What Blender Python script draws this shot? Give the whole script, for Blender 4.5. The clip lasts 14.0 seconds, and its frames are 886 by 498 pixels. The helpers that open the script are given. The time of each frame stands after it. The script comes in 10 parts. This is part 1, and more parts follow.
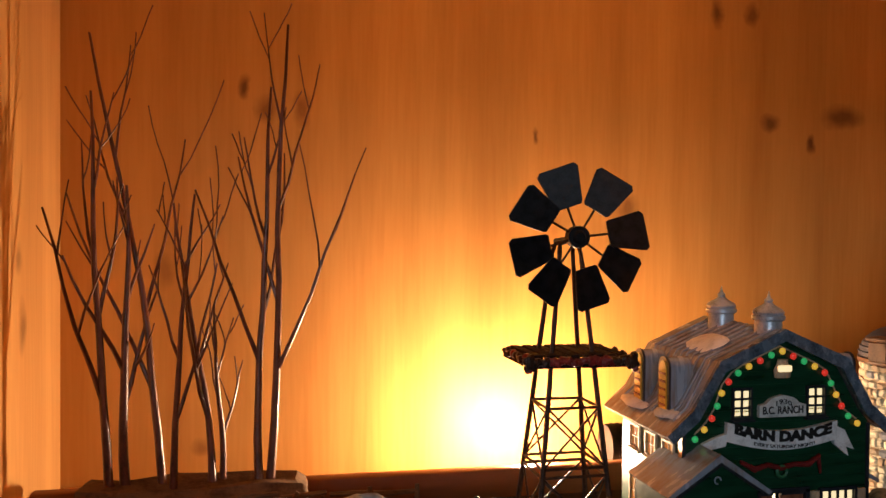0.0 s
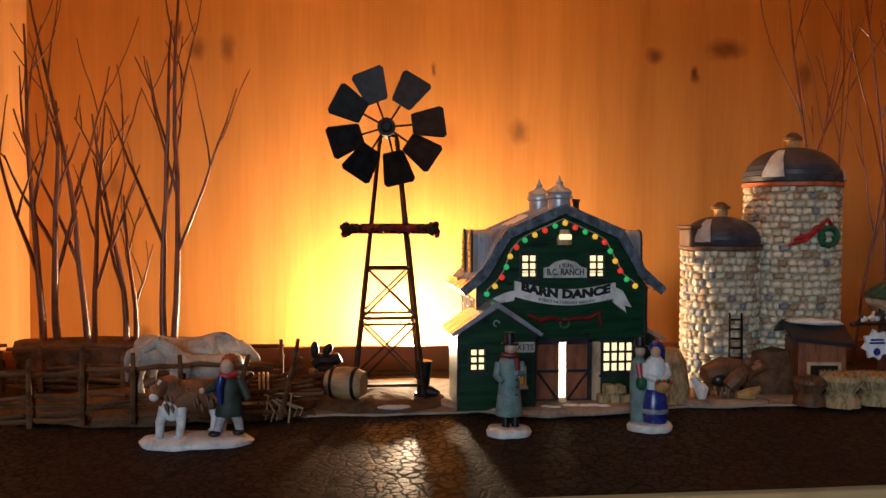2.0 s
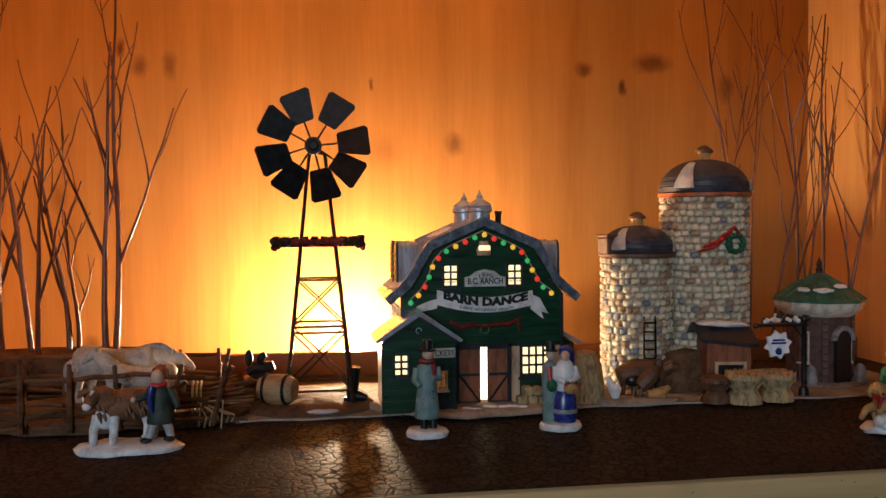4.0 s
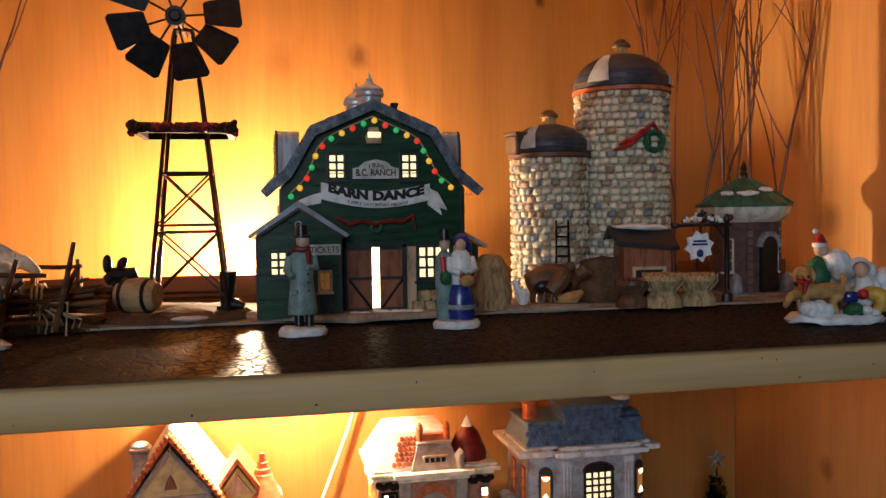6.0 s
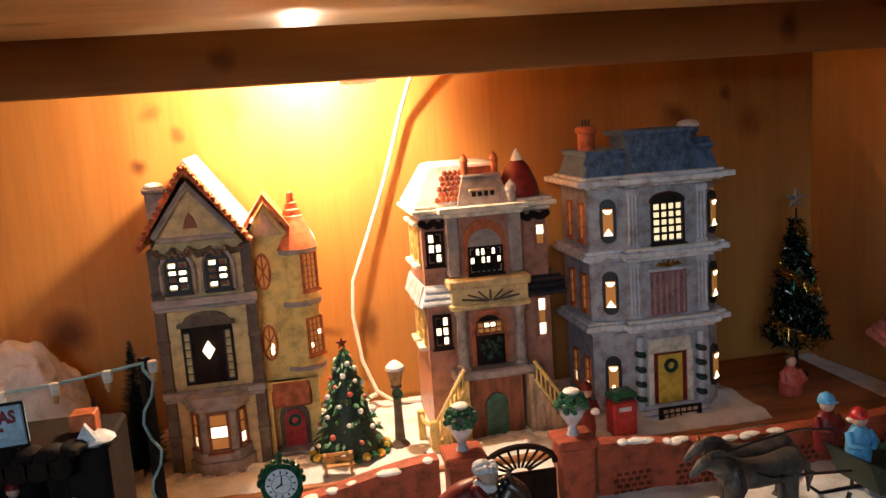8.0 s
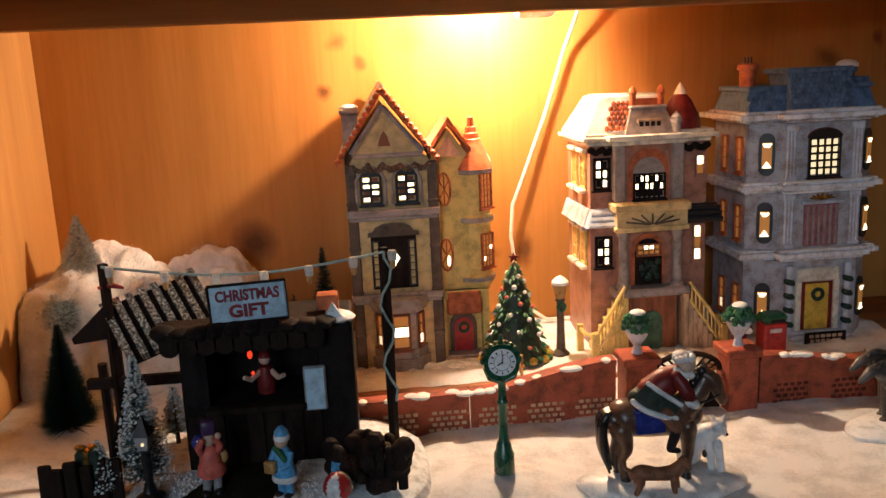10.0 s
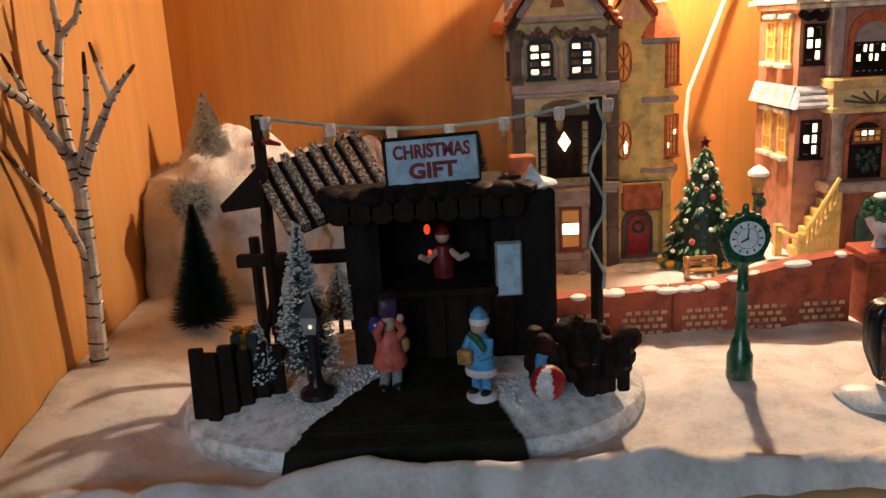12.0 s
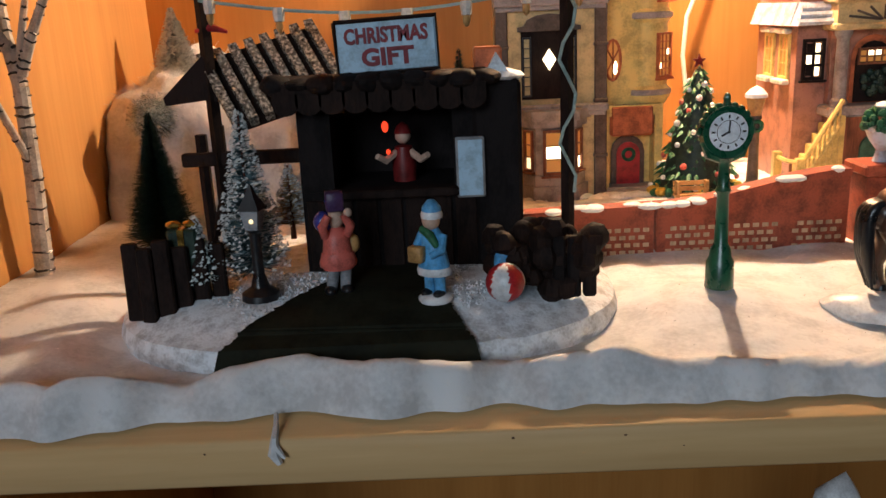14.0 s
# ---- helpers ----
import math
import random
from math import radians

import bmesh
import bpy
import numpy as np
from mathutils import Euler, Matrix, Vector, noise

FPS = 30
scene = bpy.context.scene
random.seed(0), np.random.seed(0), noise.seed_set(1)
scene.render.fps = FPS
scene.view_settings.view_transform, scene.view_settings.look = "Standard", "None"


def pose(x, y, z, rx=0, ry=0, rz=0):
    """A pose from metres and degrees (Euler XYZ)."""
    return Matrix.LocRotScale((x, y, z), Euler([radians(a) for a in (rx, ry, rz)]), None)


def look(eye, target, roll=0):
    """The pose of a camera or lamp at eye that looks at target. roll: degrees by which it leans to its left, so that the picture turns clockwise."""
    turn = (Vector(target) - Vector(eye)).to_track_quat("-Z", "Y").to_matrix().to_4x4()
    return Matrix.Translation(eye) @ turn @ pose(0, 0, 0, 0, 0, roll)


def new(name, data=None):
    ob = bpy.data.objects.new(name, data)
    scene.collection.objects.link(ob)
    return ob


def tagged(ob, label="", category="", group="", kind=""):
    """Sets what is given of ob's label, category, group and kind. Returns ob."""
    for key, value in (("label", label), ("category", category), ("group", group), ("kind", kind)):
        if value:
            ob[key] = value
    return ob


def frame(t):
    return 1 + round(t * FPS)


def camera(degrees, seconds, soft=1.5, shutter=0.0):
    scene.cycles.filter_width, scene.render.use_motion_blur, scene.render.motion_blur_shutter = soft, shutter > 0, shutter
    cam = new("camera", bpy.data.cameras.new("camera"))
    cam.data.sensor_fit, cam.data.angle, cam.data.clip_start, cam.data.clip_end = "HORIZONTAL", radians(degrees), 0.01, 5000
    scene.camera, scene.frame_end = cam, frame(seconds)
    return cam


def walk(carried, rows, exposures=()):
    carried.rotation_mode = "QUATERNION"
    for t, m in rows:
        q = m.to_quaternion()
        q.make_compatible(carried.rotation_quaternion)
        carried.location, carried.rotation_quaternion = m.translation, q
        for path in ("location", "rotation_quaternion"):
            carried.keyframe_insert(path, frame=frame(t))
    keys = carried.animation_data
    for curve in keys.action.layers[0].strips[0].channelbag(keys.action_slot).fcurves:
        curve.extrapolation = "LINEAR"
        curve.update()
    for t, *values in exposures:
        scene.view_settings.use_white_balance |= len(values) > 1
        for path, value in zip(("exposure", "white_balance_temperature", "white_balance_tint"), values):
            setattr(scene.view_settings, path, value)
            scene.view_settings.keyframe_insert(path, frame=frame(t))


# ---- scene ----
cam = camera(55.6, 14.0)
PATH = [
    (0, (-0.001, 0.013, 1.515), (0.428, 1.966, 1.476), 0.5),
    (0.5, (0.09, -0.045, 1.482), (0.422, 1.926, 1.427), 0.8),
    (1, (0.133, -0.103, 1.467), (0.421, 1.876, 1.413), 0.8),
    (1.5, (0.15, -0.134, 1.453), (0.397, 1.849, 1.399), 0.5),
    (2, (0.157, -0.136, 1.442), (0.39, 1.849, 1.379), 0.2),
    (4.3, (0.199, -0.178, 1.453), (0.519, 1.795, 1.387), -0.6),
    (4.5, (0.206, -0.178, 1.449), (0.542, 1.793, 1.381), -0.7),
    (5, (0.217, -0.178, 1.443), (0.596, 1.784, 1.376), -0.6),
    (5.5, (0.232, -0.148, 1.408), (0.637, 1.809, 1.35), -0.7),
    (6, (0.242, -0.115, 1.373), (0.664, 1.839, 1.295), -0.9),
    (6.5, (0.252, -0.092, 1.331), (0.679, 1.86, 1.24), -1.3),
    (7, (0.264, -0.068, 1.293), (0.677, 1.881, 1.123), -2.7),
    (7.3, (0.266, -0.051, 1.267), (0.659, 1.894, 1.014), -3.7),
    (7.5, (0.263, -0.042, 1.253), (0.646, 1.9, 0.967), -3.8),
    (8, (0.239, -0.033, 1.213), (0.582, 1.911, 0.894), -4.0),
    (8.2, (0.226, -0.036, 1.204), (0.551, 1.907, 0.86), -4.0),
    (10.3, (0.129, -0.084, 1.195), (0.293, 1.865, 0.775), -2.5),
    (10.5, (0.124, -0.084, 1.188), (0.273, 1.864, 0.761), -2.5),
    (11, (0.092, -0.048, 1.165), (0.195, 1.901, 0.726), -2.7),
    (11.5, (0.067, -0.01, 1.144), (0.116, 1.934, 0.68), -2.9),
    (12, (0.062, 0.009, 1.127), (0.074, 1.943, 0.619), -3.1),
    (12.5, (0.057, 0.016, 1.128), (0.044, 1.941, 0.589), -3.2),
    (13, (0.057, 0.015, 1.13), (0.019, 1.935, 0.569), -3.3),
    (13.5, (0.068, 0.016, 1.117), (0.017, 1.931, 0.54), -3.3),
    (14, (0.091, 0.029, 1.077), (0.056, 1.952, 0.528), -2.8),
]
walk(cam, [(t, look(eye, target, roll)) for t, eye, target, roll in PATH],
     [(0.0, -0.44), (0.5, -0.44), (1.0, -0.18), (1.5, -0.06), (5.0, 0.03), (6.5, 0.0), (8.0, -0.25), (10.5, -0.25), (11.5, -0.28), (12.5, 0.0), (14.0, 0.2)])



# ---- light ----
world = bpy.data.worlds.new("room_air")
scene.world = world
world.use_nodes = True
world.node_tree.nodes["Background"].inputs["Color"].default_value = (0.55, 0.7, 1.0, 1)
world.node_tree.nodes["Background"].inputs["Strength"].default_value = 0.02


def lamp_point(name, place, watts, colour, radius):
    data = bpy.data.lights.new(name, "POINT")
    data.energy, data.color, data.shadow_soft_size = watts, colour, radius
    ob = new(name, data)
    ob.location = place
    return ob


# two warm bulbs: one behind the batten at the back, one behind the cleat under the shelf
lamp_point("bulb_light_behind_barn", (0.226, 0.697, 1.328), 10.6, (1.0, 0.71, 0.44), 0.006)
lamp_point("bulb_light_under_shelf", (0.258, 0.692, 1.267), 9.2, (1.0, 0.74, 0.51), 0.007)
# daylight through the room's window, behind the camera
data = bpy.data.lights.new("window_daylight", "AREA")
data.shape, data.size, data.size_y, data.energy, data.color = "RECTANGLE", 1.2, 0.95, 27.0, (0.74, 0.87, 1.0)
day = new("window_daylight", data)
day.matrix_world = look((-0.75, -2.38, 1.85), (0.3, 0.5, 1.2))


# ---- materials ----
def nodes_of(m):
    m.use_nodes = True
    return m.node_tree.nodes, m.node_tree.links, m.node_tree.nodes["Principled BSDF"]


def mat(name, colour, rough=0.5, metal=0.0, vary=0.25, scale=60.0, bump=0.15, fine=6.0, coat=0.0, stretch=(1, 1, 1), other=None, speck=0.0, depth=0.001):
    """A surface with variation at two scales and fine relief."""
    m = bpy.data.materials.new(name)
    N, L, P = nodes_of(m)
    tc = N.new("ShaderNodeTexCoord")
    mp = N.new("ShaderNodeMapping")
    mp.inputs["Scale"].default_value = stretch
    L.new(tc.outputs["Object"], mp.inputs["Vector"])
    big, small = N.new("ShaderNodeTexNoise"), N.new("ShaderNodeTexNoise")
    big.inputs["Scale"].default_value, small.inputs["Scale"].default_value = scale, scale * fine
    big.inputs["Detail"].default_value, small.inputs["Detail"].default_value = 4, 3
    L.new(mp.outputs["Vector"], big.inputs["Vector"])
    L.new(mp.outputs["Vector"], small.inputs["Vector"])
    mix = N.new("ShaderNodeMix")
    mix.data_type = "RGBA"
    dark = other or tuple(c * (1 - vary) * 0.8 for c in colour)
    mix.inputs["A"].default_value, mix.inputs["B"].default_value = (*dark, 1), (*[min(1, c * (1 + vary * 0.35)) for c in colour], 1)
    ramp = N.new("ShaderNodeMapRange")
    ramp.inputs["From Min"].default_value, ramp.inputs["From Max"].default_value = 0.36, 0.56
    add = N.new("ShaderNodeMath")
    add.operation = "MULTIPLY_ADD"
    add.inputs[1].default_value, add.inputs[2].default_value = 0.3, 0.0
    L.new(small.outputs["Fac"], add.inputs[0])
    tot = N.new("ShaderNodeMath")
    tot.operation = "MULTIPLY_ADD"
    tot.inputs[1].default_value = 0.7
    L.new(big.outputs["Fac"], tot.inputs[0])
    L.new(add.outputs[0], tot.inputs[2])
    L.new(tot.outputs[0], ramp.inputs["Value"])
    L.new(ramp.outputs["Result"], mix.inputs["Factor"])
    colour_out = mix.outputs["Result"]
    if speck:
        info = N.new("ShaderNodeObjectInfo")
        hsv = N.new("ShaderNodeHueSaturation")
        mr = N.new("ShaderNodeMapRange")
        mr.inputs["To Min"].default_value, mr.inputs["To Max"].default_value = 1 - speck, 1 + speck
        L.new(info.outputs["Random"], mr.inputs["Value"])
        L.new(mr.outputs["Result"], hsv.inputs["Value"])
        L.new(colour_out, hsv.inputs["Color"])
        colour_out = hsv.outputs["Color"]
    L.new(colour_out, P.inputs["Base Color"])
    rr = N.new("ShaderNodeMapRange")
    rr.inputs["To Min"].default_value, rr.inputs["To Max"].default_value = max(0.03, rough - 0.1), min(1, rough + 0.12)
    L.new(big.outputs["Fac"], rr.inputs["Value"])
    L.new(rr.outputs["Result"], P.inputs["Roughness"])
    P.inputs["Metallic"].default_value, P.inputs["Coat Weight"].default_value = metal, coat
    P.inputs["Coat Roughness"].default_value = 0.15
    P.inputs["Specular IOR Level"].default_value = 0.5 if rough < 0.37 else (0.3 if rough < 0.7 else 0.12)
    if bump:
        b = N.new("ShaderNodeBump")
        b.inputs["Strength"].default_value, b.inputs["Distance"].default_value = bump, depth
        L.new(tot.outputs[0], b.inputs["Height"])
        L.new(b.outputs["Normal"], P.inputs["Normal"])
    return m


def glow(name, colour, strength, base=None):
    m = bpy.data.materials.new(name)
    N, L, P = nodes_of(m)
    P.inputs["Base Color"].default_value = (*(base or colour), 1)
    P.inputs["Emission Color"].default_value = (*colour, 1)
    noise_node, mr = N.new("ShaderNodeTexNoise"), N.new("ShaderNodeMapRange")
    noise_node.inputs["Scale"].default_value = 90
    mr.inputs["To Min"].default_value, mr.inputs["To Max"].default_value = strength * 0.6, strength * 1.3
    L.new(noise_node.outputs["Fac"], mr.inputs["Value"])
    L.new(mr.outputs["Result"], P.inputs["Emission Strength"])
    P.inputs["Roughness"].default_value = 0.3
    return m


def pine(name, knots, along="Z", tone=(0.42, 0.190, 0.048), rough=0.6, plane="XZ"):
    """Varnished pine: long grain, board tones by object, knots with a ring and a dark heart."""
    m = bpy.data.materials.new(name)
    N, L, P = nodes_of(m)
    tc = N.new("ShaderNodeTexCoord")
    sx = N.new("ShaderNodeMapping")
    sx.inputs["Scale"].default_value = {"Z": (1, 1, 0.06), "X": (0.06, 1, 1), "Y": (1, 0.06, 1)}[along]
    L.new(tc.outputs["Object"], sx.inputs["Vector"])
    n1, n2, n3 = (N.new("ShaderNodeTexNoise") for _ in range(3))
    for node, sc, det in ((n1, 38, 5), (n2, 260, 3), (n3, 11, 2)):
        node.inputs["Scale"].default_value, node.inputs["Detail"].default_value = sc, det
        L.new(sx.outputs["Vector"], node.inputs["Vector"])
    s = N.new("ShaderNodeMath"); s.operation = "MULTIPLY_ADD"; s.inputs[1].default_value = 0.35
    L.new(n2.outputs["Fac"], s.inputs[0])
    s2 = N.new("ShaderNodeMath"); s2.operation = "MULTIPLY_ADD"; s2.inputs[1].default_value = 0.65
    L.new(n1.outputs["Fac"], s2.inputs[0]); L.new(s2.outputs[0], s.inputs[2])
    s2.inputs[2].default_value = 0.0
    cr = N.new("ShaderNodeValToRGB")
    el = cr.color_ramp.elements
    el[0].position, el[0].color = 0.25, (tone[0] * 0.86, tone[1] * 0.77, tone[2] * 0.64, 1)
    el[1].position, el[1].color = 0.62, (*[min(1, c * 1.12) for c in tone], 1)
    L.new(s.outputs[0], cr.inputs["Fac"])
    hsv = N.new("ShaderNodeHueSaturation")
    info = N.new("ShaderNodeObjectInfo")
    mr = N.new("ShaderNodeMapRange"); mr.inputs["To Min"].default_value, mr.inputs["To Max"].default_value = 0.94, 1.05
    L.new(info.outputs["Random"], mr.inputs["Value"])
    mr2 = N.new("ShaderNodeMapRange"); mr2.inputs["From Min"].default_value, mr2.inputs["From Max"].default_value = 0.3, 0.7
    mr2.inputs["To Min"].default_value, mr2.inputs["To Max"].default_value = 0.86, 1.10
    L.new(n3.outputs["Fac"], mr2.inputs["Value"])
    mm = N.new("ShaderNodeMath"); mm.operation = "MULTIPLY"
    L.new(mr.outputs["Result"], mm.inputs[0]); L.new(mr2.outputs["Result"], mm.inputs[1])
    L.new(mm.outputs[0], hsv.inputs["Value"]); L.new(cr.outputs["Color"], hsv.inputs["Color"])
    col = hsv.outputs["Color"]
    wob = N.new("ShaderNodeTexNoise"); wob.inputs["Scale"].default_value = 55
    L.new(tc.outputs["Object"], wob.inputs["Vector"])
    wadd = N.new("ShaderNodeVectorMath"); wadd.operation = "MULTIPLY_ADD"; wadd.inputs[1].default_value = (0.012, 0.012, 0.012)
    L.new(wob.outputs["Color"], wadd.inputs[0]); L.new(tc.outputs["Object"], wadd.inputs[2])
    for (u, v, ru, rv, strength) in knots:
        mp = N.new("ShaderNodeVectorMath"); mp.operation = "SUBTRACT"
        c = {"XZ": (u, 0, v), "YZ": (0, u, v), "XY": (u, v, 0)}[plane]
        mp.inputs[1].default_value = tuple(x + 0.006 for x in c)
        L.new(wadd.outputs[0], mp.inputs[0])
        sc = N.new("ShaderNodeVectorMath"); sc.operation = "MULTIPLY"
        sc.inputs[1].default_value = {"XZ": (1 / ru, 0, 1 / rv), "YZ": (0, 1 / ru, 1 / rv), "XY": (1 / ru, 1 / rv, 0)}[plane]
        L.new(mp.outputs[0], sc.inputs[0])
        ln = N.new("ShaderNodeVectorMath"); ln.operation = "LENGTH"
        L.new(sc.outputs[0], ln.inputs[0])
        kr = N.new("ShaderNodeValToRGB")
        e = kr.color_ramp.elements
        e[0].position, e[0].color = 0.25, (strength,) * 3 + (1,)
        e[1].position, e[1].color = 1.0, (0, 0, 0, 1)
        x = e.new(0.6); x.color = (strength * 0.55,) * 3 + (1,)
        L.new(ln.outputs["Value"], kr.inputs["Fac"])
        mx = N.new("ShaderNodeMix"); mx.data_type = "RGBA"
        mx.inputs["B"].default_value = (0.085, 0.026, 0.008, 1)
        L.new(kr.outputs["Color"], mx.inputs["Factor"]); L.new(col, mx.inputs["A"])
        col = mx.outputs["Result"]
    L.new(col, P.inputs["Base Color"])
    P.inputs["Roughness"].default_value = rough
    P.inputs["Specular IOR Level"].default_value = 0.22
    b = N.new("ShaderNodeBump"); b.inputs["Strength"].default_value, b.inputs["Distance"].default_value = 0.12, 0.0006
    L.new(s.outputs[0], b.inputs["Height"]); L.new(b.outputs["Normal"], P.inputs["Normal"])
    return m


def cobble_mat():
    """Dark printed mat with fine cobble relief and a sheen."""
    m = bpy.data.materials.new("cobble_mat")
    N, L, P = nodes_of(m)
    tc = N.new("ShaderNodeTexCoord")
    mp = N.new("ShaderNodeMapping"); mp.inputs["Scale"].default_value = (1, 0.9, 1)
    L.new(tc.outputs["Object"], mp.inputs["Vector"])
    vo = N.new("ShaderNodeTexVoronoi"); vo.feature = "DISTANCE_TO_EDGE"; vo.inputs["Scale"].default_value = 150
    vc = N.new("ShaderNodeTexVoronoi"); vc.inputs["Scale"].default_value = 150
    L.new(mp.outputs["Vector"], vo.inputs["Vector"]); L.new(mp.outputs["Vector"], vc.inputs["Vector"])
    r = N.new("ShaderNodeMapRange"); r.inputs["From Max"].default_value = 0.12
    L.new(vo.outputs["Distance"], r.inputs["Value"])
    cr = N.new("ShaderNodeValToRGB")
    cr.color_ramp.elements[0].color, cr.color_ramp.elements[1].color = (0.025, 0.020, 0.018, 1), (0.033, 0.027, 0.023, 1)
    L.new(r.outputs["Result"], cr.inputs["Fac"])
    hs = N.new("ShaderNodeHueSaturation")
    mr = N.new("ShaderNodeMapRange"); mr.inputs["To Min"].default_value, mr.inputs["To Max"].default_value = 0.75, 1.25
    sep = N.new("ShaderNodeSeparateColor"); L.new(vc.outputs["Color"], sep.inputs["Color"])
    L.new(sep.outputs["Red"], mr.inputs["Value"]); L.new(mr.outputs["Result"], hs.inputs["Value"]); L.new(cr.outputs["Color"], hs.inputs["Color"])
    L.new(hs.outputs["Color"], P.inputs["Base Color"])
    rg = N.new("ShaderNodeMapRange"); rg.inputs["To Min"].default_value, rg.inputs["To Max"].default_value = 0.85, 0.44
    L.new(r.outputs["Result"], rg.inputs["Value"]); L.new(rg.outputs["Result"], P.inputs["Roughness"])
    P.inputs["IOR"].default_value = 1.06
    b = N.new("ShaderNodeBump"); b.inputs["Strength"].default_value, b.inputs["Distance"].default_value = 0.16, 0.0012
    h = N.new("ShaderNodeMath"); h.operation = "MULTIPLY_ADD"; h.inputs[1].default_value = 0.5
    L.new(sep.outputs["Green"], h.inputs[0]); L.new(r.outputs["Result"], h.inputs[2])
    L.new(h.outputs[0], b.inputs["Height"]); L.new(b.outputs["Normal"], P.inputs["Normal"])
    return m


def snow_mat(name, colour=(0.71, 0.71, 0.72), bump=0.22):
    m = mat(name, colour, 0.85, 0, 0.08, 45, bump, 9, depth=0.003)
    N, L, P = nodes_of(m)
    P.inputs["Subsurface Weight"].default_value = 0.15
    P.inputs["Subsurface Radius"].default_value = (0.006, 0.005, 0.004)
    return m


WALL_KNOTS = [(0.498, 1.627, .013, .010, .8), (0.580, 1.636, .030, .014, .75), (0.545, 1.607, .006, .011, .9), (0.346, 1.541, .014, .017, .6), (0.267, 1.531, .026, .024, .28), (0.672, 1.609, .013, .02, .6), (0.036, 1.623, .011, .018, .55), (0.005, 1.621, .012, .016, .6), (0.252, 1.606, .003, .009, .8), (-0.014, 1.64, .007, .012, .85), (0.438, 1.732, .009, .016, .8), (0.475, 1.734, .008, .014, .7), (-0.049, 1.326, .01, .01, .5), (-0.08, 1.48, .012, .018, .4), (0.123, 1.23, .014, .011, .5), (0.143, 1.209, .009, .010, .6), (0.107, 1.183, .008, .011, .8), (0.191, 1.229, .018, .016, .4), (0.027, 1.0385, .028, .026, .9), (0.626, 1.194, .02, .017, .7), (0.709, 1.183, .022, .022, .5), (0.682, 1.213, .007, .012, .7), (0.303, 1.012, .012, .024, .8), (0.259, 1.011, .024, .008, .5)]
M_wall = pine("pine_back", WALL_KNOTS)
M_side = pine("pine_side", [(0.58, 1.623, .014, .014, .8), (0.535, 1.603, .008, .012, .7), (0.64, 1.494, .012, .014, .5), (0.649, 1.446, .012, .024, .6), (0.596, 1.365, .02, .02, .5), (0.44, 1.03, .014, .02, .4), (0.6, 1.12, .012, .016, .5)], plane="YZ", tone=(0.57, 0.30, 0.105))
M_shelf = pine("pine_shelf", [(0.40, 0.30, .02, .02, .3), (0.1, 0.5, .02, .012, .5), (0.6, 0.4, .02, .012, .5)], along="X", plane="XY", tone=(0.62, 0.41, 0.20), rough=0.5)
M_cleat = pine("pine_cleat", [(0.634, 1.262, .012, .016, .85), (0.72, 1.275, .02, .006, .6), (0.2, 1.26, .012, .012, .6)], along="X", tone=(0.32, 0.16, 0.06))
M_batten = pine("pine_batten", [(0.1, 1.31, .01, .006, .6)], along="X", tone=(0.20, 0.065, 0.022), rough=0.55)
M_plaster = mat("room_plaster", (0.26, 0.25, 0.24), 0.9, 0, 0.08, 3, 0.2, 8)
M_carpet = mat("room_carpet", (0.16, 0.13, 0.11), 0.95, 0, 0.3, 8, 0.5, 20)
M_cobble = cobble_mat()
M_darkcloth = mat("dark_cloth", (0.05, 0.028, 0.018), 0.9, 0, 0.3, 50, 0.4, 8)
M_felt = mat("grey_felt", (0.34, 0.28, 0.23), 0.95, 0, 0.25, 40, 0.5, 8)
M_snow = snow_mat("cotton_snow")
M_frost = mat("glitter_snow", (0.72, 0.77, 0.82), 0.55, 0, 0.25, 150, 0.9, 5)
M_grain = mat("snow_grain", (0.72, 0.78, 0.84), 0.18, 0, 0.3, 200, 0.2, coat=0.5)
M_snowcap = mat("painted_snow", (0.80, 0.80, 0.80), 0.45, 0, 0.12, 90, 0.3)
M_green = mat("barn_green", (0.004, 0.042, 0.018), 0.30, 0, 0.35, 120, 0.25, stretch=(0.3, 1, 2.2))
M_roofgrey = mat("barn_roof_grey", (0.30, 0.35, 0.43), 0.24, 0.25, 0.4, 60, 0.2, stretch=(1, 3, 0.4), coat=0.6, other=(0.26, 0.20, 0.17))
M_trimdark = mat("dark_trim", (0.018, 0.020, 0.026), 0.35, 0, 0.4, 150, 0.2)
M_gable = mat("gable_slate_blue", (0.11, 0.15, 0.20), 0.25, 0.1, 0.5, 120, 0.25, coat=0.5)
M_zinc = mat("zinc_paint", (0.42, 0.47, 0.54), 0.3, 0.3, 0.3, 120, 0.2)
M_cream = mat("cream_paint", (0.68, 0.63, 0.52), 0.4, 0, 0.25, 120, 0.3)
M_signgrey = mat("sign_grey", (0.55, 0.57, 0.56), 0.45, 0, 0.2, 160, 0.3)
M_black = mat("black_paint", (0.012, 0.012, 0.014), 0.3, 0, 0.4, 120, 0.2)
M_iron = mat("black_iron", (0.010, 0.010, 0.012), 0.42, 0.3, 0.5, 200, 0.35)
M_rust = mat("bronze_wire", (0.045, 0.022, 0.014), 0.4, 0.4, 0.5, 200, 0.3)
M_red = mat("red_paint", (0.42, 0.02, 0.025), 0.35, 0, 0.3, 150, 0.2)
M_darkred = mat("dark_red_paint", (0.16, 0.015, 0.015), 0.4, 0, 0.3, 150, 0.2)
M_leaf = mat("leaf_green_paint", (0.02, 0.11, 0.05), 0.45, 0, 0.5, 250, 0.6)
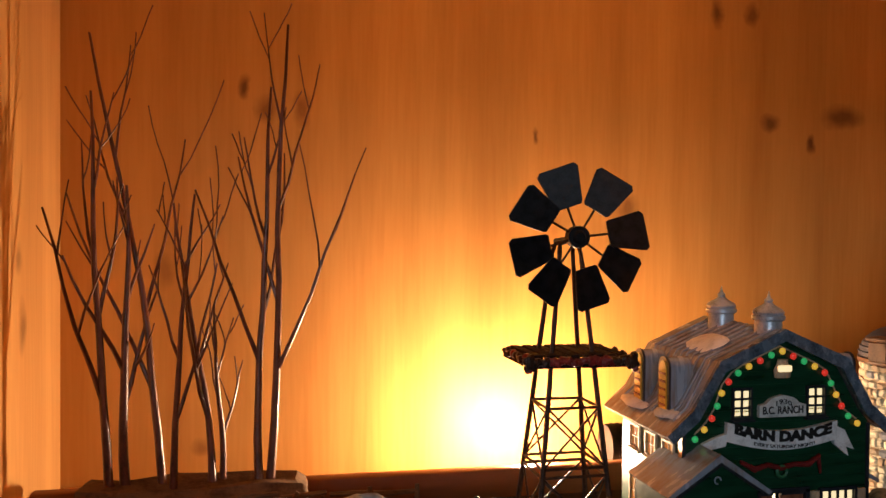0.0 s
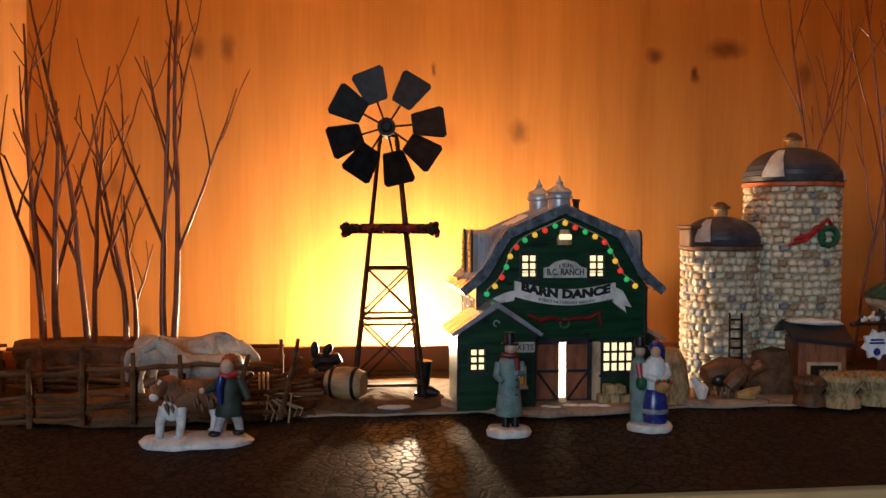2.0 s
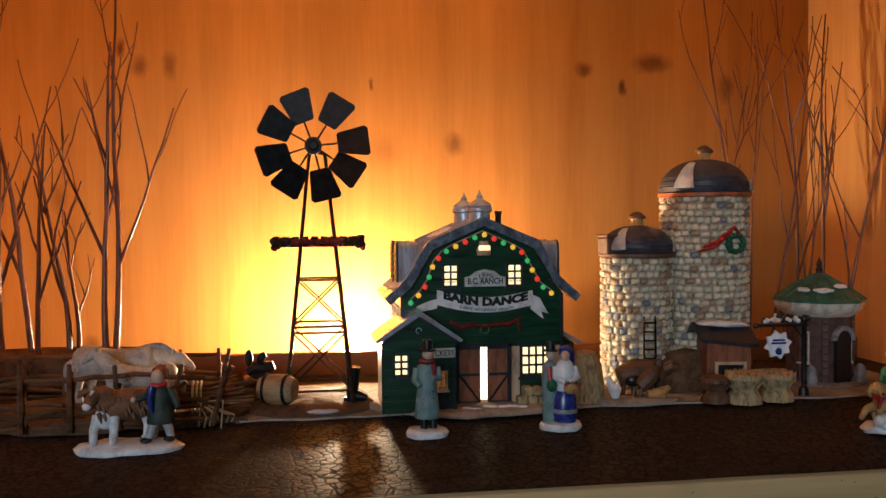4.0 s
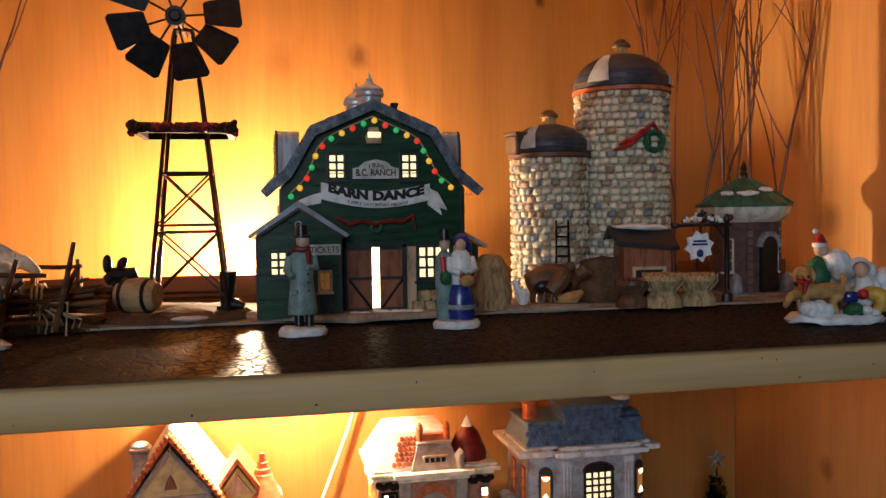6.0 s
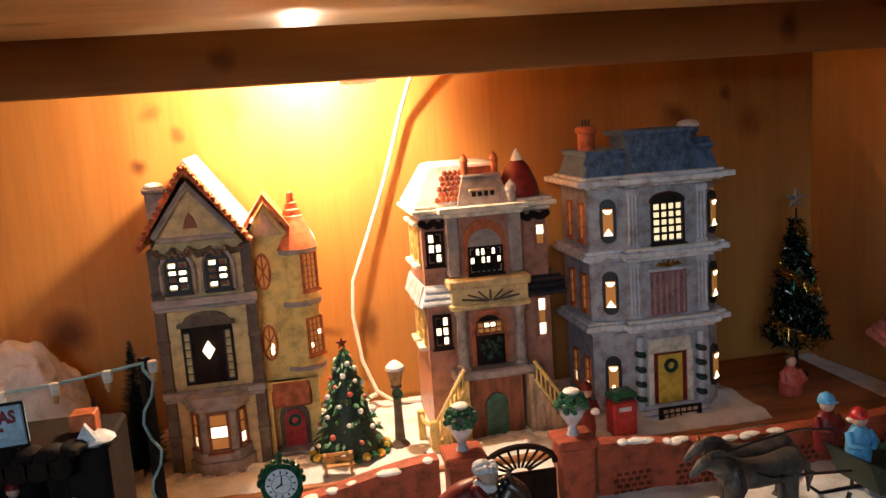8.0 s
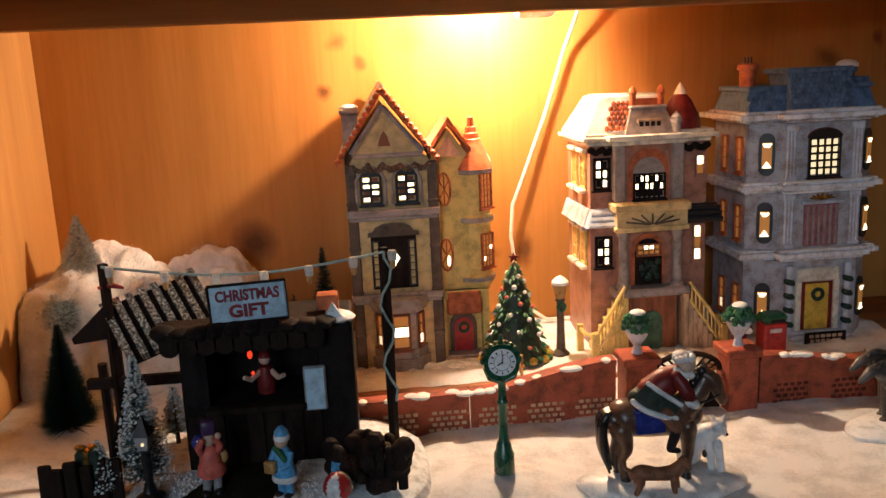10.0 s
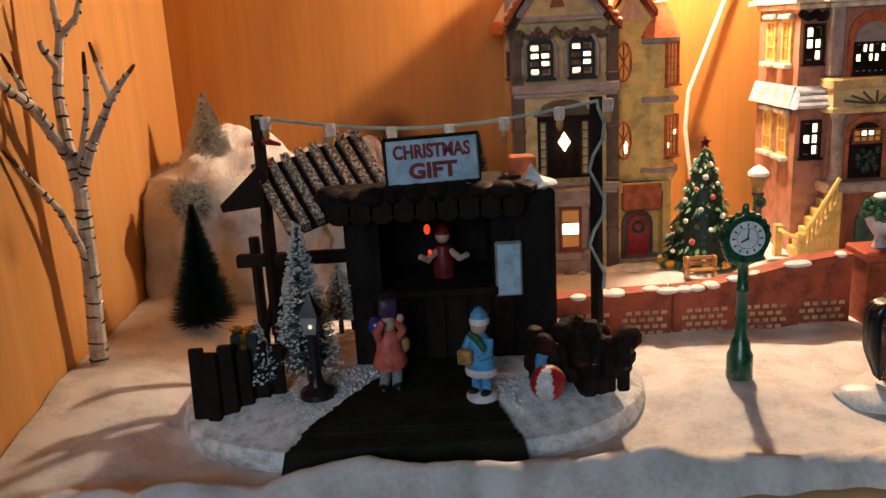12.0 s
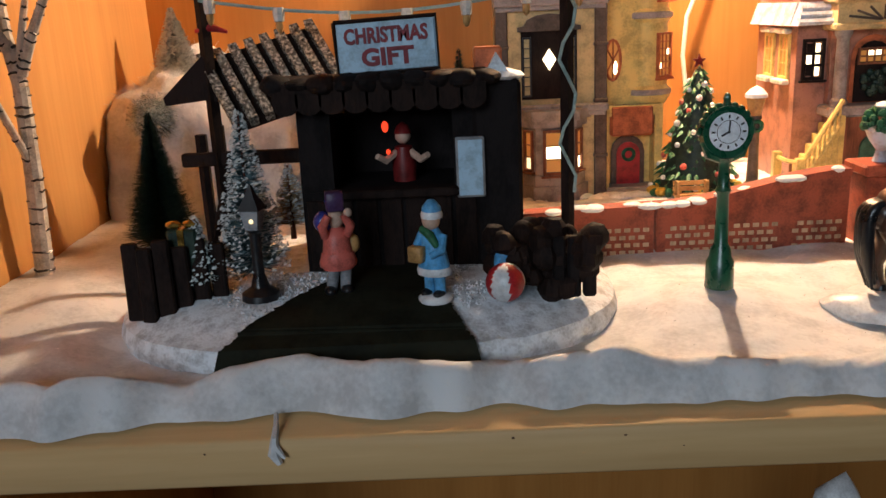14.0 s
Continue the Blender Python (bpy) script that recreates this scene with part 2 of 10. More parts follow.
M_blue = mat("blue_glaze", (0.02, 0.035, 0.22), 0.25, 0, 0.3, 150, 0.2, coat=0.3)
M_teal = mat("sage_coat", (0.17, 0.26, 0.26), 0.4, 0, 0.3, 130, 0.35)
M_skin = mat("bisque_skin", (0.62, 0.42, 0.32), 0.5, 0, 0.12, 200, 0.1)
M_white = mat("white_glaze", (0.72, 0.74, 0.76), 0.35, 0, 0.15, 120, 0.25)
M_brown = mat("brown_glaze", (0.13, 0.065, 0.035), 0.45, 0, 0.4, 120, 0.4)
M_tan = mat("tan_glaze", (0.48, 0.27, 0.10), 0.45, 0, 0.3, 120, 0.4)
M_grey = mat("grey_glaze", (0.28, 0.29, 0.31), 0.45, 0, 0.3, 120, 0.3)
M_yellow = mat("ochre_glaze", (0.62, 0.40, 0.06), 0.4, 0, 0.25, 120, 0.2)
M_bark = mat("twig_bark", (0.11, 0.028, 0.013), 0.34, 0, 0.5, 180, 0.5, stretch=(1, 1, 0.4), coat=0.12)
M_earth = mat("brown_earth", (0.12, 0.070, 0.042), 0.85, 0, 0.4, 60, 0.9, depth=0.002)
M_stick = mat("stick_wood", (0.12, 0.062, 0.032), 0.75, 0, 0.5, 140, 0.8, stretch=(0.25, 1, 1))
M_straw = mat("straw", (0.42, 0.31, 0.17), 0.8, 0, 0.5, 300, 0.9, stretch=(1, 1, 0.3))
M_oak = mat("oak_barrel", (0.36, 0.23, 0.12), 0.6, 0, 0.35, 110, 0.5, stretch=(0.2, 1, 1))
M_stone = mat("silo_stone", (0.60, 0.55, 0.42), 0.6, 0, 0.3, 160, 0.5, speck=0.22)
M_stoneblue = mat("silo_stone_blue", (0.22, 0.23, 0.26), 0.55, 0, 0.3, 160, 0.5, speck=0.2)
M_stonebrown = mat("silo_stone_brown", (0.36, 0.26, 0.17), 0.6, 0, 0.3, 160, 0.5, speck=0.2)
M_mortar = mat("mortar", (0.44, 0.37, 0.27), 0.85, 0, 0.3, 160, 0.5)
M_shingle = mat("slate_shingle", (0.045, 0.05, 0.07), 0.4, 0, 0.4, 150, 0.4, speck=0.25)
M_tinroof = mat("green_tin_roof", (0.05, 0.14, 0.09), 0.4, 0, 0.35, 120, 0.3)
M_brickdark = mat("dark_brick", (0.13, 0.07, 0.06), 0.6, 0, 0.4, 140, 0.5, speck=0.2)
M_lit = glow("lit_pane", (1.0, 0.80, 0.45), 1.25)
M_lithot = glow("lit_hot_pane", (1.0, 0.83, 0.52), 4.0)
M_amber = glow("amber_pane", (1.0, 0.42, 0.09), 0.22, (0.5, 0.22, 0.06))
M_bulbr, M_bulbg, M_bulby = glow("bulb_red", (1, 0.05, 0.03), 0.55), glow("bulb_green", (0.05, 0.75, 0.22), 0.32), glow("bulb_amber", (1, 0.55, 0.06), 0.65)
M_doorwood = mat("red_brown_door", (0.26, 0.09, 0.045), 0.45, 0, 0.4, 90, 0.4, stretch=(2, 1, 0.3))
M_timber = mat("pale_timber", (0.48, 0.34, 0.22), 0.6, 0, 0.35, 110, 0.5, stretch=(1, 1, 0.3))
# the lower street
M_hcream = mat("house_cream", (0.62, 0.46, 0.22), 0.4, 0, 0.2, 110, 0.3, coat=0.2)
M_hyellow = mat("house_yellow", (0.72, 0.52, 0.17), 0.4, 0, 0.18, 110, 0.3, coat=0.2)
M_htaupe = mat("house_taupe", (0.115, 0.080, 0.060), 0.4, 0, 0.35, 110, 0.35, coat=0.2)
M_terra = mat("terracotta", (0.48, 0.13, 0.05), 0.45, 0, 0.35, 140, 0.4, speck=0.15)
M_pink = mat("house_rose", (0.40, 0.19, 0.13), 0.4, 0, 0.25, 110, 0.3, coat=0.2)
M_lilac = mat("house_greige", (0.33, 0.28, 0.26), 0.4, 0, 0.25, 110, 0.3, coat=0.2)
M_bluegrey = mat("house_bluegrey", (0.46, 0.51, 0.60), 0.38, 0, 0.3, 100, 0.35, coat=0.2, other=(0.33, 0.30, 0.30))
M_paleblue = mat("pale_blue_trim", (0.64, 0.70, 0.78), 0.3, 0, 0.3, 110, 0.3, coat=0.4, other=(0.40, 0.38, 0.38))
M_stormgrey = mat("storm_grey_wall", (0.34, 0.36, 0.41), 0.38, 0, 0.35, 100, 0.35, coat=0.2, other=(0.22, 0.18, 0.17))
M_slateblue = mat("slate_blue", (0.09, 0.16, 0.27), 0.4, 0, 0.35, 150, 0.4, speck=0.2)
M_brick = mat("red_brick_resin", (0.30, 0.066, 0.034), 0.55, 0, 0.35, 120, 0.5)
M_brickhole = mat("brick_shadow", (0.12, 0.03, 0.02), 0.8, 0, 0.3, 120, 0.4)
M_board = mat("orange_board", (0.45, 0.20, 0.09), 0.6, 0, 0.25, 60, 0.3, stretch=(0.1, 1, 1))
M_giftwall = mat("charcoal_timber", (0.012, 0.009, 0.009), 0.75, 0, 0.5, 120, 0.7, stretch=(1, 1, 0.4))
M_giftbrown = mat("dark_brown_wood", (0.018, 0.010, 0.008), 0.72, 0, 0.5, 140, 0.7, stretch=(1, 1, 0.35))
M_road = mat("dark_path", (0.014, 0.015, 0.009), 0.75, 0, 0.35, 60, 0.5)
M_glitter = mat("glitter_roof", (0.46, 0.40, 0.32), 0.25, 0.5, 0.75, 620, 1.0, fine=2.5, other=(0.05, 0.035, 0.025))
M_signblue = mat("pale_blue_board", (0.42, 0.60, 0.74), 0.45, 0, 0.15, 120, 0.3)
M_greenclock = mat("racing_green", (0.008, 0.085, 0.042), 0.28, 0, 0.3, 120, 0.2, coat=0.3)
M_dial = mat("dial_white", (0.86, 0.91, 0.97), 0.4, 0, 0.06, 120, 0.05)
M_needle = mat("bottlebrush_green", (0.018, 0.038, 0.026), 0.5, 0, 0.5, 300, 0.2)
M_needlelight = mat("bottlebrush_frost", (0.50, 0.55, 0.55), 0.5, 0, 0.4, 300, 0.2)
M_needlegrey = mat("bottlebrush_grey", (0.09, 0.16, 0.18), 0.5, 0, 0.5, 300, 0.2)
M_tinsel = mat("green_tinsel", (0.012, 0.055, 0.032), 0.15, 0.9, 0.6, 300, 0.2)
M_gold = mat("gold_tinsel", (0.62, 0.36, 0.08), 0.2, 0.9, 0.4, 300, 0.2)
M_silver = mat("silver_glitter", (0.62, 0.68, 0.66), 0.2, 0.8, 0.4, 300, 0.4)
M_birch = mat("birch_paper", (0.62, 0.58, 0.54), 0.6, 0, 0.3, 140, 0.4)
M_wire = mat("white_cable", (0.80, 0.76, 0.68), 0.45, 0, 0.08, 60, 0.1)
M_wiregreen = mat("grey_green_wire", (0.30, 0.42, 0.40), 0.4, 0, 0.2, 100, 0.1)
M_clear = mat("clear_plastic_bulb", (0.70, 0.66, 0.60), 0.15, 0, 0.15, 200, 0.1)
M_aqua = mat("mint_paint", (0.22, 0.42, 0.34), 0.4, 0, 0.3, 120, 0.3)
M_mauve = mat("mauve_shingle", (0.30, 0.12, 0.14), 0.45, 0, 0.35, 140, 0.5)
M_skyblue = mat("sky_blue_coat", (0.10, 0.36, 0.66), 0.4, 0, 0.3, 140, 0.3)
M_coral = mat("coral_coat", (0.58, 0.13, 0.10), 0.4, 0, 0.3, 140, 0.3)
M_dapple = mat("dapple_white", (0.42, 0.40, 0.37), 0.5, 0, 0.3, 90, 0.3)
M_greyhorse = mat("dark_grey_horse", (0.075, 0.066, 0.060), 0.4, 0, 0.5, 90, 0.4, coat=0.2)
M_jacket = mat("dark_green_jacket", (0.035, 0.050, 0.042), 0.5, 0, 0.4, 150, 0.4)
M_ginger = mat("ginger_hair", (0.32, 0.09, 0.03), 0.55, 0, 0.4, 200, 0.5)
M_plum = mat("plum_wrap", (0.07, 0.035, 0.10), 0.4, 0, 0.3, 150, 0.3)
M_horse = mat("bay_horse", (0.095, 0.045, 0.028), 0.35, 0, 0.5, 110, 0.3, coat=0.2)
M_calf = mat("calf_brown", (0.21, 0.095, 0.05), 0.6, 0, 0.35, 120, 0.4)
M_redlamp = glow("red_lantern", (1.0, 0.06, 0.02), 1.2)
M_paper = mat("letter_black", (0.015, 0.014, 0.014), 0.5, 0, 0.1, 100, 0.0)
M_inkred = mat("letter_red", (0.22, 0.03, 0.04), 0.5, 0, 0.2, 100, 0.0)


# ---- mesh helpers ----
def box(bm, x0, x1, y0, y1, z0, z1, mi=0, bev=0.0, taper=0.0):
    t = taper
    vs = [bm.verts.new(p) for p in ((x0, y0, z0), (x1, y0, z0), (x1, y1, z0), (x0, y1, z0), (x0 + t, y0 + t, z1), (x1 - t, y0 + t, z1), (x1 - t, y1 - t, z1), (x0 + t, y1 - t, z1))]
    fs = [bm.faces.new([vs[i] for i in f]) for f in ((3, 2, 1, 0), (4, 5, 6, 7), (0, 1, 5, 4), (1, 2, 6, 5), (2, 3, 7, 6), (3, 0, 4, 7))]
    for f in fs:
        f.material_index = mi
    if bev:
        es = list({e for f in fs for e in f.edges})
        r = bmesh.ops.bevel(bm, geom=es, offset=bev, segments=1, affect="EDGES", profile=0.6)
        for f in r["faces"]:
            f.material_index = mi
    return vs


def frame_axes(d):
    d = Vector(d).normalized()
    a = d.cross(Vector((0, 0, 1)) if abs(d.z) < 0.9 else Vector((1, 0, 0))).normalized()
    return d, a, d.cross(a)


def tube(bm, pts, radii, n=8, mi=0):
    """A round limb through points, with a radius at each."""
    pts = [Vector(p) for p in pts]
    if not hasattr(radii, "__len__"):
        radii = [radii] * len(pts)
    rings = []
    d, a, b = frame_axes(pts[1] - pts[0])
    for i, p in enumerate(pts):
        d = (pts[min(i + 1, len(pts) - 1)] - pts[max(i - 1, 0)]).normalized()
        a = (a - d * a.dot(d))
        a = a.normalized() if a.length > 1e-6 else frame_axes(d)[1]
        b = d.cross(a)
        rings.append([bm.verts.new(p + (a * math.cos(k * math.tau / n) + b * math.sin(k * math.tau / n)) * radii[i]) for k in range(n)])
    for r, s in zip(rings, rings[1:]):
        for k in range(n):
            bm.faces.new((r[k], r[(k + 1) % n], s[(k + 1) % n], s[k])).material_index = mi
    bm.faces.new(rings[0][::-1]).material_index = mi
    bm.faces.new(rings[-1]).material_index = mi


def limb(bm, pts, radii, n=12, mi=0, steps=4):
    """A tube rounded through its points."""
    pts = [Vector(p) for p in pts]
    if not hasattr(radii, "__len__"):
        radii = [radii] * len(pts)
    out, rad = [], []
    for i in range(len(pts) - 1):
        a, b, c, d = pts[max(i - 1, 0)], pts[i], pts[i + 1], pts[min(i + 2, len(pts) - 1)]
        for k in range(steps):
            u = k / steps
            out.append(0.5 * (2 * b + (c - a) * u + (2 * a - 5 * b + 4 * c - d) * u * u + (3 * b - a - 3 * c + d) * u ** 3))
            v = u * u * (3 - 2 * u)
            rad.append(radii[i] * (1 - v) + radii[i + 1] * v)
    tube(bm, out + [pts[-1]], rad + [radii[-1]], n, mi)
    for p, r in ((pts[0], radii[0]), (pts[-1], radii[-1])):
        ball(bm, p, r * 0.97, mi, 10, 6)


def ball(bm, c, r, mi=0, u=12, v=8, rot=None):
    if not hasattr(r, "__len__"):
        r = (r, r, r)
    m = Matrix.Translation(c) @ (Euler([radians(q) for q in rot]).to_matrix().to_4x4() if rot else Matrix.Identity(4)) @ Matrix.Diagonal((*r, 1))
    for f in {f for w in bmesh.ops.create_uvsphere(bm, u_segments=u, v_segments=v, radius=1, matrix=m)["verts"] for f in w.link_faces}:
        f.material_index = mi


def lathe(bm, prof, c=(0, 0, 0), n=20, mi=0, turn=0.0, squash=1.0):
    """A turned body; prof holds (radius, height)."""
    c = Vector(c)
    rings = []
    for r, z in prof:
        if r < 1e-6:
            rings.append([bm.verts.new(c + Vector((0, 0, z)))])
        else:
            rings.append([bm.verts.new(c + Vector((r * math.cos(turn + k * math.tau / n), squash * r * math.sin(turn + k * math.tau / n), z))) for k in range(n)])
    for a, b in zip(rings, rings[1:]):
        for k in range(n):
            j = (k + 1) % n
            if len(a) == 1 and len(b) == 1:
                continue
            q = (a[0], b[j], b[k]) if len(a) == 1 else ((a[k], a[j], b[0]) if len(b) == 1 else (a[k], a[j], b[j], b[k]))
            bm.faces.new(q).material_index = mi
    if len(rings[0]) > 1:
        bm.faces.new(rings[0][::-1]).material_index = mi
    if len(rings[-1]) > 1:
        bm.faces.new(rings[-1]).material_index = mi


def prism(bm, poly, y0, y1, mi=0):
    """An outline in x and z, drawn out from y0 to y1."""
    a = [bm.verts.new((x, y0, z)) for x, z in poly]
    b = [bm.verts.new((x, y1, z)) for x, z in poly]
    bm.faces.new(a).material_index = mi
    bm.faces.new(b[::-1]).material_index = mi
    n = len(poly)
    for i in range(n):
        bm.faces.new((a[i], b[i], b[(i + 1) % n], a[(i + 1) % n])).material_index = mi


def loft(bm, rings, mi=0, caps=True):
    rs = [[bm.verts.new(p) for p in r] for r in rings]
    n = len(rs[0])
    for a, b in zip(rs, rs[1:]):
        for k in range(n):
            bm.faces.new((a[k], a[(k + 1) % n], b[(k + 1) % n], b[k])).material_index = mi
    if caps:
        bm.faces.new(rs[0][::-1]).material_index = mi
        bm.faces.new(rs[-1]).material_index = mi


def arch(w, h, n=6, x=0.0, z=0.0):
    """Outline of a round-headed opening."""
    r = w / 2
    return [(x - r, z), (x + r, z)] + [(x + r * math.cos(k * math.pi / n), z + h - r + r * math.sin(k * math.pi / n)) for k in range(n + 1)]


def lump(bm, amount, scale, seed=0.0):
    """Uneven hand-made surface."""
    for v in bm.verts:
        p = v.co * scale + Vector((seed, seed * 0.7, 0))
        v.co += Vector((noise.noise(p), noise.noise(p + Vector((31, 0, 0))), noise.noise(p + Vector((0, 57, 0))))) * amount


def part(name, bm, material, parent=None, label="", sharp=35, smooth=True):
    bmesh.ops.recalc_face_normals(bm, faces=bm.faces)
    lim = radians(sharp)
    for e in bm.edges:
        if len(e.link_faces) == 2 and e.calc_face_angle(0) > lim:
            e.smooth = False
    for f in bm.faces:
        f.smooth = smooth
    me = bpy.data.meshes.new(name)
    bm.to_mesh(me)
    bm.free()
    for m in (material if isinstance(material, (list, tuple)) else [material]):
        me.materials.append(m)
    ob = new(name, me)
    ob.parent = parent
    if label:
        ob["label"] = label
    return ob


def piece(name, me, parent, m):
    ob = new(name, me)
    ob.parent = parent
    ob.matrix_local = m
    return ob


def thing(name, place, turn=0.0, label="", category="", group=""):
    ob = new(name)
    ob.matrix_basis = pose(*place, 0, 0, turn)
    ob.empty_display_size = 0.01
    return tagged(ob, label, category, group)


def one(name, bm, mats, place, turn=0.0, label="", category="", group="", kind="", sharp=35, scale=1.0):
    ob = part(name, bm, mats, None, "", sharp)
    ob.matrix_basis = pose(*place, 0, 0, turn) @ Matrix.Scale(scale, 4)
    return tagged(ob, label, category, group, kind)


def letters(name, words, size, place, parent, material, width=None, rx=90, rz=0, bend=0.0, ry=0, thick=0.0004, bold=0.0):
    """Raised lettering from the built-in font, as a mesh."""
    cu = bpy.data.curves.new(name, "FONT")
    cu.body, cu.size, cu.align_x, cu.align_y, cu.extrude, cu.offset, cu.resolution_u = words, size, "CENTER", "CENTER", thick, bold, 3
    tmp = bpy.data.objects.new(name, cu)
    me = bpy.data.meshes.new_from_object(tmp)
    bpy.data.objects.remove(tmp)
    bpy.data.curves.remove(cu)
    xs = [v.co.x for v in me.vertices]
    k = width / (max(xs) - min(xs)) if width else 1.0
    for v in me.vertices:
        v.co.x *= k
        v.co.y += bend * v.co.x * v.co.x
    me.materials.clear()
    me.materials.append(material)
    ob = new(name, me)
    ob.parent = parent
    ob.matrix_local = pose(*place, rx, ry, rz)
    return ob


PANES = {}


def pane_mesh(w, h, material):
    key = (round(w, 5), round(h, 5), material.name)
    if key not in PANES:
        bm = bmesh.new()
        box(bm, -w / 2, w / 2, 0, 0.0008, -h / 2, h / 2)
        me = bpy.data.meshes.new("pane")
        bm.to_mesh(me)
        bm.free()
        me.materials.append(material)
        PANES[key] = me
    return PANES[key]


def window(parent, x, y, z, w, h, cols, rows, frame_mat, lit="", rz=0.0, bar=0.0007, pane=None, dark=None, head=0.0, rim=0.0014, sill=True):
    """A framed window of cols x rows panes; z is its foot. lit marks the bright panes row by row from the top ('1'), all if empty."""
    bm = bmesh.new()
    box(bm, -w / 2 - rim, -w / 2, -0.001, 0.0014, -rim, h + rim)
    box(bm, w / 2, w / 2 + rim, -0.001, 0.0014, -rim, h + rim)
    box(bm, -w / 2, w / 2, -0.001, 0.0014, h, h + rim)
    box(bm, -w / 2, w / 2, -0.001, 0.0014, -rim, 0)
    for i in range(1, cols):
        u = -w / 2 + w * i / cols
        box(bm, u - bar / 2, u + bar / 2, -0.0002, 0.001, 0, h)
    for j in range(1, rows):
        v = h * j / rows
        box(bm, -w / 2, w / 2, -0.0004, 0.001, v - bar / 2, v + bar / 2)
    if head:
        prism(bm, [(-w / 2 - rim * 1.6, h + rim)] + [(w / 2 + rim * 1.6, h + rim)] + [((w / 2 + rim) * math.cos(k * math.pi / 6), h + rim + head * math.sin(k * math.pi / 6)) for k in range(1, 6)], -0.0016, 0.001)
    fr = part("window", bm, frame_mat, parent)
    fr.matrix_local = pose(x, y, z, 0, 0, rz)
    if sill:
        b2 = bmesh.new()
        box(b2, -w / 2 - rim * 1.7, w / 2 + rim * 1.7, -0.0025, 0.001, -rim - 0.0016, -rim)
        part("sill", b2, frame_mat, fr)
    k = 0
    for j in range(rows):
        for i in range(cols):
            on = (not lit) or lit[k % len(lit)] == "1"
            k += 1
            me = pane_mesh(w / cols - bar, h / rows - bar, (pane or M_lit) if on else (dark or M_amber))
            piece("pane", me, fr, pose(-w / 2 + w * (i + 0.5) / cols, 0.0006, h - h * (j + 0.5) / rows))
    return fr

# ---- the shelving and the room ----
XL, XR, YB, YF = -0.162, 0.777, 0.765, 0.284


def slab(name, x0, x1, y0, y1, z0, z1, material, label, category, bev=0.0015):
    bm = bmesh.new()
    box(bm, x0, x1, y0, y1, z0, z1, 0, bev)
    ob = part(name, bm, material, None, "", 50)
    return tagged(ob, label, category, kind="structure")


back = tagged(new("wall_back"), "honey-coloured knotty pine panelling behind the shelves", "wall", kind="structure")
edges = [XL - 0.02, -0.04, 0.079, 0.205, 0.33, 0.434, 0.56, 0.675, XR + 0.02]
for a, b in zip(edges, edges[1:]):
    bm = bmesh.new()
    box(bm, a, b, YB, YB + 0.018, 0.3, 1.79)
    part("board", bm, M_wall, back, "", 50)
slab("wall_left", XL - 0.02, XL, 0.262, YB, 0.3, 1.79, M_side, "pine side panel of the bookcase, lit orange", "wall")
slab("wall_right", XR, XR + 0.02, 0.262, YB, 0.3, 1.79, M_side, "pine side panel of the bookcase", "wall")
slab("shelf_upper", XL, XR, YF, YB, 1.2795, 1.2985, M_shelf, "pale pine shelf board with a plain square edge", "shelf")
slab("shelf_lower", XL, XR, 0.325, YB, 0.897, 0.918, M_shelf, "pale pine shelf board dotted with small nicks", "shelf")
slab("shelf_top", XL, XR, YF + 0.001, YB, 1.757, 1.776, M_shelf, "pine shelf board closing the bookcase above", "shelf")
# rail out of view, added only to shade the upper wall from the daylight
slab("face_rail", XL - 0.02, XR + 0.02, 0.262, 0.284, 1.612, 1.79, M_shelf, "unseen rail added to keep daylight off the upper back wall", "trim")
slab("shelf_bottom", XL, XR, YF, YB, 0.56, 0.58, M_shelf, "pine shelf board in the dark below", "shelf")
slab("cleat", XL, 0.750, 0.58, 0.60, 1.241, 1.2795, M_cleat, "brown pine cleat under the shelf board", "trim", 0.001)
slab("batten", XL, XR, 0.666, 0.678, 1.2985, 1.3228, M_batten, "dark red-brown batten along the back of the shelf", "trim", 0.001)
# the room behind the camera, with its window opening
slab("floor", -2.4, 3.0, -2.6, 1.2, 0.0, 0.03, M_carpet, "dark brown carpet floor of the room", "floor")
slab("ceiling", -2.4, 3.0, -2.6, 1.2, 2.45, 2.5, M_plaster, "plain plaster ceiling", "ceiling")
slab("wall_room_left", -2.45, -2.4, -2.6, 1.2, 0.0, 2.5, M_plaster, "plain plaster room wall", "wall")
slab("wall_room_right", 3.0, 3.05, -2.6, 1.2, 0.0, 2.5, M_plaster, "plain plaster room wall", "wall")
slab("wall_room_front", -2.4, 3.0, 1.2, 1.25, 0.0, 2.5, M_plaster, "plain plaster wall behind the bookcase", "wall")
slab("wall_room_rear", -2.4, -1.40, -2.65, -2.6, 0.0, 2.5, M_plaster, "plain plaster wall beside the window", "wall")
slab("wall_room_rear_right", -0.10, 3.0, -2.65, -2.6, 0.0, 2.5, M_plaster, "plain plaster wall beside the window", "wall")
slab("wall_room_sill", -1.40, -0.10, -2.65, -2.6, 0.0, 1.35, M_plaster, "plain plaster wall under the window", "wall")
slab("wall_room_lintel", -1.40, -0.10, -2.65, -2.6, 2.35, 2.5, M_plaster, "plain plaster wall over the window", "wall")

# nicks along the two front edges
bm = bmesh.new()
rng = random.Random(5)
for k in range(34):
    up = k % 2
    x, y, z0, z1 = rng.uniform(XL + 0.02, XR - 0.05), (YF if up else 0.325), (1.281 if up else 0.899), (1.296 if up else 0.915)
    ball(bm, (x, y, rng.uniform(z0, z1)), (rng.uniform(0.0004, 0.0012), 0.0002, rng.uniform(0.0003, 0.0007)), 0, 6, 4)
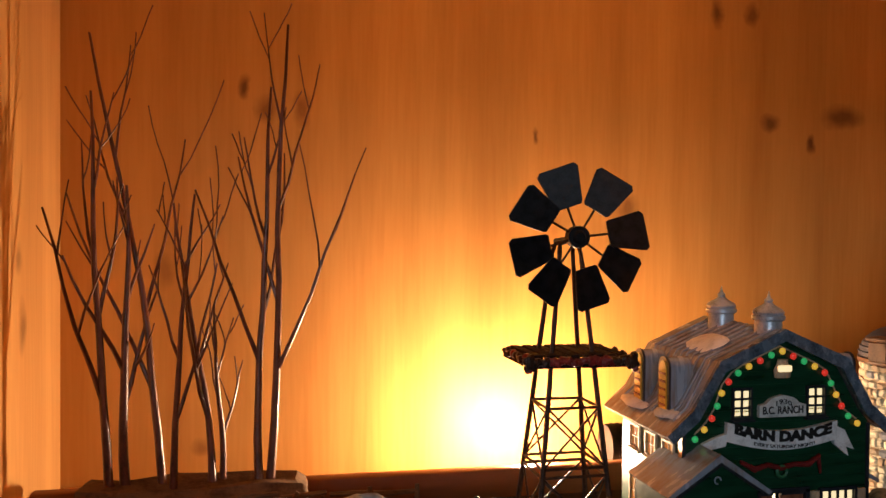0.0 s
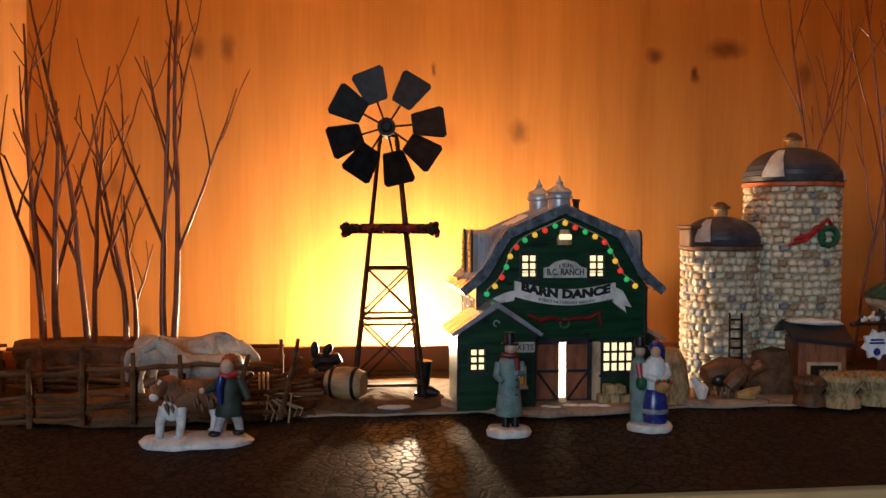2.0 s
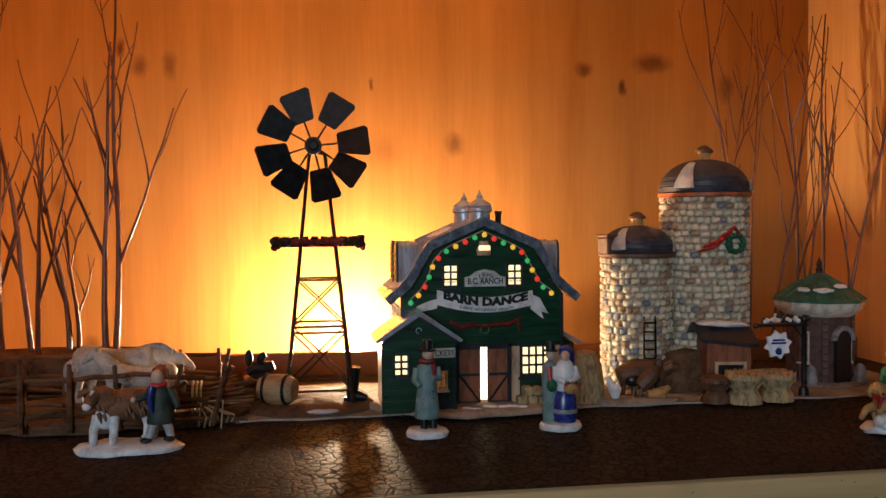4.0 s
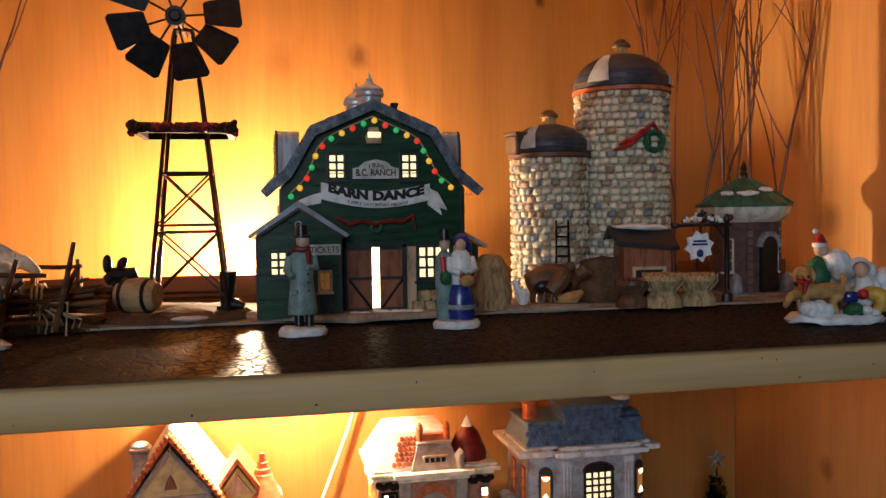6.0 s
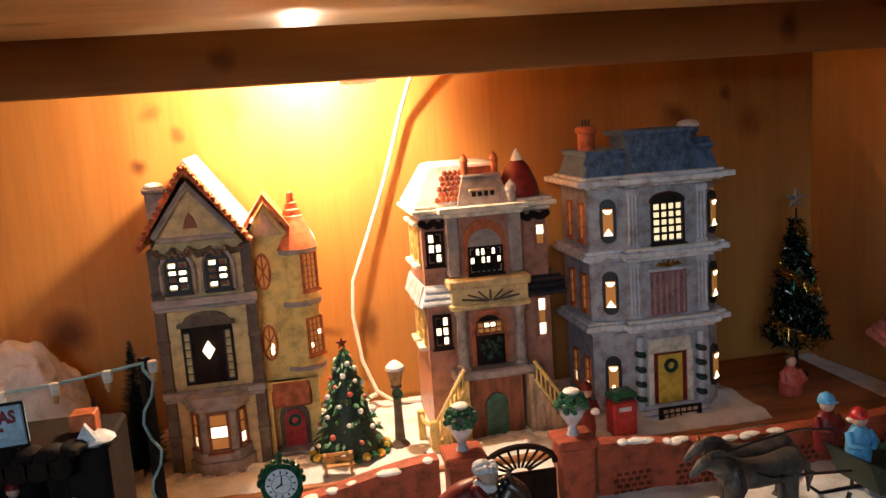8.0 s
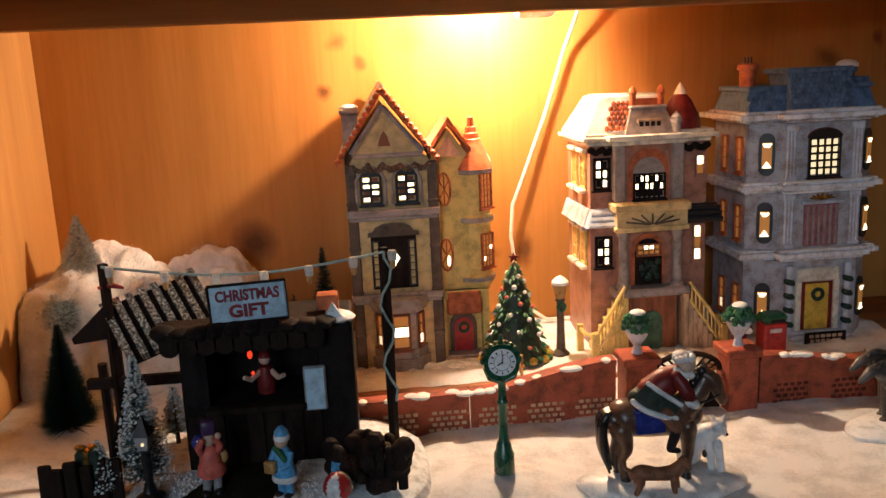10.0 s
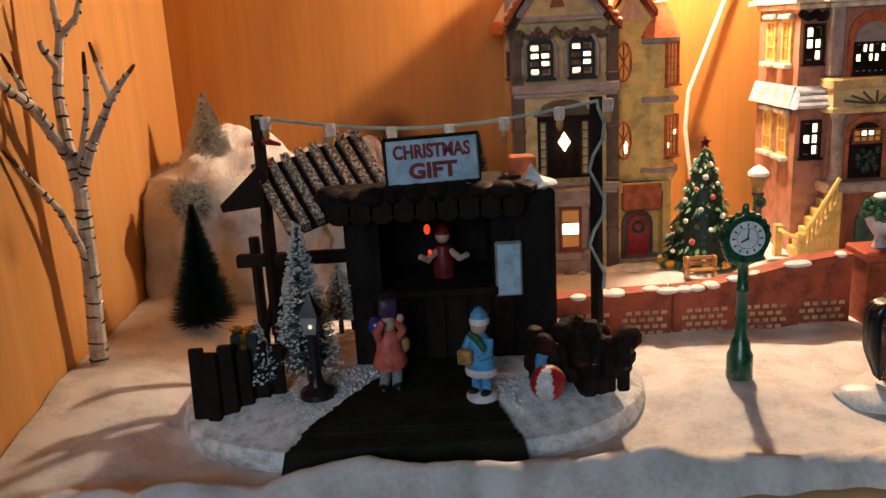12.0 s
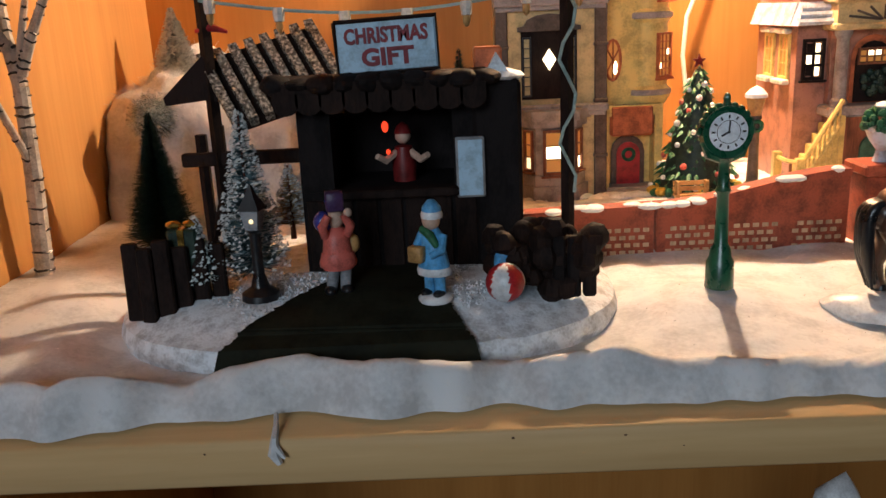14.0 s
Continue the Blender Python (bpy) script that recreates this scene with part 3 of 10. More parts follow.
tagged(part("edge_nicks", bm, M_brown), "small dark nicks in the pine shelf edges", "nicks", kind="stuff")

# ---- upper shelf: ground sheets ----
TOP = 1.2995
bm = bmesh.new()
nx, ny = 60, 14
vs = [[bm.verts.new((XL + 0.001 + (XR - XL - 0.002) * i / nx, 0.2855 + 0.194 * j / ny + (0.003 * noise.noise(Vector((i * 0.4, 0, 3))) if j == ny else 0), TOP + 0.0006 + 0.0004 * noise.noise(Vector((i * 0.3, j * 0.5, 0))))) for i in range(nx + 1)] for j in range(ny + 1)]
for j in range(ny):
    for i in range(nx):
        bm.faces.new((vs[j][i], vs[j][i + 1], vs[j + 1][i + 1], vs[j + 1][i]))
tagged(part("cobble_road_mat", bm, M_cobble, None, "", 80), "dark brown cobblestone road mat with a glossy relief", "mat", kind="structure")
bm = bmesh.new()
box(bm, XL + 0.001, XR - 0.001, 0.4785, 0.665, TOP - 0.001, TOP + 0.0012)
tagged(part("dark_cloth", bm, M_darkcloth, None, "", 80), "dark brown cloth over the back of the shelf", "cloth", kind="structure")
bm = bmesh.new()
f = lambda x: 0.474 + 0.006 * noise.noise(Vector((x * 30, 2, 0)))
g = lambda x: 0.605 + 0.02 * noise.noise(Vector((x * 12, 9, 0)))
xs = [0.128 + 0.6 * i / nx for i in range(nx + 1)]
loft(bm, [[(x, f(x), TOP + 0.0014), (x, g(x), TOP + 0.0014), (x, g(x), TOP + 0.003), (x, f(x), TOP + 0.003)] for x in xs])
tagged(part("felt_strip", bm, M_felt, None, "", 60), "thin greyish snow felt along the back of the road", "felt", kind="structure")
GZ = TOP + 0.003


# ---- the barn ----
def barn():
    t = thing("ceramic_barn", (0.3215, 0.486, GZ - 0.0005), 0, "dark green ceramic barn with lit windows and coloured bulbs", "model house")
    D = 0.088
    wall_top = [(0.0655, 0.093), (0.058, 0.101), (0.041, 0.130), (0, 0.148), (-0.041, 0.130), (-0.058, 0.101), (-0.0655, 0.093)]
    for poly, y0, y1 in (([(-0.0655, 0.003), (-0.0205, 0.003), (-0.0205, 0.051), (-0.0655, 0.051)], 0, 0.005), ([(0.0225, 0.003), (0.0655, 0.003), (0.0655, 0.051), (0.0225, 0.051)], 0, 0.005), ([(-0.0655, 0.051), (0.0655, 0.051)] + wall_top, 0, 0.005), ([(-0.0655, 0.003), (0.0655, 0.003)] + wall_top, D - 0.004, D)):
        bm = bmesh.new()
        prism(bm, poly, y0, y1)
        part("wall", bm, M_green, t)
    for x in (-0.0655, 0.0615):
        bm = bmesh.new()
        box(bm, x, x + 0.004, 0.005, D - 0.004, 0.003, 0.093)
        part("wall", bm, M_green, t)
    for z in (0.058, 0.0645, 0.0715, 0.079, 0.087, 0.0945, 0.102, 0.11, 0.118, 0.1265, 0.134):
        bm = bmesh.new()
        hw = 0.0655 if z < 0.093 else (0.0655 - (z - 0.093) * 0.9 if z < 0.13 else 0.041 - (z - 0.13) * 2.2)
        box(bm, -hw + 0.002, hw - 0.002, -0.0006, 0.001, z, z + 0.001)
        part("clapboard", bm, M_green, t)
    # roof shell: gambrel with a flared eave
    outer = [(0.079, 0.0895), (0.062, 0.1045), (0.0445, 0.1345), (0, 0.1535), (-0.0445, 0.1345), (-0.062, 0.1045), (-0.079, 0.0895)]
    inner = [(-0.0765, 0.0870), (-0.0595, 0.1005), (-0.042, 0.1300), (0, 0.1485), (0.042, 0.1300), (0.0595, 0.1005), (0.0765, 0.0870)]
    bm = bmesh.new()
    prism(bm, outer + inner, -0.004, D + 0.004)
    roof = part("roof", bm, M_roofgrey, t, "blue-grey roof with worn tan snow patches")
    for side in (-1, 1):
        for k in range(11):
            y = 0.004 + k * 0.0075
            bm = bmesh.new()
            tube(bm, [(side * 0.0705, y, 0.0975), (side * 0.0618, y, 0.105), (side * 0.0445, y, 0.135), (side * 0.003, y, 0.1527)], 0.0008, 5)
            part("roof_seam", bm, M_roofgrey, roof)
    bm = bmesh.new()
    o2 = [(x * 1.012, z + 0.001) for x, z in outer]
    prism(bm, o2 + [(x * 0.985, z - 0.0015) for x, z in inner], -0.0075, -0.0045)
    part("gable_trim", bm, M_gable, t, "slate-blue gable trim")
    bm = bmesh.new()
    for (x, y, z, sx, sy) in ((-0.03, 0.035, 0.1415, 0.012, 0.02), (0.027, 0.05, 0.1425, 0.012, 0.022), (-0.07, 0.06, 0.0985, 0.006, 0.02), (-0.068, 0.015, 0.1, 0.006, 0.014), (0.068, 0.04, 0.1, 0.006, 0.02)):
        ball(bm, (x, y, z), (sx, sy, 0.0022), 0, 12, 6, (0, 25 if x > 0 else -25, 0))
    lump(bm, 0.002, 90)
    part("roof_snow", bm, M_snowcap, t, "soft snow patches on the roof")
    for x, y in ((0.0, 0.012), (-0.004, 0.062)):
        bm = bmesh.new()
        lathe(bm, [(0.0105, 0.145), (0.0088, 0.150), (0.0085, 0.158), (0.0098, 0.1585), (0.0104, 0.1592), (0.0104, 0.1612), (0.0094, 0.1618), (0.0100, 0.1635), (0.0085, 0.1655), (0.0040, 0.1680), (0.0024, 0.1695), (0.0028, 0.1712), (0.0013, 0.1728), (0, 0.1775)], (x, y, 0), 24)
        part("cupola", bm, M_zinc, t, "silver-blue round roof ventilator")
    bm = bmesh.new()
    lathe(bm, [(0.0026, 0.135), (0.0026, 0.157), (0.0033, 0.157), (0.0033, 0.1595), (0.001, 0.1595)], (0.024, 0.05, 0), 10)
    part("stovepipe", bm, M_trimdark, t)
    for side in (-1, 1):
        for y in (0.022, 0.058):
            bm = bmesh.new()
            prism(bm, [(p, q) for p, q in arch(0.013, 0.036, 6)], -0.0014, 0.014)
            d = part("dormer", bm, M_roofgrey, t, "arched dormer with a louvre, coloured ochre as if lit on the left side")
            d.matrix_local = pose(side * 0.0650, y, 0.0985, 0, 0, -90 if side < 0 else 90)
            bm = bmesh.new()
            prism(bm, arch(0.0142, 0.0372, 8, 0, -0.0006), -0.0030, -0.0014)
            part("rim", bm, M_trimdark, d)
            bm = bmesh.new()
            prism(bm, arch(0.0092, 0.0315, 8, 0, 0.0022), -0.0038, -0.0030)
            # light on the left louvres is put into their ochre; the right ones stay brown
            part("louvre", bm, M_yellow if side < 0 else M_doorwood, d)
            for k in range(5):
                bm = bmesh.new()
                box(bm, -0.0042, 0.0042, -0.0046, -0.0038, 0.0050 + k * 0.0050, 0.0062 + k * 0.0050)
                part("slat", bm, M_doorwood, d)
    # loft windows, sign, banner
    for s in (-1, 1):
        window(t, s * 0.0262, -0.0012, 0.0990, 0.0112, 0.0170, 2, 3, M_trimdark, bar=0.0015)
    window(t, 0.0436, -0.0012, 0.0262, 0.0235, 0.0230, 4, 3, M_trimdark, bar=0.0018, rim=0.002)
    for y in (0.018, 0.042, 0.066):
        window(t, -0.0662, y, 0.066, 0.013, 0.014, 2, 2, M_timber, "", -90, pane=M_amber)
        window(t, -0.0662, y, 0.024, 0.012, 0.022, 2, 2, M_timber, "", -90, pane=M_amber)
    bm = bmesh.new()
    prism(bm, [(-0.0165, 0), (0.0165, 0), (0.0165, 0.0075), (0.012, 0.0085), (0.008, 0.012), (0, 0.0138), (-0.008, 0.012), (-0.012, 0.0085), (-0.0165, 0.0075)], -0.003, 0.001)
    sg = part("ranch_sign", bm, M_signgrey, t, "grey shaped ranch sign")
    sg.matrix_local = pose(0.0015, 0, 0.0985)
    letters("lettering", "B.C. RANCH", 0.0068, (0, -0.0031, 0.0042), sg, M_paper, 0.0285, bold=0.0001)
    letters("year", "1930", 0.0042, (0, -0.0031, 0.0098), sg, M_paper, 0.011, bend=-60)
    bm = bmesh.new()
    n = 14
    curve = lambda x: 0.0895 - 0.006 * math.cos(x * 40) - 0.03 * x
    prism(bm, [(x, curve(x) - 0.0058) for x in [(-0.0375 + 0.078 * k / n) for k in range(n + 1)]] + [(x, curve(x) + 0.0062) for x in [(0.0405 - 0.078 * k / n) for k in range(n + 1)]], -0.0035, 0.0)
    prism(bm, [(-0.055, 0.0785), (-0.038, 0.0815), (-0.036, 0.0895), (-0.044, 0.0875), (-0.0535, 0.0835)], -0.0028, 0.0)
    prism(bm, [(0.039, 0.0795), (0.0495, 0.0715), (0.0478, 0.0775), (0.0535, 0.0755), (0.0465, 0.0885), (0.04, 0.0915)], -0.0028, 0.0)
    bn = part("banner", bm, M_white, t, "white ribbon banner with black lettering")
    letters("lettering", "BARN DANCE", 0.0086, (0.0015, -0.0037, 0.0860), bn, M_paper, 0.069, bend=4.5, ry=2, bold=0.00055)
    letters("small_lettering", "EVERY SATURDAY NIGHT!", 0.0031, (0.0025, -0.0037, 0.0797), bn, M_paper, 0.043, bend=4.5, ry=2)
    bm = bmesh.new()
    tube(bm, [(-0.027, -0.002, 0.071), (-0.018, -0.003, 0.066), (-0.009, -0.003, 0.0685), (0, -0.003, 0.066), (0.01, -0.003, 0.068), (0.02, -0.003, 0.0675), (0.028, -0.002, 0.072), (0.03, -0.002, 0.061)], [0.0014, 0.002, 0.0016, 0.002, 0.0016, 0.002, 0.002, 0.0008], 8)
    part("swag", bm, M_darkred, t, "dark red ribbon swag over the doors")
    bm = bmesh.new()
    tube(bm, [(0.001 + 0.0035 * math.cos(a * math.tau / 12), -0.0035, 0.064 + 0.0035 * math.sin(a * math.tau / 12)) for a in range(13)], 0.0012, 6)
    part("door_wreath", bm, M_leaf, t)
    # barn lamp under the gable
    bm = bmesh.new()
    lathe(bm, [(0.0055, 0.1235), (0.0062, 0.128), (0.004, 0.1325), (0.0035, 0.135)], (0.0005, -0.003, 0), 12, 0, 0, 0.5)
    y = part("hay_hood", bm, M_timber, t, "snow-topped hay hood")
    bm = bmesh.new()
    box(bm, -0.0042, 0.0052, -0.0068, -0.0045, 0.1275, 0.1315, 0, 0.0006)
    part("lit_shade", bm, M_lit, y)
    # door leaves ajar, with light between them
    for s in (-1, 1):
        bm = bmesh.new()
        w = 0.0175
        box(bm, 0, w, 0, 0.0018, 0, 0.046)
        for k in range(1, 5):
            box(bm, w * k / 5 - 0.0002, w * k / 5 + 0.0002, -0.0002, 0.001, 0, 0.046)
        leaf = part("door", bm, M_doorwood, t, "red-brown plank barn door standing ajar")
        bm = bmesh.new()
        for z in (0.0, 0.0225, 0.044):
            box(bm, 0, w, -0.0009, 0, z, z + 0.0022)
        tube(bm, [(0.001, -0.0007, 0.002), (w - 0.001, -0.0007, 0.0225)] if s > 0 else [(w - 0.001, -0.0007, 0.002), (0.001, -0.0007, 0.0225)], 0.0009, 4)
        part("brace", bm, M_trimdark, leaf)
        leaf.matrix_local = pose(-0.0195, 0.0015, 0.0035) if s < 0 else pose(0.0038, 0.0015, 0.0035)
    bm = bmesh.new()
    box(bm, -0.006, 0.007, 0.012, 0.013, 0.004, 0.05)
    part("lit_interior", bm, M_lithot, t, "bright light inside the barn")
    bm = bmesh.new()
    for x in (-0.0215, 0.0215):
        box(bm, x - 0.0014, x + 0.0014, -0.0015, 0.004, 0.003, 0.051)
    box(bm, -0.0229, 0.0229, -0.0015, 0.004, 0.0495, 0.0525)
    part("door_frame", bm, M_trimdark, t)
    for x0, x1 in ((0.0232, 0.0300), (0.0575, 0.0640)):
        bm = bmesh.new()
        box(bm, x0, x1, -0.0018, 0.002, 0.003, 0.0495, 0, 0.0004)
        part("timber_jamb", bm, M_timber, t, "pale weathered timber jamb")
    for k, (x, z) in enumerate(((0.030, 0.003), (0.0385, 0.003), (0.047, 0.003), (0.0345, 0.0105), (0.043, 0.0105))):
        bm = bmesh.new()
        box(bm, x - 0.004, x + 0.004, -0.012, -0.002, z, z + 0.0073, 0, 0.0012)
        lump(bm, 0.0006, 300, k)
        part("hay_bale", bm, M_straw, t)
    # bulbs along the gable
    path = [(-0.0585, 0.0865), (-0.0505, 0.094), (-0.0455, 0.1015), (-0.040, 0.117), (-0.0335, 0.1245), (-0.0262, 0.129), (0.0, 0.1405), (0.0262, 0.129), (0.0335, 0.1245), (0.040, 0.112), (0.0475, 0.0985), (0.0565, 0.092)]
    seg = [math.dist(a, b) for a, b in zip(path, path[1:])]
    total = sum(seg)
    for k in range(20):
        d, i = total * k / 19, 0
        while i < len(seg) - 1 and d > seg[i]:
            d -= seg[i]
            i += 1
        f = d / seg[i]
        x, z = path[i][0] * (1 - f) + path[i + 1][0] * f, path[i][1] * (1 - f) + path[i + 1][1] * f
        bm = bmesh.new()
        ball(bm, (x, -0.0018, z), (0.0022, 0.0016, 0.0022), 0, 10, 6)
        part("bulb", bm, (M_bulbg, M_bulby, M_bulbr)[k % 3], t)
    bm = bmesh.new()
    tube(bm, [(x, -0.0006, z + 0.0026) for x, z in path], 0.0006, 5)
    part("bulb_wire", bm, M_timber, t)
    # ticket shed
    bm = bmesh.new()
    prism(bm, [(-0.0827, 0.003), (-0.0265, 0.003), (-0.0265, 0.0605), (-0.0547, 0.0785), (-0.0827, 0.0605)], -0.021, 0.03)
    shed_part = part("ticket_shed", bm, M_green, t, "dark green ticket shed under a snowy gable")
    for z in (0.012, 0.02, 0.028, 0.036, 0.044, 0.052):
        bm = bmesh.new()
        box(bm, -0.0825, -0.0267, -0.0215, -0.020, z, z + 0.0008)
        part("clapboard", bm, M_green, shed_part)
    bm = bmesh.new()
    prism(bm, [(-0.087, 0.0575), (-0.0547, 0.0785), (-0.0225, 0.0575), (-0.0205, 0.0595), (-0.0547, 0.083), (-0.089, 0.0595)], -0.026, 0.028)
    part("shed_roof", bm, M_roofgrey, t, "grey shed roof dusted with snow")
    bm = bmesh.new()
    prism(bm, [(-0.085, 0.0567), (-0.0547, 0.0765), (-0.0245, 0.0567), (-0.0245, 0.0585), (-0.0547, 0.0785), (-0.085, 0.0585)], -0.0268, -0.0262)
    part("shed_gable_trim", bm, M_trimdark, t)
    window(t, -0.0685, -0.0225, 0.0325, 0.0108, 0.0160, 2, 3, M_trimdark, bar=0.0017)
    bm = bmesh.new()
    prism(bm, arch(0.012, 0.036, 5, -0.0375, 0.006), -0.0222, -0.0208)
    part("shed_door", bm, M_trimdark, t)
    window(t, -0.0375, -0.0228, 0.022, 0.007, 0.012, 2, 2, M_timber, pane=M_amber)
    bm = bmesh.new()
    box(bm, -0.0485, -0.0265, -0.0238, -0.0212, 0.0455, 0.053, 0, 0.0004)
    sg = part("ticket_sign", bm, M_signgrey, t, "pale ticket sign")
    letters("lettering", "TICKETS", 0.006, (-0.0375, -0.0239, 0.0492), sg, M_paper, 0.0195)
    bm = bmesh.new()
    tube(bm, [(-0.0547 + 0.0022 * math.cos(a * math.tau / 8), -0.0225, 0.0668 + 0.0022 * math.sin(a * math.tau / 8)) for a in range(7)], 0.0005, 5)
    part("horseshoe", bm, M_zinc, t)
    for x in (-0.0827, -0.0265):
        bm = bmesh.new()
        box(bm, x - 0.0009, x + 0.0009, -0.022, -0.018, 0.003, 0.058)
        part("corner_post", bm, M_trimdark, t)
    for x in (-0.0655, 0.0655):
        bm = bmesh.new()
        box(bm, x - 0.0012, x + 0.0012, -0.001, 0.004, 0.003, 0.092)
        part("corner_post", bm, M_trimdark, t)
    # lean-to and plinth
    bm = bmesh.new()
    prism(bm, [(0.0655, 0.003), (0.082, 0.003), (0.082, 0.048), (0.0655, 0.058)], 0.02, 0.075)
    part("lean_to", bm, M_green, t)
    bm = bmesh.new()
    prism(bm, [(0.0655, 0.0585), (0.0875, 0.0465), (0.088, 0.049), (0.0655, 0.062)], 0.015, 0.08)
    part("lean_to_roof", bm, M_roofgrey, t)
    bm = bmesh.new()
    lathe(bm, [(0.094, 0.0), (0.095, 0.002), (0.092, 0.0042), (0.085, 0.0046)], (-0.002, 0.032, 0), 36, 0, 0, 0.72)
    lump(bm, 0.0016, 120)
    part("plinth", bm, M_felt, t, "stone-coloured plinth with trodden snow")
    bm = bmesh.new()
    for k in range(9):
        ball(bm, (-0.02 + 0.006 * k + rng.uniform(-.003, .003), -0.022 + rng.uniform(-.006, .006), 0.004), (0.005, 0.003, 0.0022), 0, 8, 5)
    part("trodden_snow", bm, M_snowcap, t)
    return t


barn()
bm = bmesh.new()
lathe(bm, [(0.017, 0), (0.018, 0.012), (0.015, 0.03), (0.008, 0.04), (0, 0.042)], (0, 0, 0), 16)
lump(bm, 0.003, 70)
one("hay_stook", bm, M_straw, (0.410, 0.497, GZ), 0, "rounded brown stack of hay beside the barn", "hay")


# ---- windmill on its earth base ----
def windmill():
    t = thing("windmill", (0.191, 0.52, GZ + 0.004), 0, "black metal farm windmill on a lattice tower", "windmill")
    H, top = 0.196, 0.007
    foot = 0.027
    at = lambda sx, sy, z: (sx * (foot + (top - foot) * z / H), sy * (foot * 0.9 + (top - foot * 0.9) * z / H), z)
    for sx in (-1, 1):
        for sy in (-1, 1):
            bm = bmesh.new()
            tube(bm, [at(sx, sy, 0), at(sx, sy, 0.09), at(sx, sy, H)], [0.0018, 0.0017, 0.0014], 6)
            part("leg", bm, M_rust, t)
    for sy in (-1, 1):
        bm = bmesh.new()
        tube(bm, [at(-1, sy, H), (-0.006, sy * 0.004, H + 0.006), (0, 0, H + 0.0075), (0.006, sy * 0.004, H + 0.006), at(1, sy, H)], 0.0015, 6)
        part("top_bow", bm, M_rust, t)
    for z in (0.012, 0.058, 0.063, 0.1):
        for s in (-1, 1):
            bm = bmesh.new()
            tube(bm, [at(-1, s, z), at(1, s, z)], 0.001, 5)
            part("crossbar", bm, M_rust, t)
            bm = bmesh.new()
            tube(bm, [at(s, -1, z), at(s, 1, z)], 0.001, 5)
            part("crossbar", bm, M_rust, t)
    for a, b in ((0.012, 0.058), (0.063, 0.1)):
        for s in (-1, 1):
            for f in (-1, 1):
                bm = bmesh.new()
                tube(bm, [at(-f, s, a), at(f, s, b)], 0.0008, 5)
                part("brace", bm, M_rust, t)
                bm = bmesh.new()
                tube(bm, [at(s, -f, a), at(s, f, b)], 0.0008, 5)
                part("brace", bm, M_rust, t)
    bm = bmesh.new()
    for sy in (-1, 1):
        box(bm, -0.033, 0.034, sy * 0.026 - 0.0022, sy * 0.026 + 0.0022, 0.127, 0.1325)
    for sx in (-1, 1):
        box(bm, sx * 0.031 - 0.0022, sx * 0.031 + 0.0022, -0.026, 0.026, 0.127, 0.1325)
    for k in range(8):
        box(bm, -0.029 + k * 0.0078, -0.0235 + k * 0.0078, -0.025, 0.025, 0.1325, 0.1345)
    part("platform", bm, M_giftbrown, t, "dark plank platform")
    bm = bmesh.new()
    r2 = random.Random(3)
    for k in range(46):
        x = -0.034 + 0.068 * k / 45
        e = abs(x) / 0.034
        ball(bm, (x, -0.029 + r2.uniform(-.001, .001), 0.1310 + r2.uniform(-.001, .001)), (0.0026, 0.0024, 0.0024 + 0.0024 * (e > 0.90)), 1 if 8 < k < 36 else 0, 6, 5)
    for s in (-1, 1):
        for k in range(9):
            ball(bm, (s * (0.032 + r2.uniform(0, .002)), -0.026 + k * 0.006, 0.1315 + r2.uniform(-.002, .002)), (0.0026, 0.0035, 0.0026), 1 if k % 4 == 1 else 0, 6, 5)
        for k in range(5):
            ball(bm, (s * (0.0335 + r2.uniform(-.001, .002)), -0.028, 0.1310 + r2.uniform(-.005, .006)), 0.0026, k % 2, 6, 5)
    lump(bm, 0.001, 300)
    part("garland", bm, [M_rust, M_darkred], t, "brown garland with dark red bows")
    hub = (-0.003, -0.027, 0.2065)
    bm = bmesh.new()
    tube(bm, [(hub[0], hub[1] - 0.003, hub[2]), (hub[0], hub[1] + 0.004, hub[2])], [0.0068, 0.0068], 16)
    tube(bm, [(hub[0], hub[1] - 0.0045, hub[2]), (hub[0], hub[1] - 0.003, hub[2])], [0.003, 0.0045], 12)
    tube(bm, [(hub[0], hub[1], hub[2]), (0, 0.02, hub[2] - 0.003)], 0.0018, 6)
    h = part("hub", bm, M_iron, t)
    for a in (6, 57, 110, 151, 198, 237, 284, 326):
        bm = bmesh.new()
        tube(bm, [(0.005, 0, 0), (0.024, 0.001, 0)], 0.0008, 5)
        part("spoke", bm, M_rust, t).matrix_local = pose(*hub, 0, -a, 0)
        bm = bmesh.new()
        out = [(0.0190, -0.0072), (0.0208, -0.0084), (0.0415, -0.0122), (0.0440, -0.0102), (0.0440, 0.0102), (0.0415, 0.0122), (0.0208, 0.0084), (0.0190, 0.0072)]
        prism(bm, out, -0.0006, 0.0006)
        for v in bm.verts:
            v.co.y += v.co.z * 0.28 - 0.002
        bl = part("blade", bm, M_iron, t)
        bl.matrix_local = pose(*hub, 0, -a, 0)
    return t


windmill()
bm = bmesh.new()
lathe(bm, [(0.056, 0), (0.057, 0.003), (0.05, 0.007), (0.035, 0.0085), (0, 0.009)], (0, 0, 0), 36, 0, 0, 0.85)
lump(bm, 0.004, 60)
for v in bm.verts:
    v.co.z = max(0, v.co.z)
earth = one("earth_base", bm, M_earth, (0.183, 0.522, GZ - 0.001), 0, "brown modelled earth base under the windmill", "base")
bm = bmesh.new()
ball(bm, (0.01, -0.043, 0.0045), (0.013, 0.006, 0.002), 0, 14, 6)
part("puddle", bm, M_bluegrey, earth, "blue-grey painted puddle")


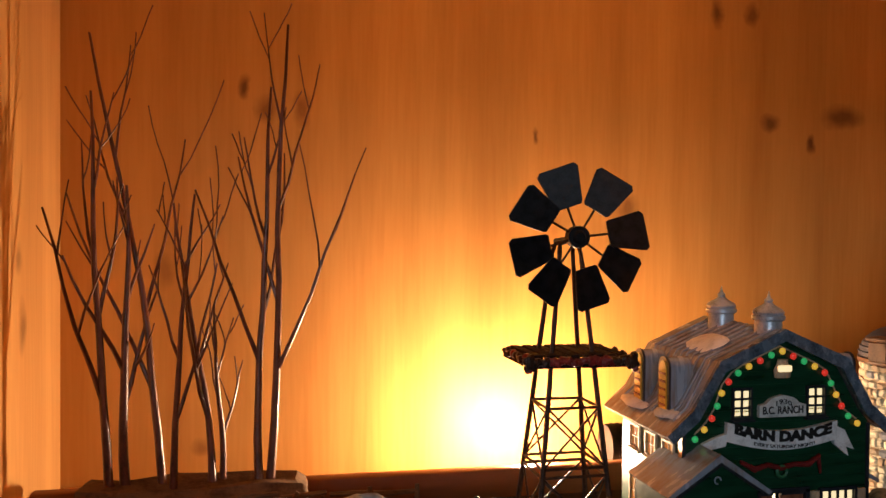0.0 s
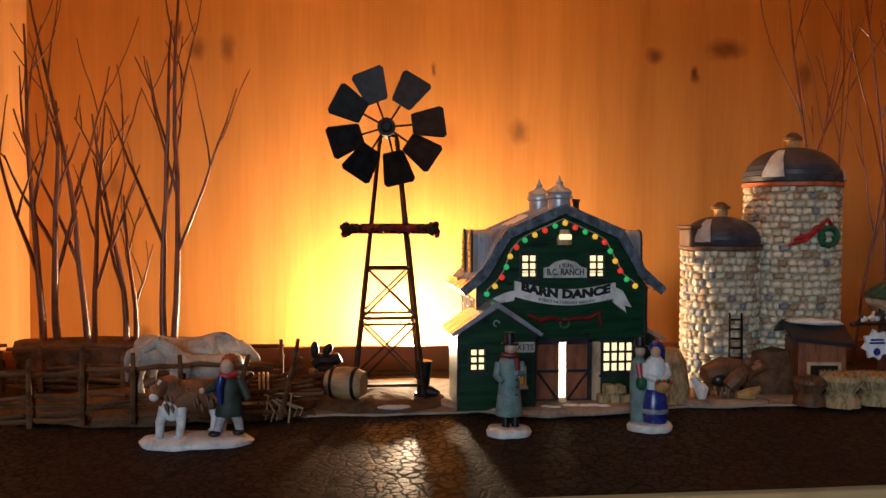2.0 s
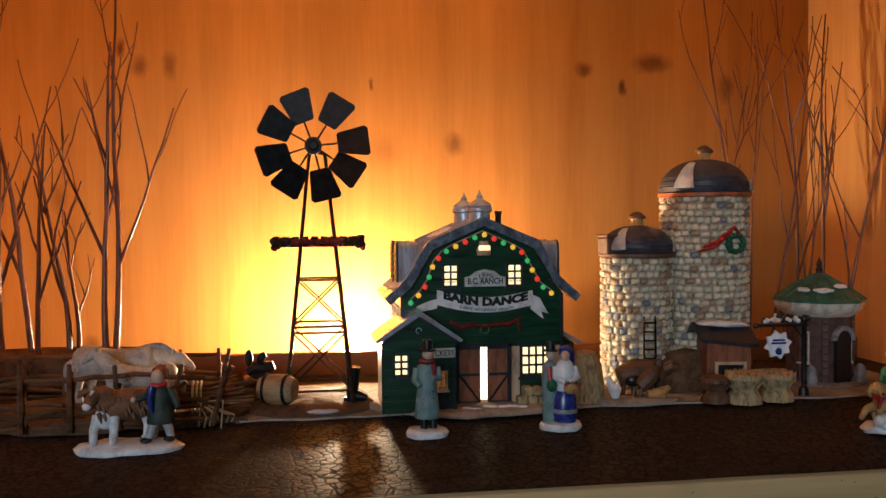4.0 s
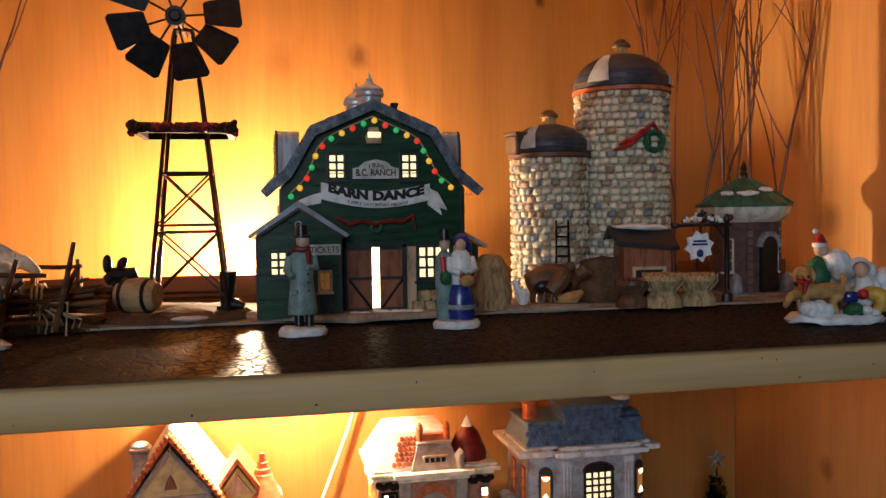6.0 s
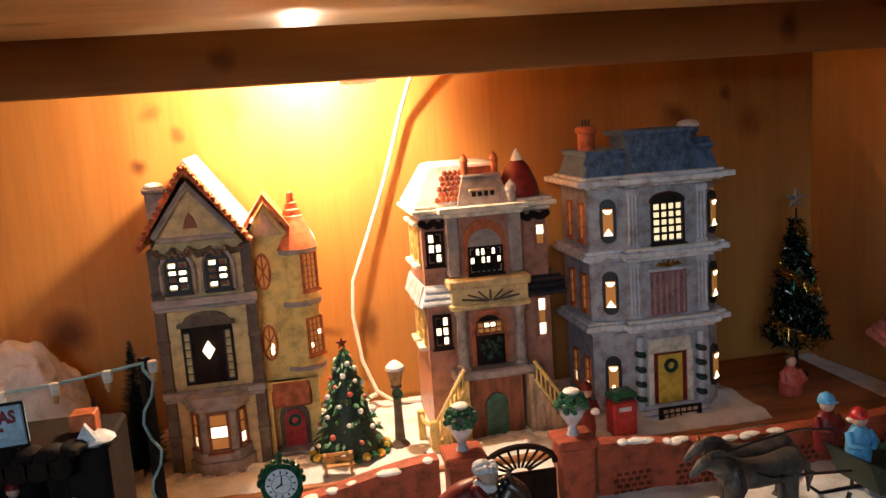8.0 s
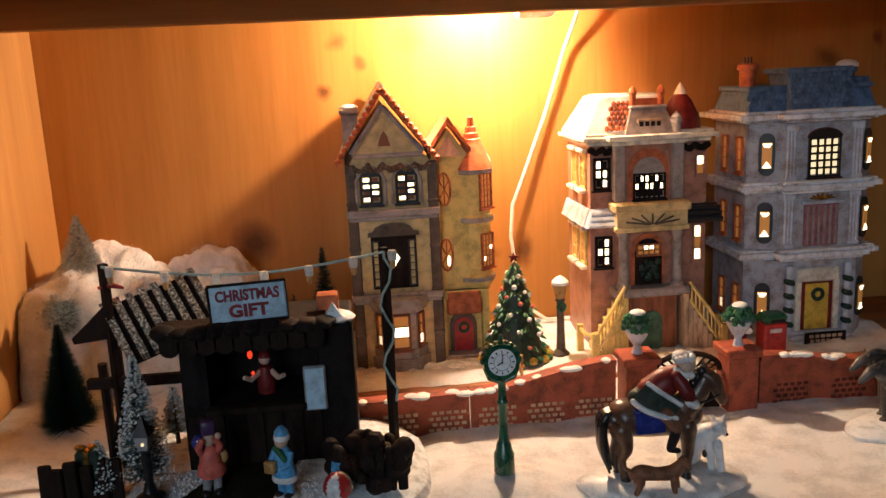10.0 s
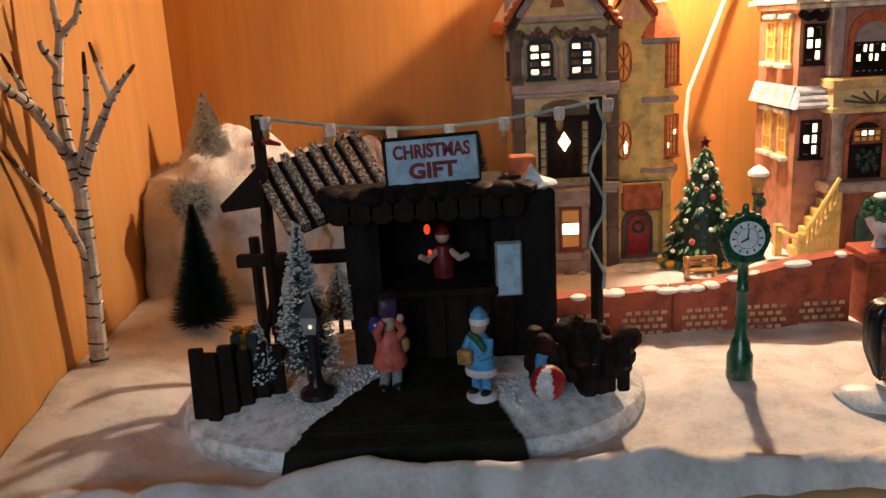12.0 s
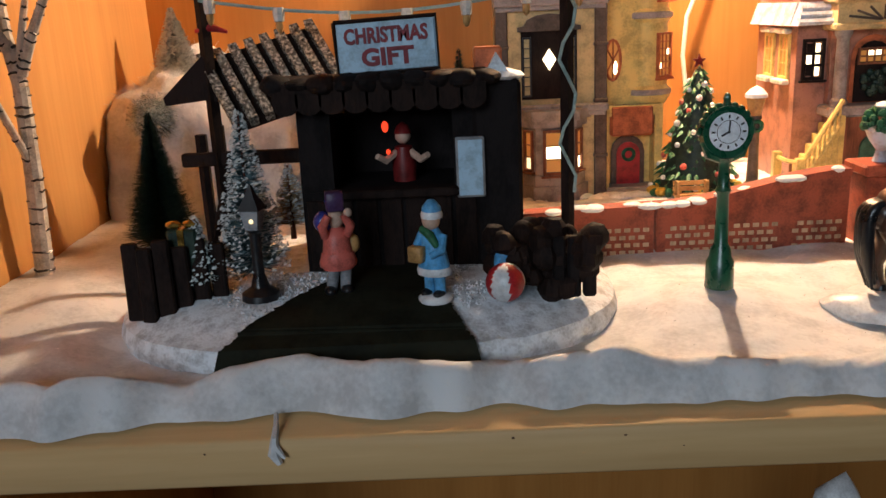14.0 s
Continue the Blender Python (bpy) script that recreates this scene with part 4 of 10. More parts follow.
def barrel(place, turn, label):
    t = thing("barrel", place, turn, label, "barrel")
    bm = bmesh.new()
    prof = [(0.0085, -0.0145), (0.0112, -0.009), (0.0122, 0), (0.0112, 0.009), (0.0085, 0.0145)]
    lathe(bm, prof, (0, 0, 0), 18)
    bm.transform(pose(0, 0, 0.0122, 0, 90, 0))
    part("cask", bm, M_oak, t)
    for x in (-0.0085, 0.0085):
        bm = bmesh.new()
        lathe(bm, [(0.0113, -0.0011), (0.0122, -0.0011), (0.0122, 0.0011), (0.0113, 0.0011)], (0, 0, 0), 20)
        bm.transform(pose(x, 0, 0.0122, 0, 90, 0))
        part("hoop", bm, M_iron, t)


barrel((0.158, 0.495, GZ + 0.007), -22, "small oak barrel lying on its side with iron hoops")


def boot(place, turn, lean, label):
    bm = bmesh.new()
    tube(bm, [(0, 0, 0.002), (0, 0, 0.009), (0.0008, 0, 0.02), (0.001, 0, 0.0275)], [0.0048, 0.0048, 0.0056, 0.0064], 10)
    tube(bm, [(-0.002, 0, 0.0045), (0.006, 0, 0.004), (0.013, 0, 0.003)], [0.0048, 0.0046, 0.002], 10)
    box(bm, -0.006, -0.001, -0.004, 0.004, -0.001, 0.003)
    bm.transform(pose(0, 0, 0, lean, 0, 0))
    return one("cowboy_boot", bm, M_iron, place, turn, label, "boot")


boot((0.217, 0.503, GZ + 0.006), -25, 0, "small black cowboy boot standing on the earth base")
bm = bmesh.new()
tube(bm, [(-0.010, 0, 0.004), (-0.004, 0, 0.008), (0.004, 0, 0.007), (0.011, 0, 0.01)], [0.004, 0.006, 0.006, 0.004], 10)
ball(bm, (-0.009, 0, 0.016), (0.0035, 0.004, 0.007), 0)
ball(bm, (0.001, 0, 0.016), (0.0035, 0.004, 0.0055), 0, rot=(0, 30, 0))
box(bm, -0.006, 0.006, -0.007, 0.007, -0.001, 0.005, 0, 0.002)
one("saddle", bm, M_iron, (0.143, 0.522, GZ + 0.024), 0, "small black saddle lying on a wooden crate", "saddle")
bm = bmesh.new()
box(bm, -0.013, 0.012, -0.01, 0.01, 0, 0.021, 0, 0.001)
box(bm, -0.015, 0.014, -0.012, 0.012, 0.021, 0.0245, 0, 0.0008)
lump(bm, 0.0008, 150)
one("wooden_crate", bm, M_stick, (0.145, 0.522, GZ), 8, "weathered wooden crate on the earth base", "crate")


# ---- silos ----
def stone_mesh(w, h, d, k):
    bm = bmesh.new()
    box(bm, -w / 2, w / 2, -d, d, -h / 2, h / 2, 0, min(w, h) * 0.26)
    r3 = random.Random(k)
    for v in bm.verts:
        v.co.x += r3.uniform(-.0005, .0005)
        v.co.z += r3.uniform(-.0004, .0004)
    for f in bm.faces:
        f.smooth = True
    me = bpy.data.meshes.new("stone")
    bm.to_mesh(me)
    bm.free()
    return me


STONES = []


def silo(x, y, r, h, dome, cap, n, label, ladder=False):
    t = thing("stone_silo", (x, y, GZ), 0, label, "silo", "stone silos")
    bm = bmesh.new()
    lathe(bm, [(r - 0.0012, 0), (r - 0.0012, h)], (0, 0, 0), 40)
    core = part("wall", bm, M_mortar, t, "mortar core of the silo wall")
    bm = bmesh.new()
    lathe(bm, [(r + 0.0005, h - 0.001), (r + 0.0022, h), (r + 0.0022, h + 0.003), (r, h + 0.0035)], (0, 0, 0), 36)
    part("eave_ring", bm, M_brown if ladder else M_terra, t)
    bm = bmesh.new()
    prof = []
    m = 9
    for k in range(m + 1):
        a = k / m
        rr = (r + 0.0025) * math.cos(a * 1.38)
        prof += [(rr, h + 0.0035 + dome * math.sin(a * 1.5)), (max(rr - 0.0012, 0.001), h + 0.0042 + dome * math.sin(a * 1.5))]
    lathe(bm, prof, (0, 0, 0), 28)
    roof = part("roof", bm, M_shingle, t, "dark shingled dome roof with snow patches")
    for (a0, wide, lo, hi) in ((-140, 26, 0.05, 0.7), (-35, 36, 0.0, 0.22)):
        bm = bmesh.new()
        ring = []
        for k in range(7):
            f = k / 6
            el = lo + (hi - lo) * f
            half = radians(wide / 2) * (1 - 0.45 * f)
            row = []
            for q in range(7):
                a = radians(a0) - half + 2 * half * q / 6
                rr = (r + 0.0036) * math.cos(el * 1.38)
                row.append(bm.verts.new((rr * math.cos(a), rr * math.sin(a), h + 0.0048 + dome * math.sin(el * 1.5))))
            ring.append(row)
        for p, q in zip(ring, ring[1:]):
            for k in range(6):
                bm.faces.new((p[k], p[k + 1], q[k + 1], q[k]))
        bmesh.ops.solidify(bm, geom=bm.faces[:], thickness=-0.0012)
        lump(bm, 0.0006, 200)
        part("roof_snow", bm, M_snowcap, t, "white snow patch")
    bm = bmesh.new()
    z = h + 0.003 + dome
    lathe(bm, [(0.006, z - 0.004), (0.0058, z + cap * 0.5), (0.0075, z + cap * 0.55), (0.0070, z + cap * 0.6)], (0, 0, 0), 10)
    part("cap", bm, M_tan, t, "tan roof cap")
    bm = bmesh.new()
    lathe(bm, [(0.0082, z + cap * 0.55), (0.0078, z + cap * 0.72), (0.0035, z + cap), (0, z + cap * 1.05)], (0, 0, 0), 12)
    part("cap_roof", bm, M_brown, t)
    if ladder:
        bm = bmesh.new()
        box(bm, -0.0075, 0.0075, -0.012, 0.008, 0, 0.0155, 0, 0.0012)
        box(bm, -0.0088, 0.0088, -0.0135, 0.008, 0.0155, 0.0185, 0, 0.0008)
        dm = part("roof_dormer", bm, M_brown, t, "brown boxed loading dormer")
        dm.matrix_local = pose(-r * 0.80, -r * 0.25, h + 0.002, 0, 0, -70)
    rows = int(h / 0.0060)
    rn = random.Random(n)
    rest = bmesh.new()
    for j in range(rows):
        z = 0.0030 + j * h / rows
        a = rn.random() * 0.3
        end = a + math.tau - 0.07
        while a < end:
            me0 = rn.choice(STONES)
            pick = rn.random()
            shade = 0 if pick > (0.34 if ladder else 0.22) else (1 if pick < 0.10 else 2)
            me = me0[shade]
            half = me["half"] / r
            a += half
            m4 = pose((r - 0.0006) * math.cos(a), (r - 0.0006) * math.sin(a), z + rn.uniform(-.0007, .0007), 0, rn.uniform(-9, 9), math.degrees(a) + 90)
            if math.sin(a) < -0.42:
                piece("stone", me, core, m4)
            else:
                vs = [rest.verts.new(m4 @ v.co) for v in me.vertices]
                for p in me.polygons:
                    rest.faces.new([vs[q] for q in p.vertices]).material_index = shade
            a += half + rn.uniform(0.0, 0.0006) / r
    tagged(part("side_stone", rest, [M_stone, M_stoneblue, M_stonebrown], core), kind="stuff")
    if ladder:
        bm = bmesh.new()
        for s in (-1, 1):
            tube(bm, [(s * 0.0055, -r - 0.006, 0), (s * 0.005, -r - 0.004, 0.066)], 0.0009, 5)
        for k in range(8):
            tube(bm, [(-0.0055, -r - 0.0055, 0.006 + k * 0.0078), (0.0055, -r - 0.0055, 0.006 + k * 0.0078)], 0.0008, 5)
        ld = part("ladder", bm, M_giftbrown, t, "dark wooden ladder")
        ld.matrix_local = pose(0, 0, 0, 0, 0, -4)
    return t


for k in range(6):
    w = (0.0074, 0.0056, 0.0086, 0.0066, 0.0050, 0.0078)[k]
    trio = []
    for q, m in enumerate((M_stone, M_stoneblue, M_stonebrown)):
        me = stone_mesh(w, (0.0056, 0.0060, 0.0050, 0.0054, 0.0058, 0.0051)[k], 0.0016, k * 3 + q)
        me.materials.append(m)
        me["half"] = w / 2
        trio.append(me)
    STONES.append(trio)
tall = silo(0.546, 0.560, 0.0395, 0.1715, 0.030, 0.014, 30, "tall pale fieldstone silo with a red-ribboned wreath")
silo(0.4795, 0.557, 0.0322, 0.1175, 0.024, 0.013, 24, "shorter fieldstone silo with a small ladder", True)
bm = bmesh.new()
r4 = random.Random(2)
for k in range(40):
    a = k * math.tau / 20
    ball(bm, (0.0075 * math.cos(a) + r4.uniform(-.001, .001), r4.uniform(-.002, .001), 0.0075 * math.sin(a) + r4.uniform(-.001, .001)), r4.uniform(.0018, .0028), 0, 6, 4)
w = part("wreath", bm, M_leaf, tall, "green wreath")
w.matrix_local = pose(0.010, -0.0405, 0.129, 0, 0, 8)
bm = bmesh.new()
for pts in ([(0.006, -0.041, 0.139), (-0.002, -0.044, 0.137), (-0.009, -0.044, 0.130), (-0.015, -0.043, 0.129), (-0.021, -0.041, 0.126)], [(0.006, -0.041, 0.139), (-0.004, -0.0445, 0.133), (-0.012, -0.044, 0.126), (-0.024, -0.038, 0.122)], [(0.002, -0.042, 0.139), (0.008, -0.043, 0.143), (0.013, -0.042, 0.138)]):
    tube(bm, pts, [0.0012] + [0.0019] * (len(pts) - 2) + [0.0010], 7)
part("ribbon", bm, M_red, tall, "red ribbon bow")
bm = bmesh.new()
prism(bm, [(-0.009, 0), (0.009, 0), (0.009, 0.012), (0.0, 0.018), (-0.009, 0.012)], 0, 0.03)
d = part("roof_dormer", bm, M_trimdark, tall)
d.matrix_local = pose(0.022, 0.0, 0.176, 0, 0, 90)


# ---- farmyard in front of the silos ----
def mound(name, place, r, h, material, label, category, sq=0.8, seed=1, amount=0.003):
    bm = bmesh.new()
    lathe(bm, [(r, 0), (r * 1.02, h * 0.2), (r * 0.85, h * 0.6), (r * 0.5, h * 0.92), (0, h)], (0, 0, 0), 20, 0, 0, sq)
    lump(bm, amount, 80, seed)
    for v in bm.verts:
        v.co.z = max(0, v.co.z)
    return one(name, bm, material, place, 0, label, category)


mound("hay_mound", (0.515, 0.530, GZ), 0.034, 0.036, M_earth, "rounded brown hay mound against the silos", "hay", 0.6)


def shed():
    t = thing("animal_shed", (0.540, 0.508, GZ), -8, "small orange-brown timber shed with a snowy dark roof", "shed")
    bm = bmesh.new()
    prism(bm, [(-0.019, 0), (0.019, 0), (0.019, 0.043), (-0.019, 0.047)], -0.012, 0.02)
    part("wall", bm, M_doorwood, t)
    bm = bmesh.new()
    # the wall is solid; this black panel paints the doorway's inner shade
    box(bm, -0.010, 0.012, -0.0135, -0.0118, 0, 0.026)
    part("doorway", bm, M_black, t, "flat black panel standing for the shade inside the doorway")
    bm = bmesh.new()
    prism(bm, [(-0.0125, 0), (-0.010, 0), (-0.010, 0.026), (0.012, 0.026), (0.012, 0), (0.0145, 0), (0.0145, 0.0285), (-0.0125, 0.0285)], -0.0142, -0.0119)
    part("door_frame", bm, M_timber, t)
    bm = bmesh.new()
    loft(bm, [[(-0.026, -0.018, 0.046), (0.024, -0.018, 0.041), (0.024, -0.018, 0.044), (-0.026, -0.018, 0.049)], [(-0.027, 0.004, 0.058), (0.023, 0.004, 0.056), (0.023, 0.004, 0.059), (-0.027, 0.004, 0.061)], [(-0.026, 0.026, 0.047), (0.024, 0.026, 0.042), (0.024, 0.026, 0.045), (-0.026, 0.026, 0.05)]])
    part("roof", bm, M_trimdark, t, "dark plank roof")
    bm = bmesh.new()
    ball(bm, (-0.002, 0.002, 0.0595), (0.024, 0.008, 0.003), 0, 14, 6, (0, 3, 0))
    lump(bm, 0.002, 120)
    part("roof_snow", bm, M_snowcap, t)


shed()
for (x, y, s, m) in ((0.514, 0.472, 0.85, M_brown), (0.536, 0.466, 1.0, M_straw), (0.567, 0.470, 0.95, M_straw)):
    bm = bmesh.new()
    lathe(bm, [(0.0145, 0), (0.0135, 0.006), (0.0095, 0.0115), (0.010, 0.0135), (0.0155, 0.020), (0.015, 0.0235), (0.008, 0.0255), (0, 0.025)], (0, 0, 0), 22)
    for k in range(60):
        a = k * 2.4
        r = 0.013 + 0.002 * math.sin(k)
        tube(bm, [(0.0098 * math.cos(a), 0.0098 * math.sin(a), 0.012), (r * math.cos(a + .1), r * math.sin(a + .1), 0.019), (r * 1.05 * math.cos(a + .15), r * 1.05 * math.sin(a + .15), 0.0255)], [0.0006, 0.0008, 0.0003], 4)
    lump(bm, 0.001, 200)
    one("wheat_sheaf", bm, m, (x, y, GZ), 0, "tied sheaf of straw standing before the shed", "straw sheaf", "straw sheaves", scale=s)
bm = bmesh.new()
lathe(bm, [(0.036, 0), (0.036, 0.002), (0.03, 0.0035), (0, 0.004)], (0, 0, 0), 24, 0, 0, 0.42)
tube(bm, [(-0.018, 0, 0.004), (-0.019, 0, 0.012), (-0.018, 0, 0.016)], [0.003, 0.006, 0.003], 8, 1)
tube(bm, [(-0.022, 0, 0.014), (-0.025, 0, 0.021), (-0.028, 0, 0.020)], [0.003, 0.002, 0.001], 7, 1)
tube(bm, [(0.004, 0.002, 0.012), (0.012, 0.002, 0.02), (0.018, 0.002, 0.028)], [0.006, 0.007, 0.003], 8, 2)
ball(bm, (0.020, 0.002, 0.031), (0.004, 0.003, 0.004), 2)
tube(bm, [(0.008, -0.004, 0.007), (0.020, -0.005, 0.008), (0.027, -0.004, 0.012)], [0.003, 0.005, 0.002], 8, 3)
for x in (-0.002, 0.004, 0.010):
    tube(bm, [(x, 0.003, 0.003), (x + 0.002, 0.003, 0.012)], 0.0014, 6, 2)
one("goose_and_goat_figurine", bm, [M_felt, M_white, M_brown, M_tan], (0.450, 0.483, GZ), 0, "figurine of a white goose and brown goats on a snowy base", "figurine")
bm = bmesh.new()
tube(bm, [(-0.020, 0, 0.018), (-0.006, 0, 0.022), (0.008, 0, 0.021), (0.018, 0, 0.019)], [0.008, 0.011, 0.011, 0.007], 12, 0)
tube(bm, [(0.018, 0, 0.021), (0.026, -0.003, 0.026), (0.030, -0.004, 0.024)], [0.006, 0.005, 0.003], 10, 0)
for x in (-0.016, -0.008, 0.008, 0.015):
    tube(bm, [(x, 0.003 if x in (-0.016, 0.008) else -0.004, 0), (x, 0, 0.015)], [0.0022, 0.003], 7, 0)
for x in (-0.010, 0.006):
    ball(bm, (x, -0.006, 0.016), (0.008, 0.006, 0.006), 1)
one("cow_figurine", bm, [M_brown, M_black], (0.462, 0.502, GZ), 0, "brown and black spotted cow figurine by the silos", "figurine")


# ---- round kiosk and the hanging sign ----
def kiosk():
    t = thing("brick_kiosk", (0.6530, 0.545, GZ), 0, "eight-sided dark brick kiosk with a green tin roof", "kiosk")
    t.matrix_basis = t.matrix_basis @ Matrix.Diagonal((0.86, 0.86, 0.93, 1))
    bm = bmesh.new()
    lathe(bm, [(0.0335, 0), (0.0335, 0.07)], (0, 0, 0), 8, 0, math.pi / 8)
    wall = part("wall", bm, M_brickdark, t)
    bm = bmesh.new()
    lathe(bm, [(0.036, 0.066), (0.044, 0.072), (0.0455, 0.0765), (0.046, 0.08), (0.040, 0.081)], (0, 0, 0), 8, 0, math.pi / 8)
    part("cornice", bm, M_cream, t, "cream cornice")
    bm = bmesh.new()
    lathe(bm, [(0.0475, 0.080), (0.0478, 0.0825), (0.030, 0.094), (0.014, 0.1025), (0.005, 0.107)], (0, 0, 0), 8, 0, math.pi / 8)
    for k in range(40):
        a = k * math.tau / 40
        c = math.cos(math.pi / 8) / math.cos(((a - 0) % (math.pi / 4)) - math.pi / 8)
        tube(bm, [(0.047 * c * math.cos(a), 0.047 * c * math.sin(a), 0.083), (0.029 * c * math.cos(a), 0.029 * c * math.sin(a), 0.0945), (0.006 * math.cos(a), 0.006 * math.sin(a), 0.1065)], 0.0008, 4)
    part("roof", bm, M_tinroof, t, "ribbed green tin roof")
    bm = bmesh.new()
    for (a, r, z, s, w) in ((-115, 0.035, 0.0922, 0.011, 0.004), (-75, 0.028, 0.0955, 0.009, 0.0045), (-150, 0.034, 0.0925, 0.007, 0.004)):
        ball(bm, (r * math.cos(radians(a)), r * math.sin(radians(a)), z), (s, w, 0.0022), 0, 12, 6, (20, 0, a + 90))
    lump(bm, 0.0012, 200)
    part("roof_snow", bm, M_snowcap, t)
    bm = bmesh.new()
    lathe(bm, [(0.0045, 0.105), (0.0035, 0.109), (0.0042, 0.111), (0.0025, 0.1135), (0.0036, 0.116), (0.0018, 0.12), (0, 0.124)], (0, 0, 0), 10)
    part("finial", bm, M_black, t)
    bm = bmesh.new()
    prism(bm, arch(0.020, 0.052, 7), -0.0015, 0.003)
    d = part("doorway", bm, M_black, t, "black arched doorway")
    d.matrix_local = pose(0.0075, -0.0315, 0.001, 0, 0, 12)
    bm = bmesh.new()
    n = 9
    for k in range(n):
        a0, a1 = k * math.pi / n, (k + 1) * math.pi / n - 0.05
        prism(bm, [(0.0103 * math.cos(a0), 0.042 + 0.0103 * math.sin(a0)), (0.0145 * math.cos(a0), 0.042 + 0.0145 * math.sin(a0)), (0.0145 * math.cos(a1), 0.042 + 0.0145 * math.sin(a1)), (0.0103 * math.cos(a1), 0.042 + 0.0103 * math.sin(a1))], -0.0028, 0.002)
    part("stone_arch", bm, M_grey, d)
    for a in (-150, -30):
        window(t, 0.0312 * math.cos(radians(a)), 0.0312 * math.sin(radians(a)), 0.022, 0.009, 0.028, 2, 3, M_cream, "", a + 90, pane=M_grey, dark=M_grey)
    for k in range(9):
        for s, a in ((0, -135 + 22.5), (1, -45 - 22.5 + 45)):
            bm = bmesh.new()
            box(bm, -0.003, 0.003, -0.0016, 0.001, 0, 0.0062, 0, 0.0004)
            q = part("quoin", bm, M_brickdark, wall)
            q.matrix_local = pose(0.0338 * math.cos(radians(a)), 0.0338 * math.sin(radians(a)), 0.003 + k * 0.0071, 0, 0, a + 90)
    bm = bmesh.new()
    for s in (-1, 1):
        box(bm, s * 0.028 - 0.006, s * 0.028 + 0.006, -0.038, -0.024, 0, 0.02, 0, 0.003, 0.002)
    part("planter", bm, M_grey, t)
    bm = bmesh.new()
    lathe(bm, [(0.046, 0), (0.047, 0.0015), (0.044, 0.0025)], (0, 0, 0), 24)
    part("plinth", bm, M_felt, t)


kiosk()


def star_sign():
    t = thing("hanging_sign", (0.599, 0.482, GZ), 0, "black iron post with a white star sign and snowy branch", "sign")
    bm = bmesh.new()
    lathe(bm, [(0.0045, 0), (0.004, 0.006), (0.0022, 0.008), (0.002, 0.0625), (0.003, 0.064), (0.003, 0.066), (0.001, 0.069)], (0, 0, 0), 10)
    part("post", bm, M_black, t)
    bm = bmesh.new()
    tube(bm, [(0.003, 0, 0.0605), (-0.044, 0, 0.0605)], 0.0014, 6)
    tube(bm, [(-0.002, 0, 0.050), (-0.010, 0, 0.0595)], 0.0008, 5)
    ball(bm, (-0.044, 0, 0.0605), 0.0024, 0, 8, 6)
    ball(bm, (0.003, 0, 0.066), 0.0026, 0, 8, 6)
    part("arm", bm, M_black, t)
    bm = bmesh.new()
    r5 = random.Random(8)
    for k in range(40):
        x = -0.038 + 0.034 * r5.random()
        ball(bm, (x, r5.uniform(-.003, .003), 0.0635 + r5.uniform(0, .008) * (1 - abs(x + 0.021) / 0.02)), r5.uniform(.0012, .0024), k % 2, 6, 4)
    part("snowy_branch", bm, [M_black, M_snowcap], t, "dark branch tipped with snow")
    bm = bmesh.new()
    pts = []
    for k in range(16):
        r = 0.0125 if k % 2 == 0 else 0.0092
        pts.append((-0.024 + r * math.cos(k * math.tau / 16 + 0.2), 0.044 + r * math.sin(k * math.tau / 16 + 0.2)))
    prism(bm, pts, -0.0012, 0.0012)
    st = part("star_board", bm, M_dial, t, "white star-shaped board")
    bm = bmesh.new()
    for z, w in ((0.0480, 0.011), (0.0455, 0.013)):
        box(bm, -0.024 - w / 2, -0.024 + w / 2, -0.0017, -0.0012, z - 0.0008, z + 0.0008)
    ball(bm, (-0.024, -0.0012, 0.0385), (0.0032, 0.001, 0.0032), 0, 10, 6)
    part("writing_bars", bm, M_blue, st)
    bm = bmesh.new()
    for x in (-0.030, -0.018):
        tube(bm, [(x, 0, 0.0605), (x + (0.002 if x < -0.02 else -0.002), 0, 0.055)], 0.0004, 4)
    part("chain", bm, M_black, t)


star_sign()


# ---- figurines on the road ----
def disc(bm, r, sq=0.85, h=0.0055, mi=0):
    lathe(bm, [(r * 0.96, 0), (r, h * 0.45), (r * 0.9, h * 0.9), (r * 0.5, h), (0, h)], (0, 0, 0), 26, mi, 0, sq)


bm = bmesh.new()
disc(bm, 0.0155)
lump(bm, 0.0008, 120)
for s in (-1, 1):
    tube(bm, [(0.001 + s * 0.0032, -0.001, 0.0045), (0.001 + s * 0.0032, 0, 0.017)], [0.0028, 0.003], 8, 3)
lathe(bm, [(0.0088, 0.013), (0.0092, 0.0145), (0.0082, 0.024), (0.0068, 0.036), (0.0078, 0.045), (0.0066, 0.050), (0.003, 0.053), (0, 0.0535)], (0, 0, 0), 20, 1, 0, 0.8)
tube(bm, [(-0.0072, -0.001, 0.0485), (-0.0090, -0.003, 0.040), (-0.006, -0.007, 0.0365)], [0.0026, 0.0027, 0.002], 8, 1)
tube(bm, [(0.0072, -0.001, 0.0485), (0.0082, -0.004, 0.042), (0.003, -0.008, 0.043)], [0.0026, 0.0027, 0.002], 8, 1)
ball(bm, (0.001, -0.0005, 0.0585), (0.0042, 0.0042, 0.0052), 2)
tube(bm, [(-0.005, 0, 0.0535), (0, -0.003, 0.053), (0.005, -0.002, 0.0535)], 0.0022, 7, 4)
tube(bm, [(0.004, -0.006, 0.052), (0.0042, -0.0075, 0.044)], [0.002, 0.0014], 7, 4)
lathe(bm, [(0.0062, 0.0605), (0.0062, 0.0615), (0.0038, 0.0618), (0.0036, 0.0685), (0, 0.069)], (0.0005, 0, 0), 14, 3)
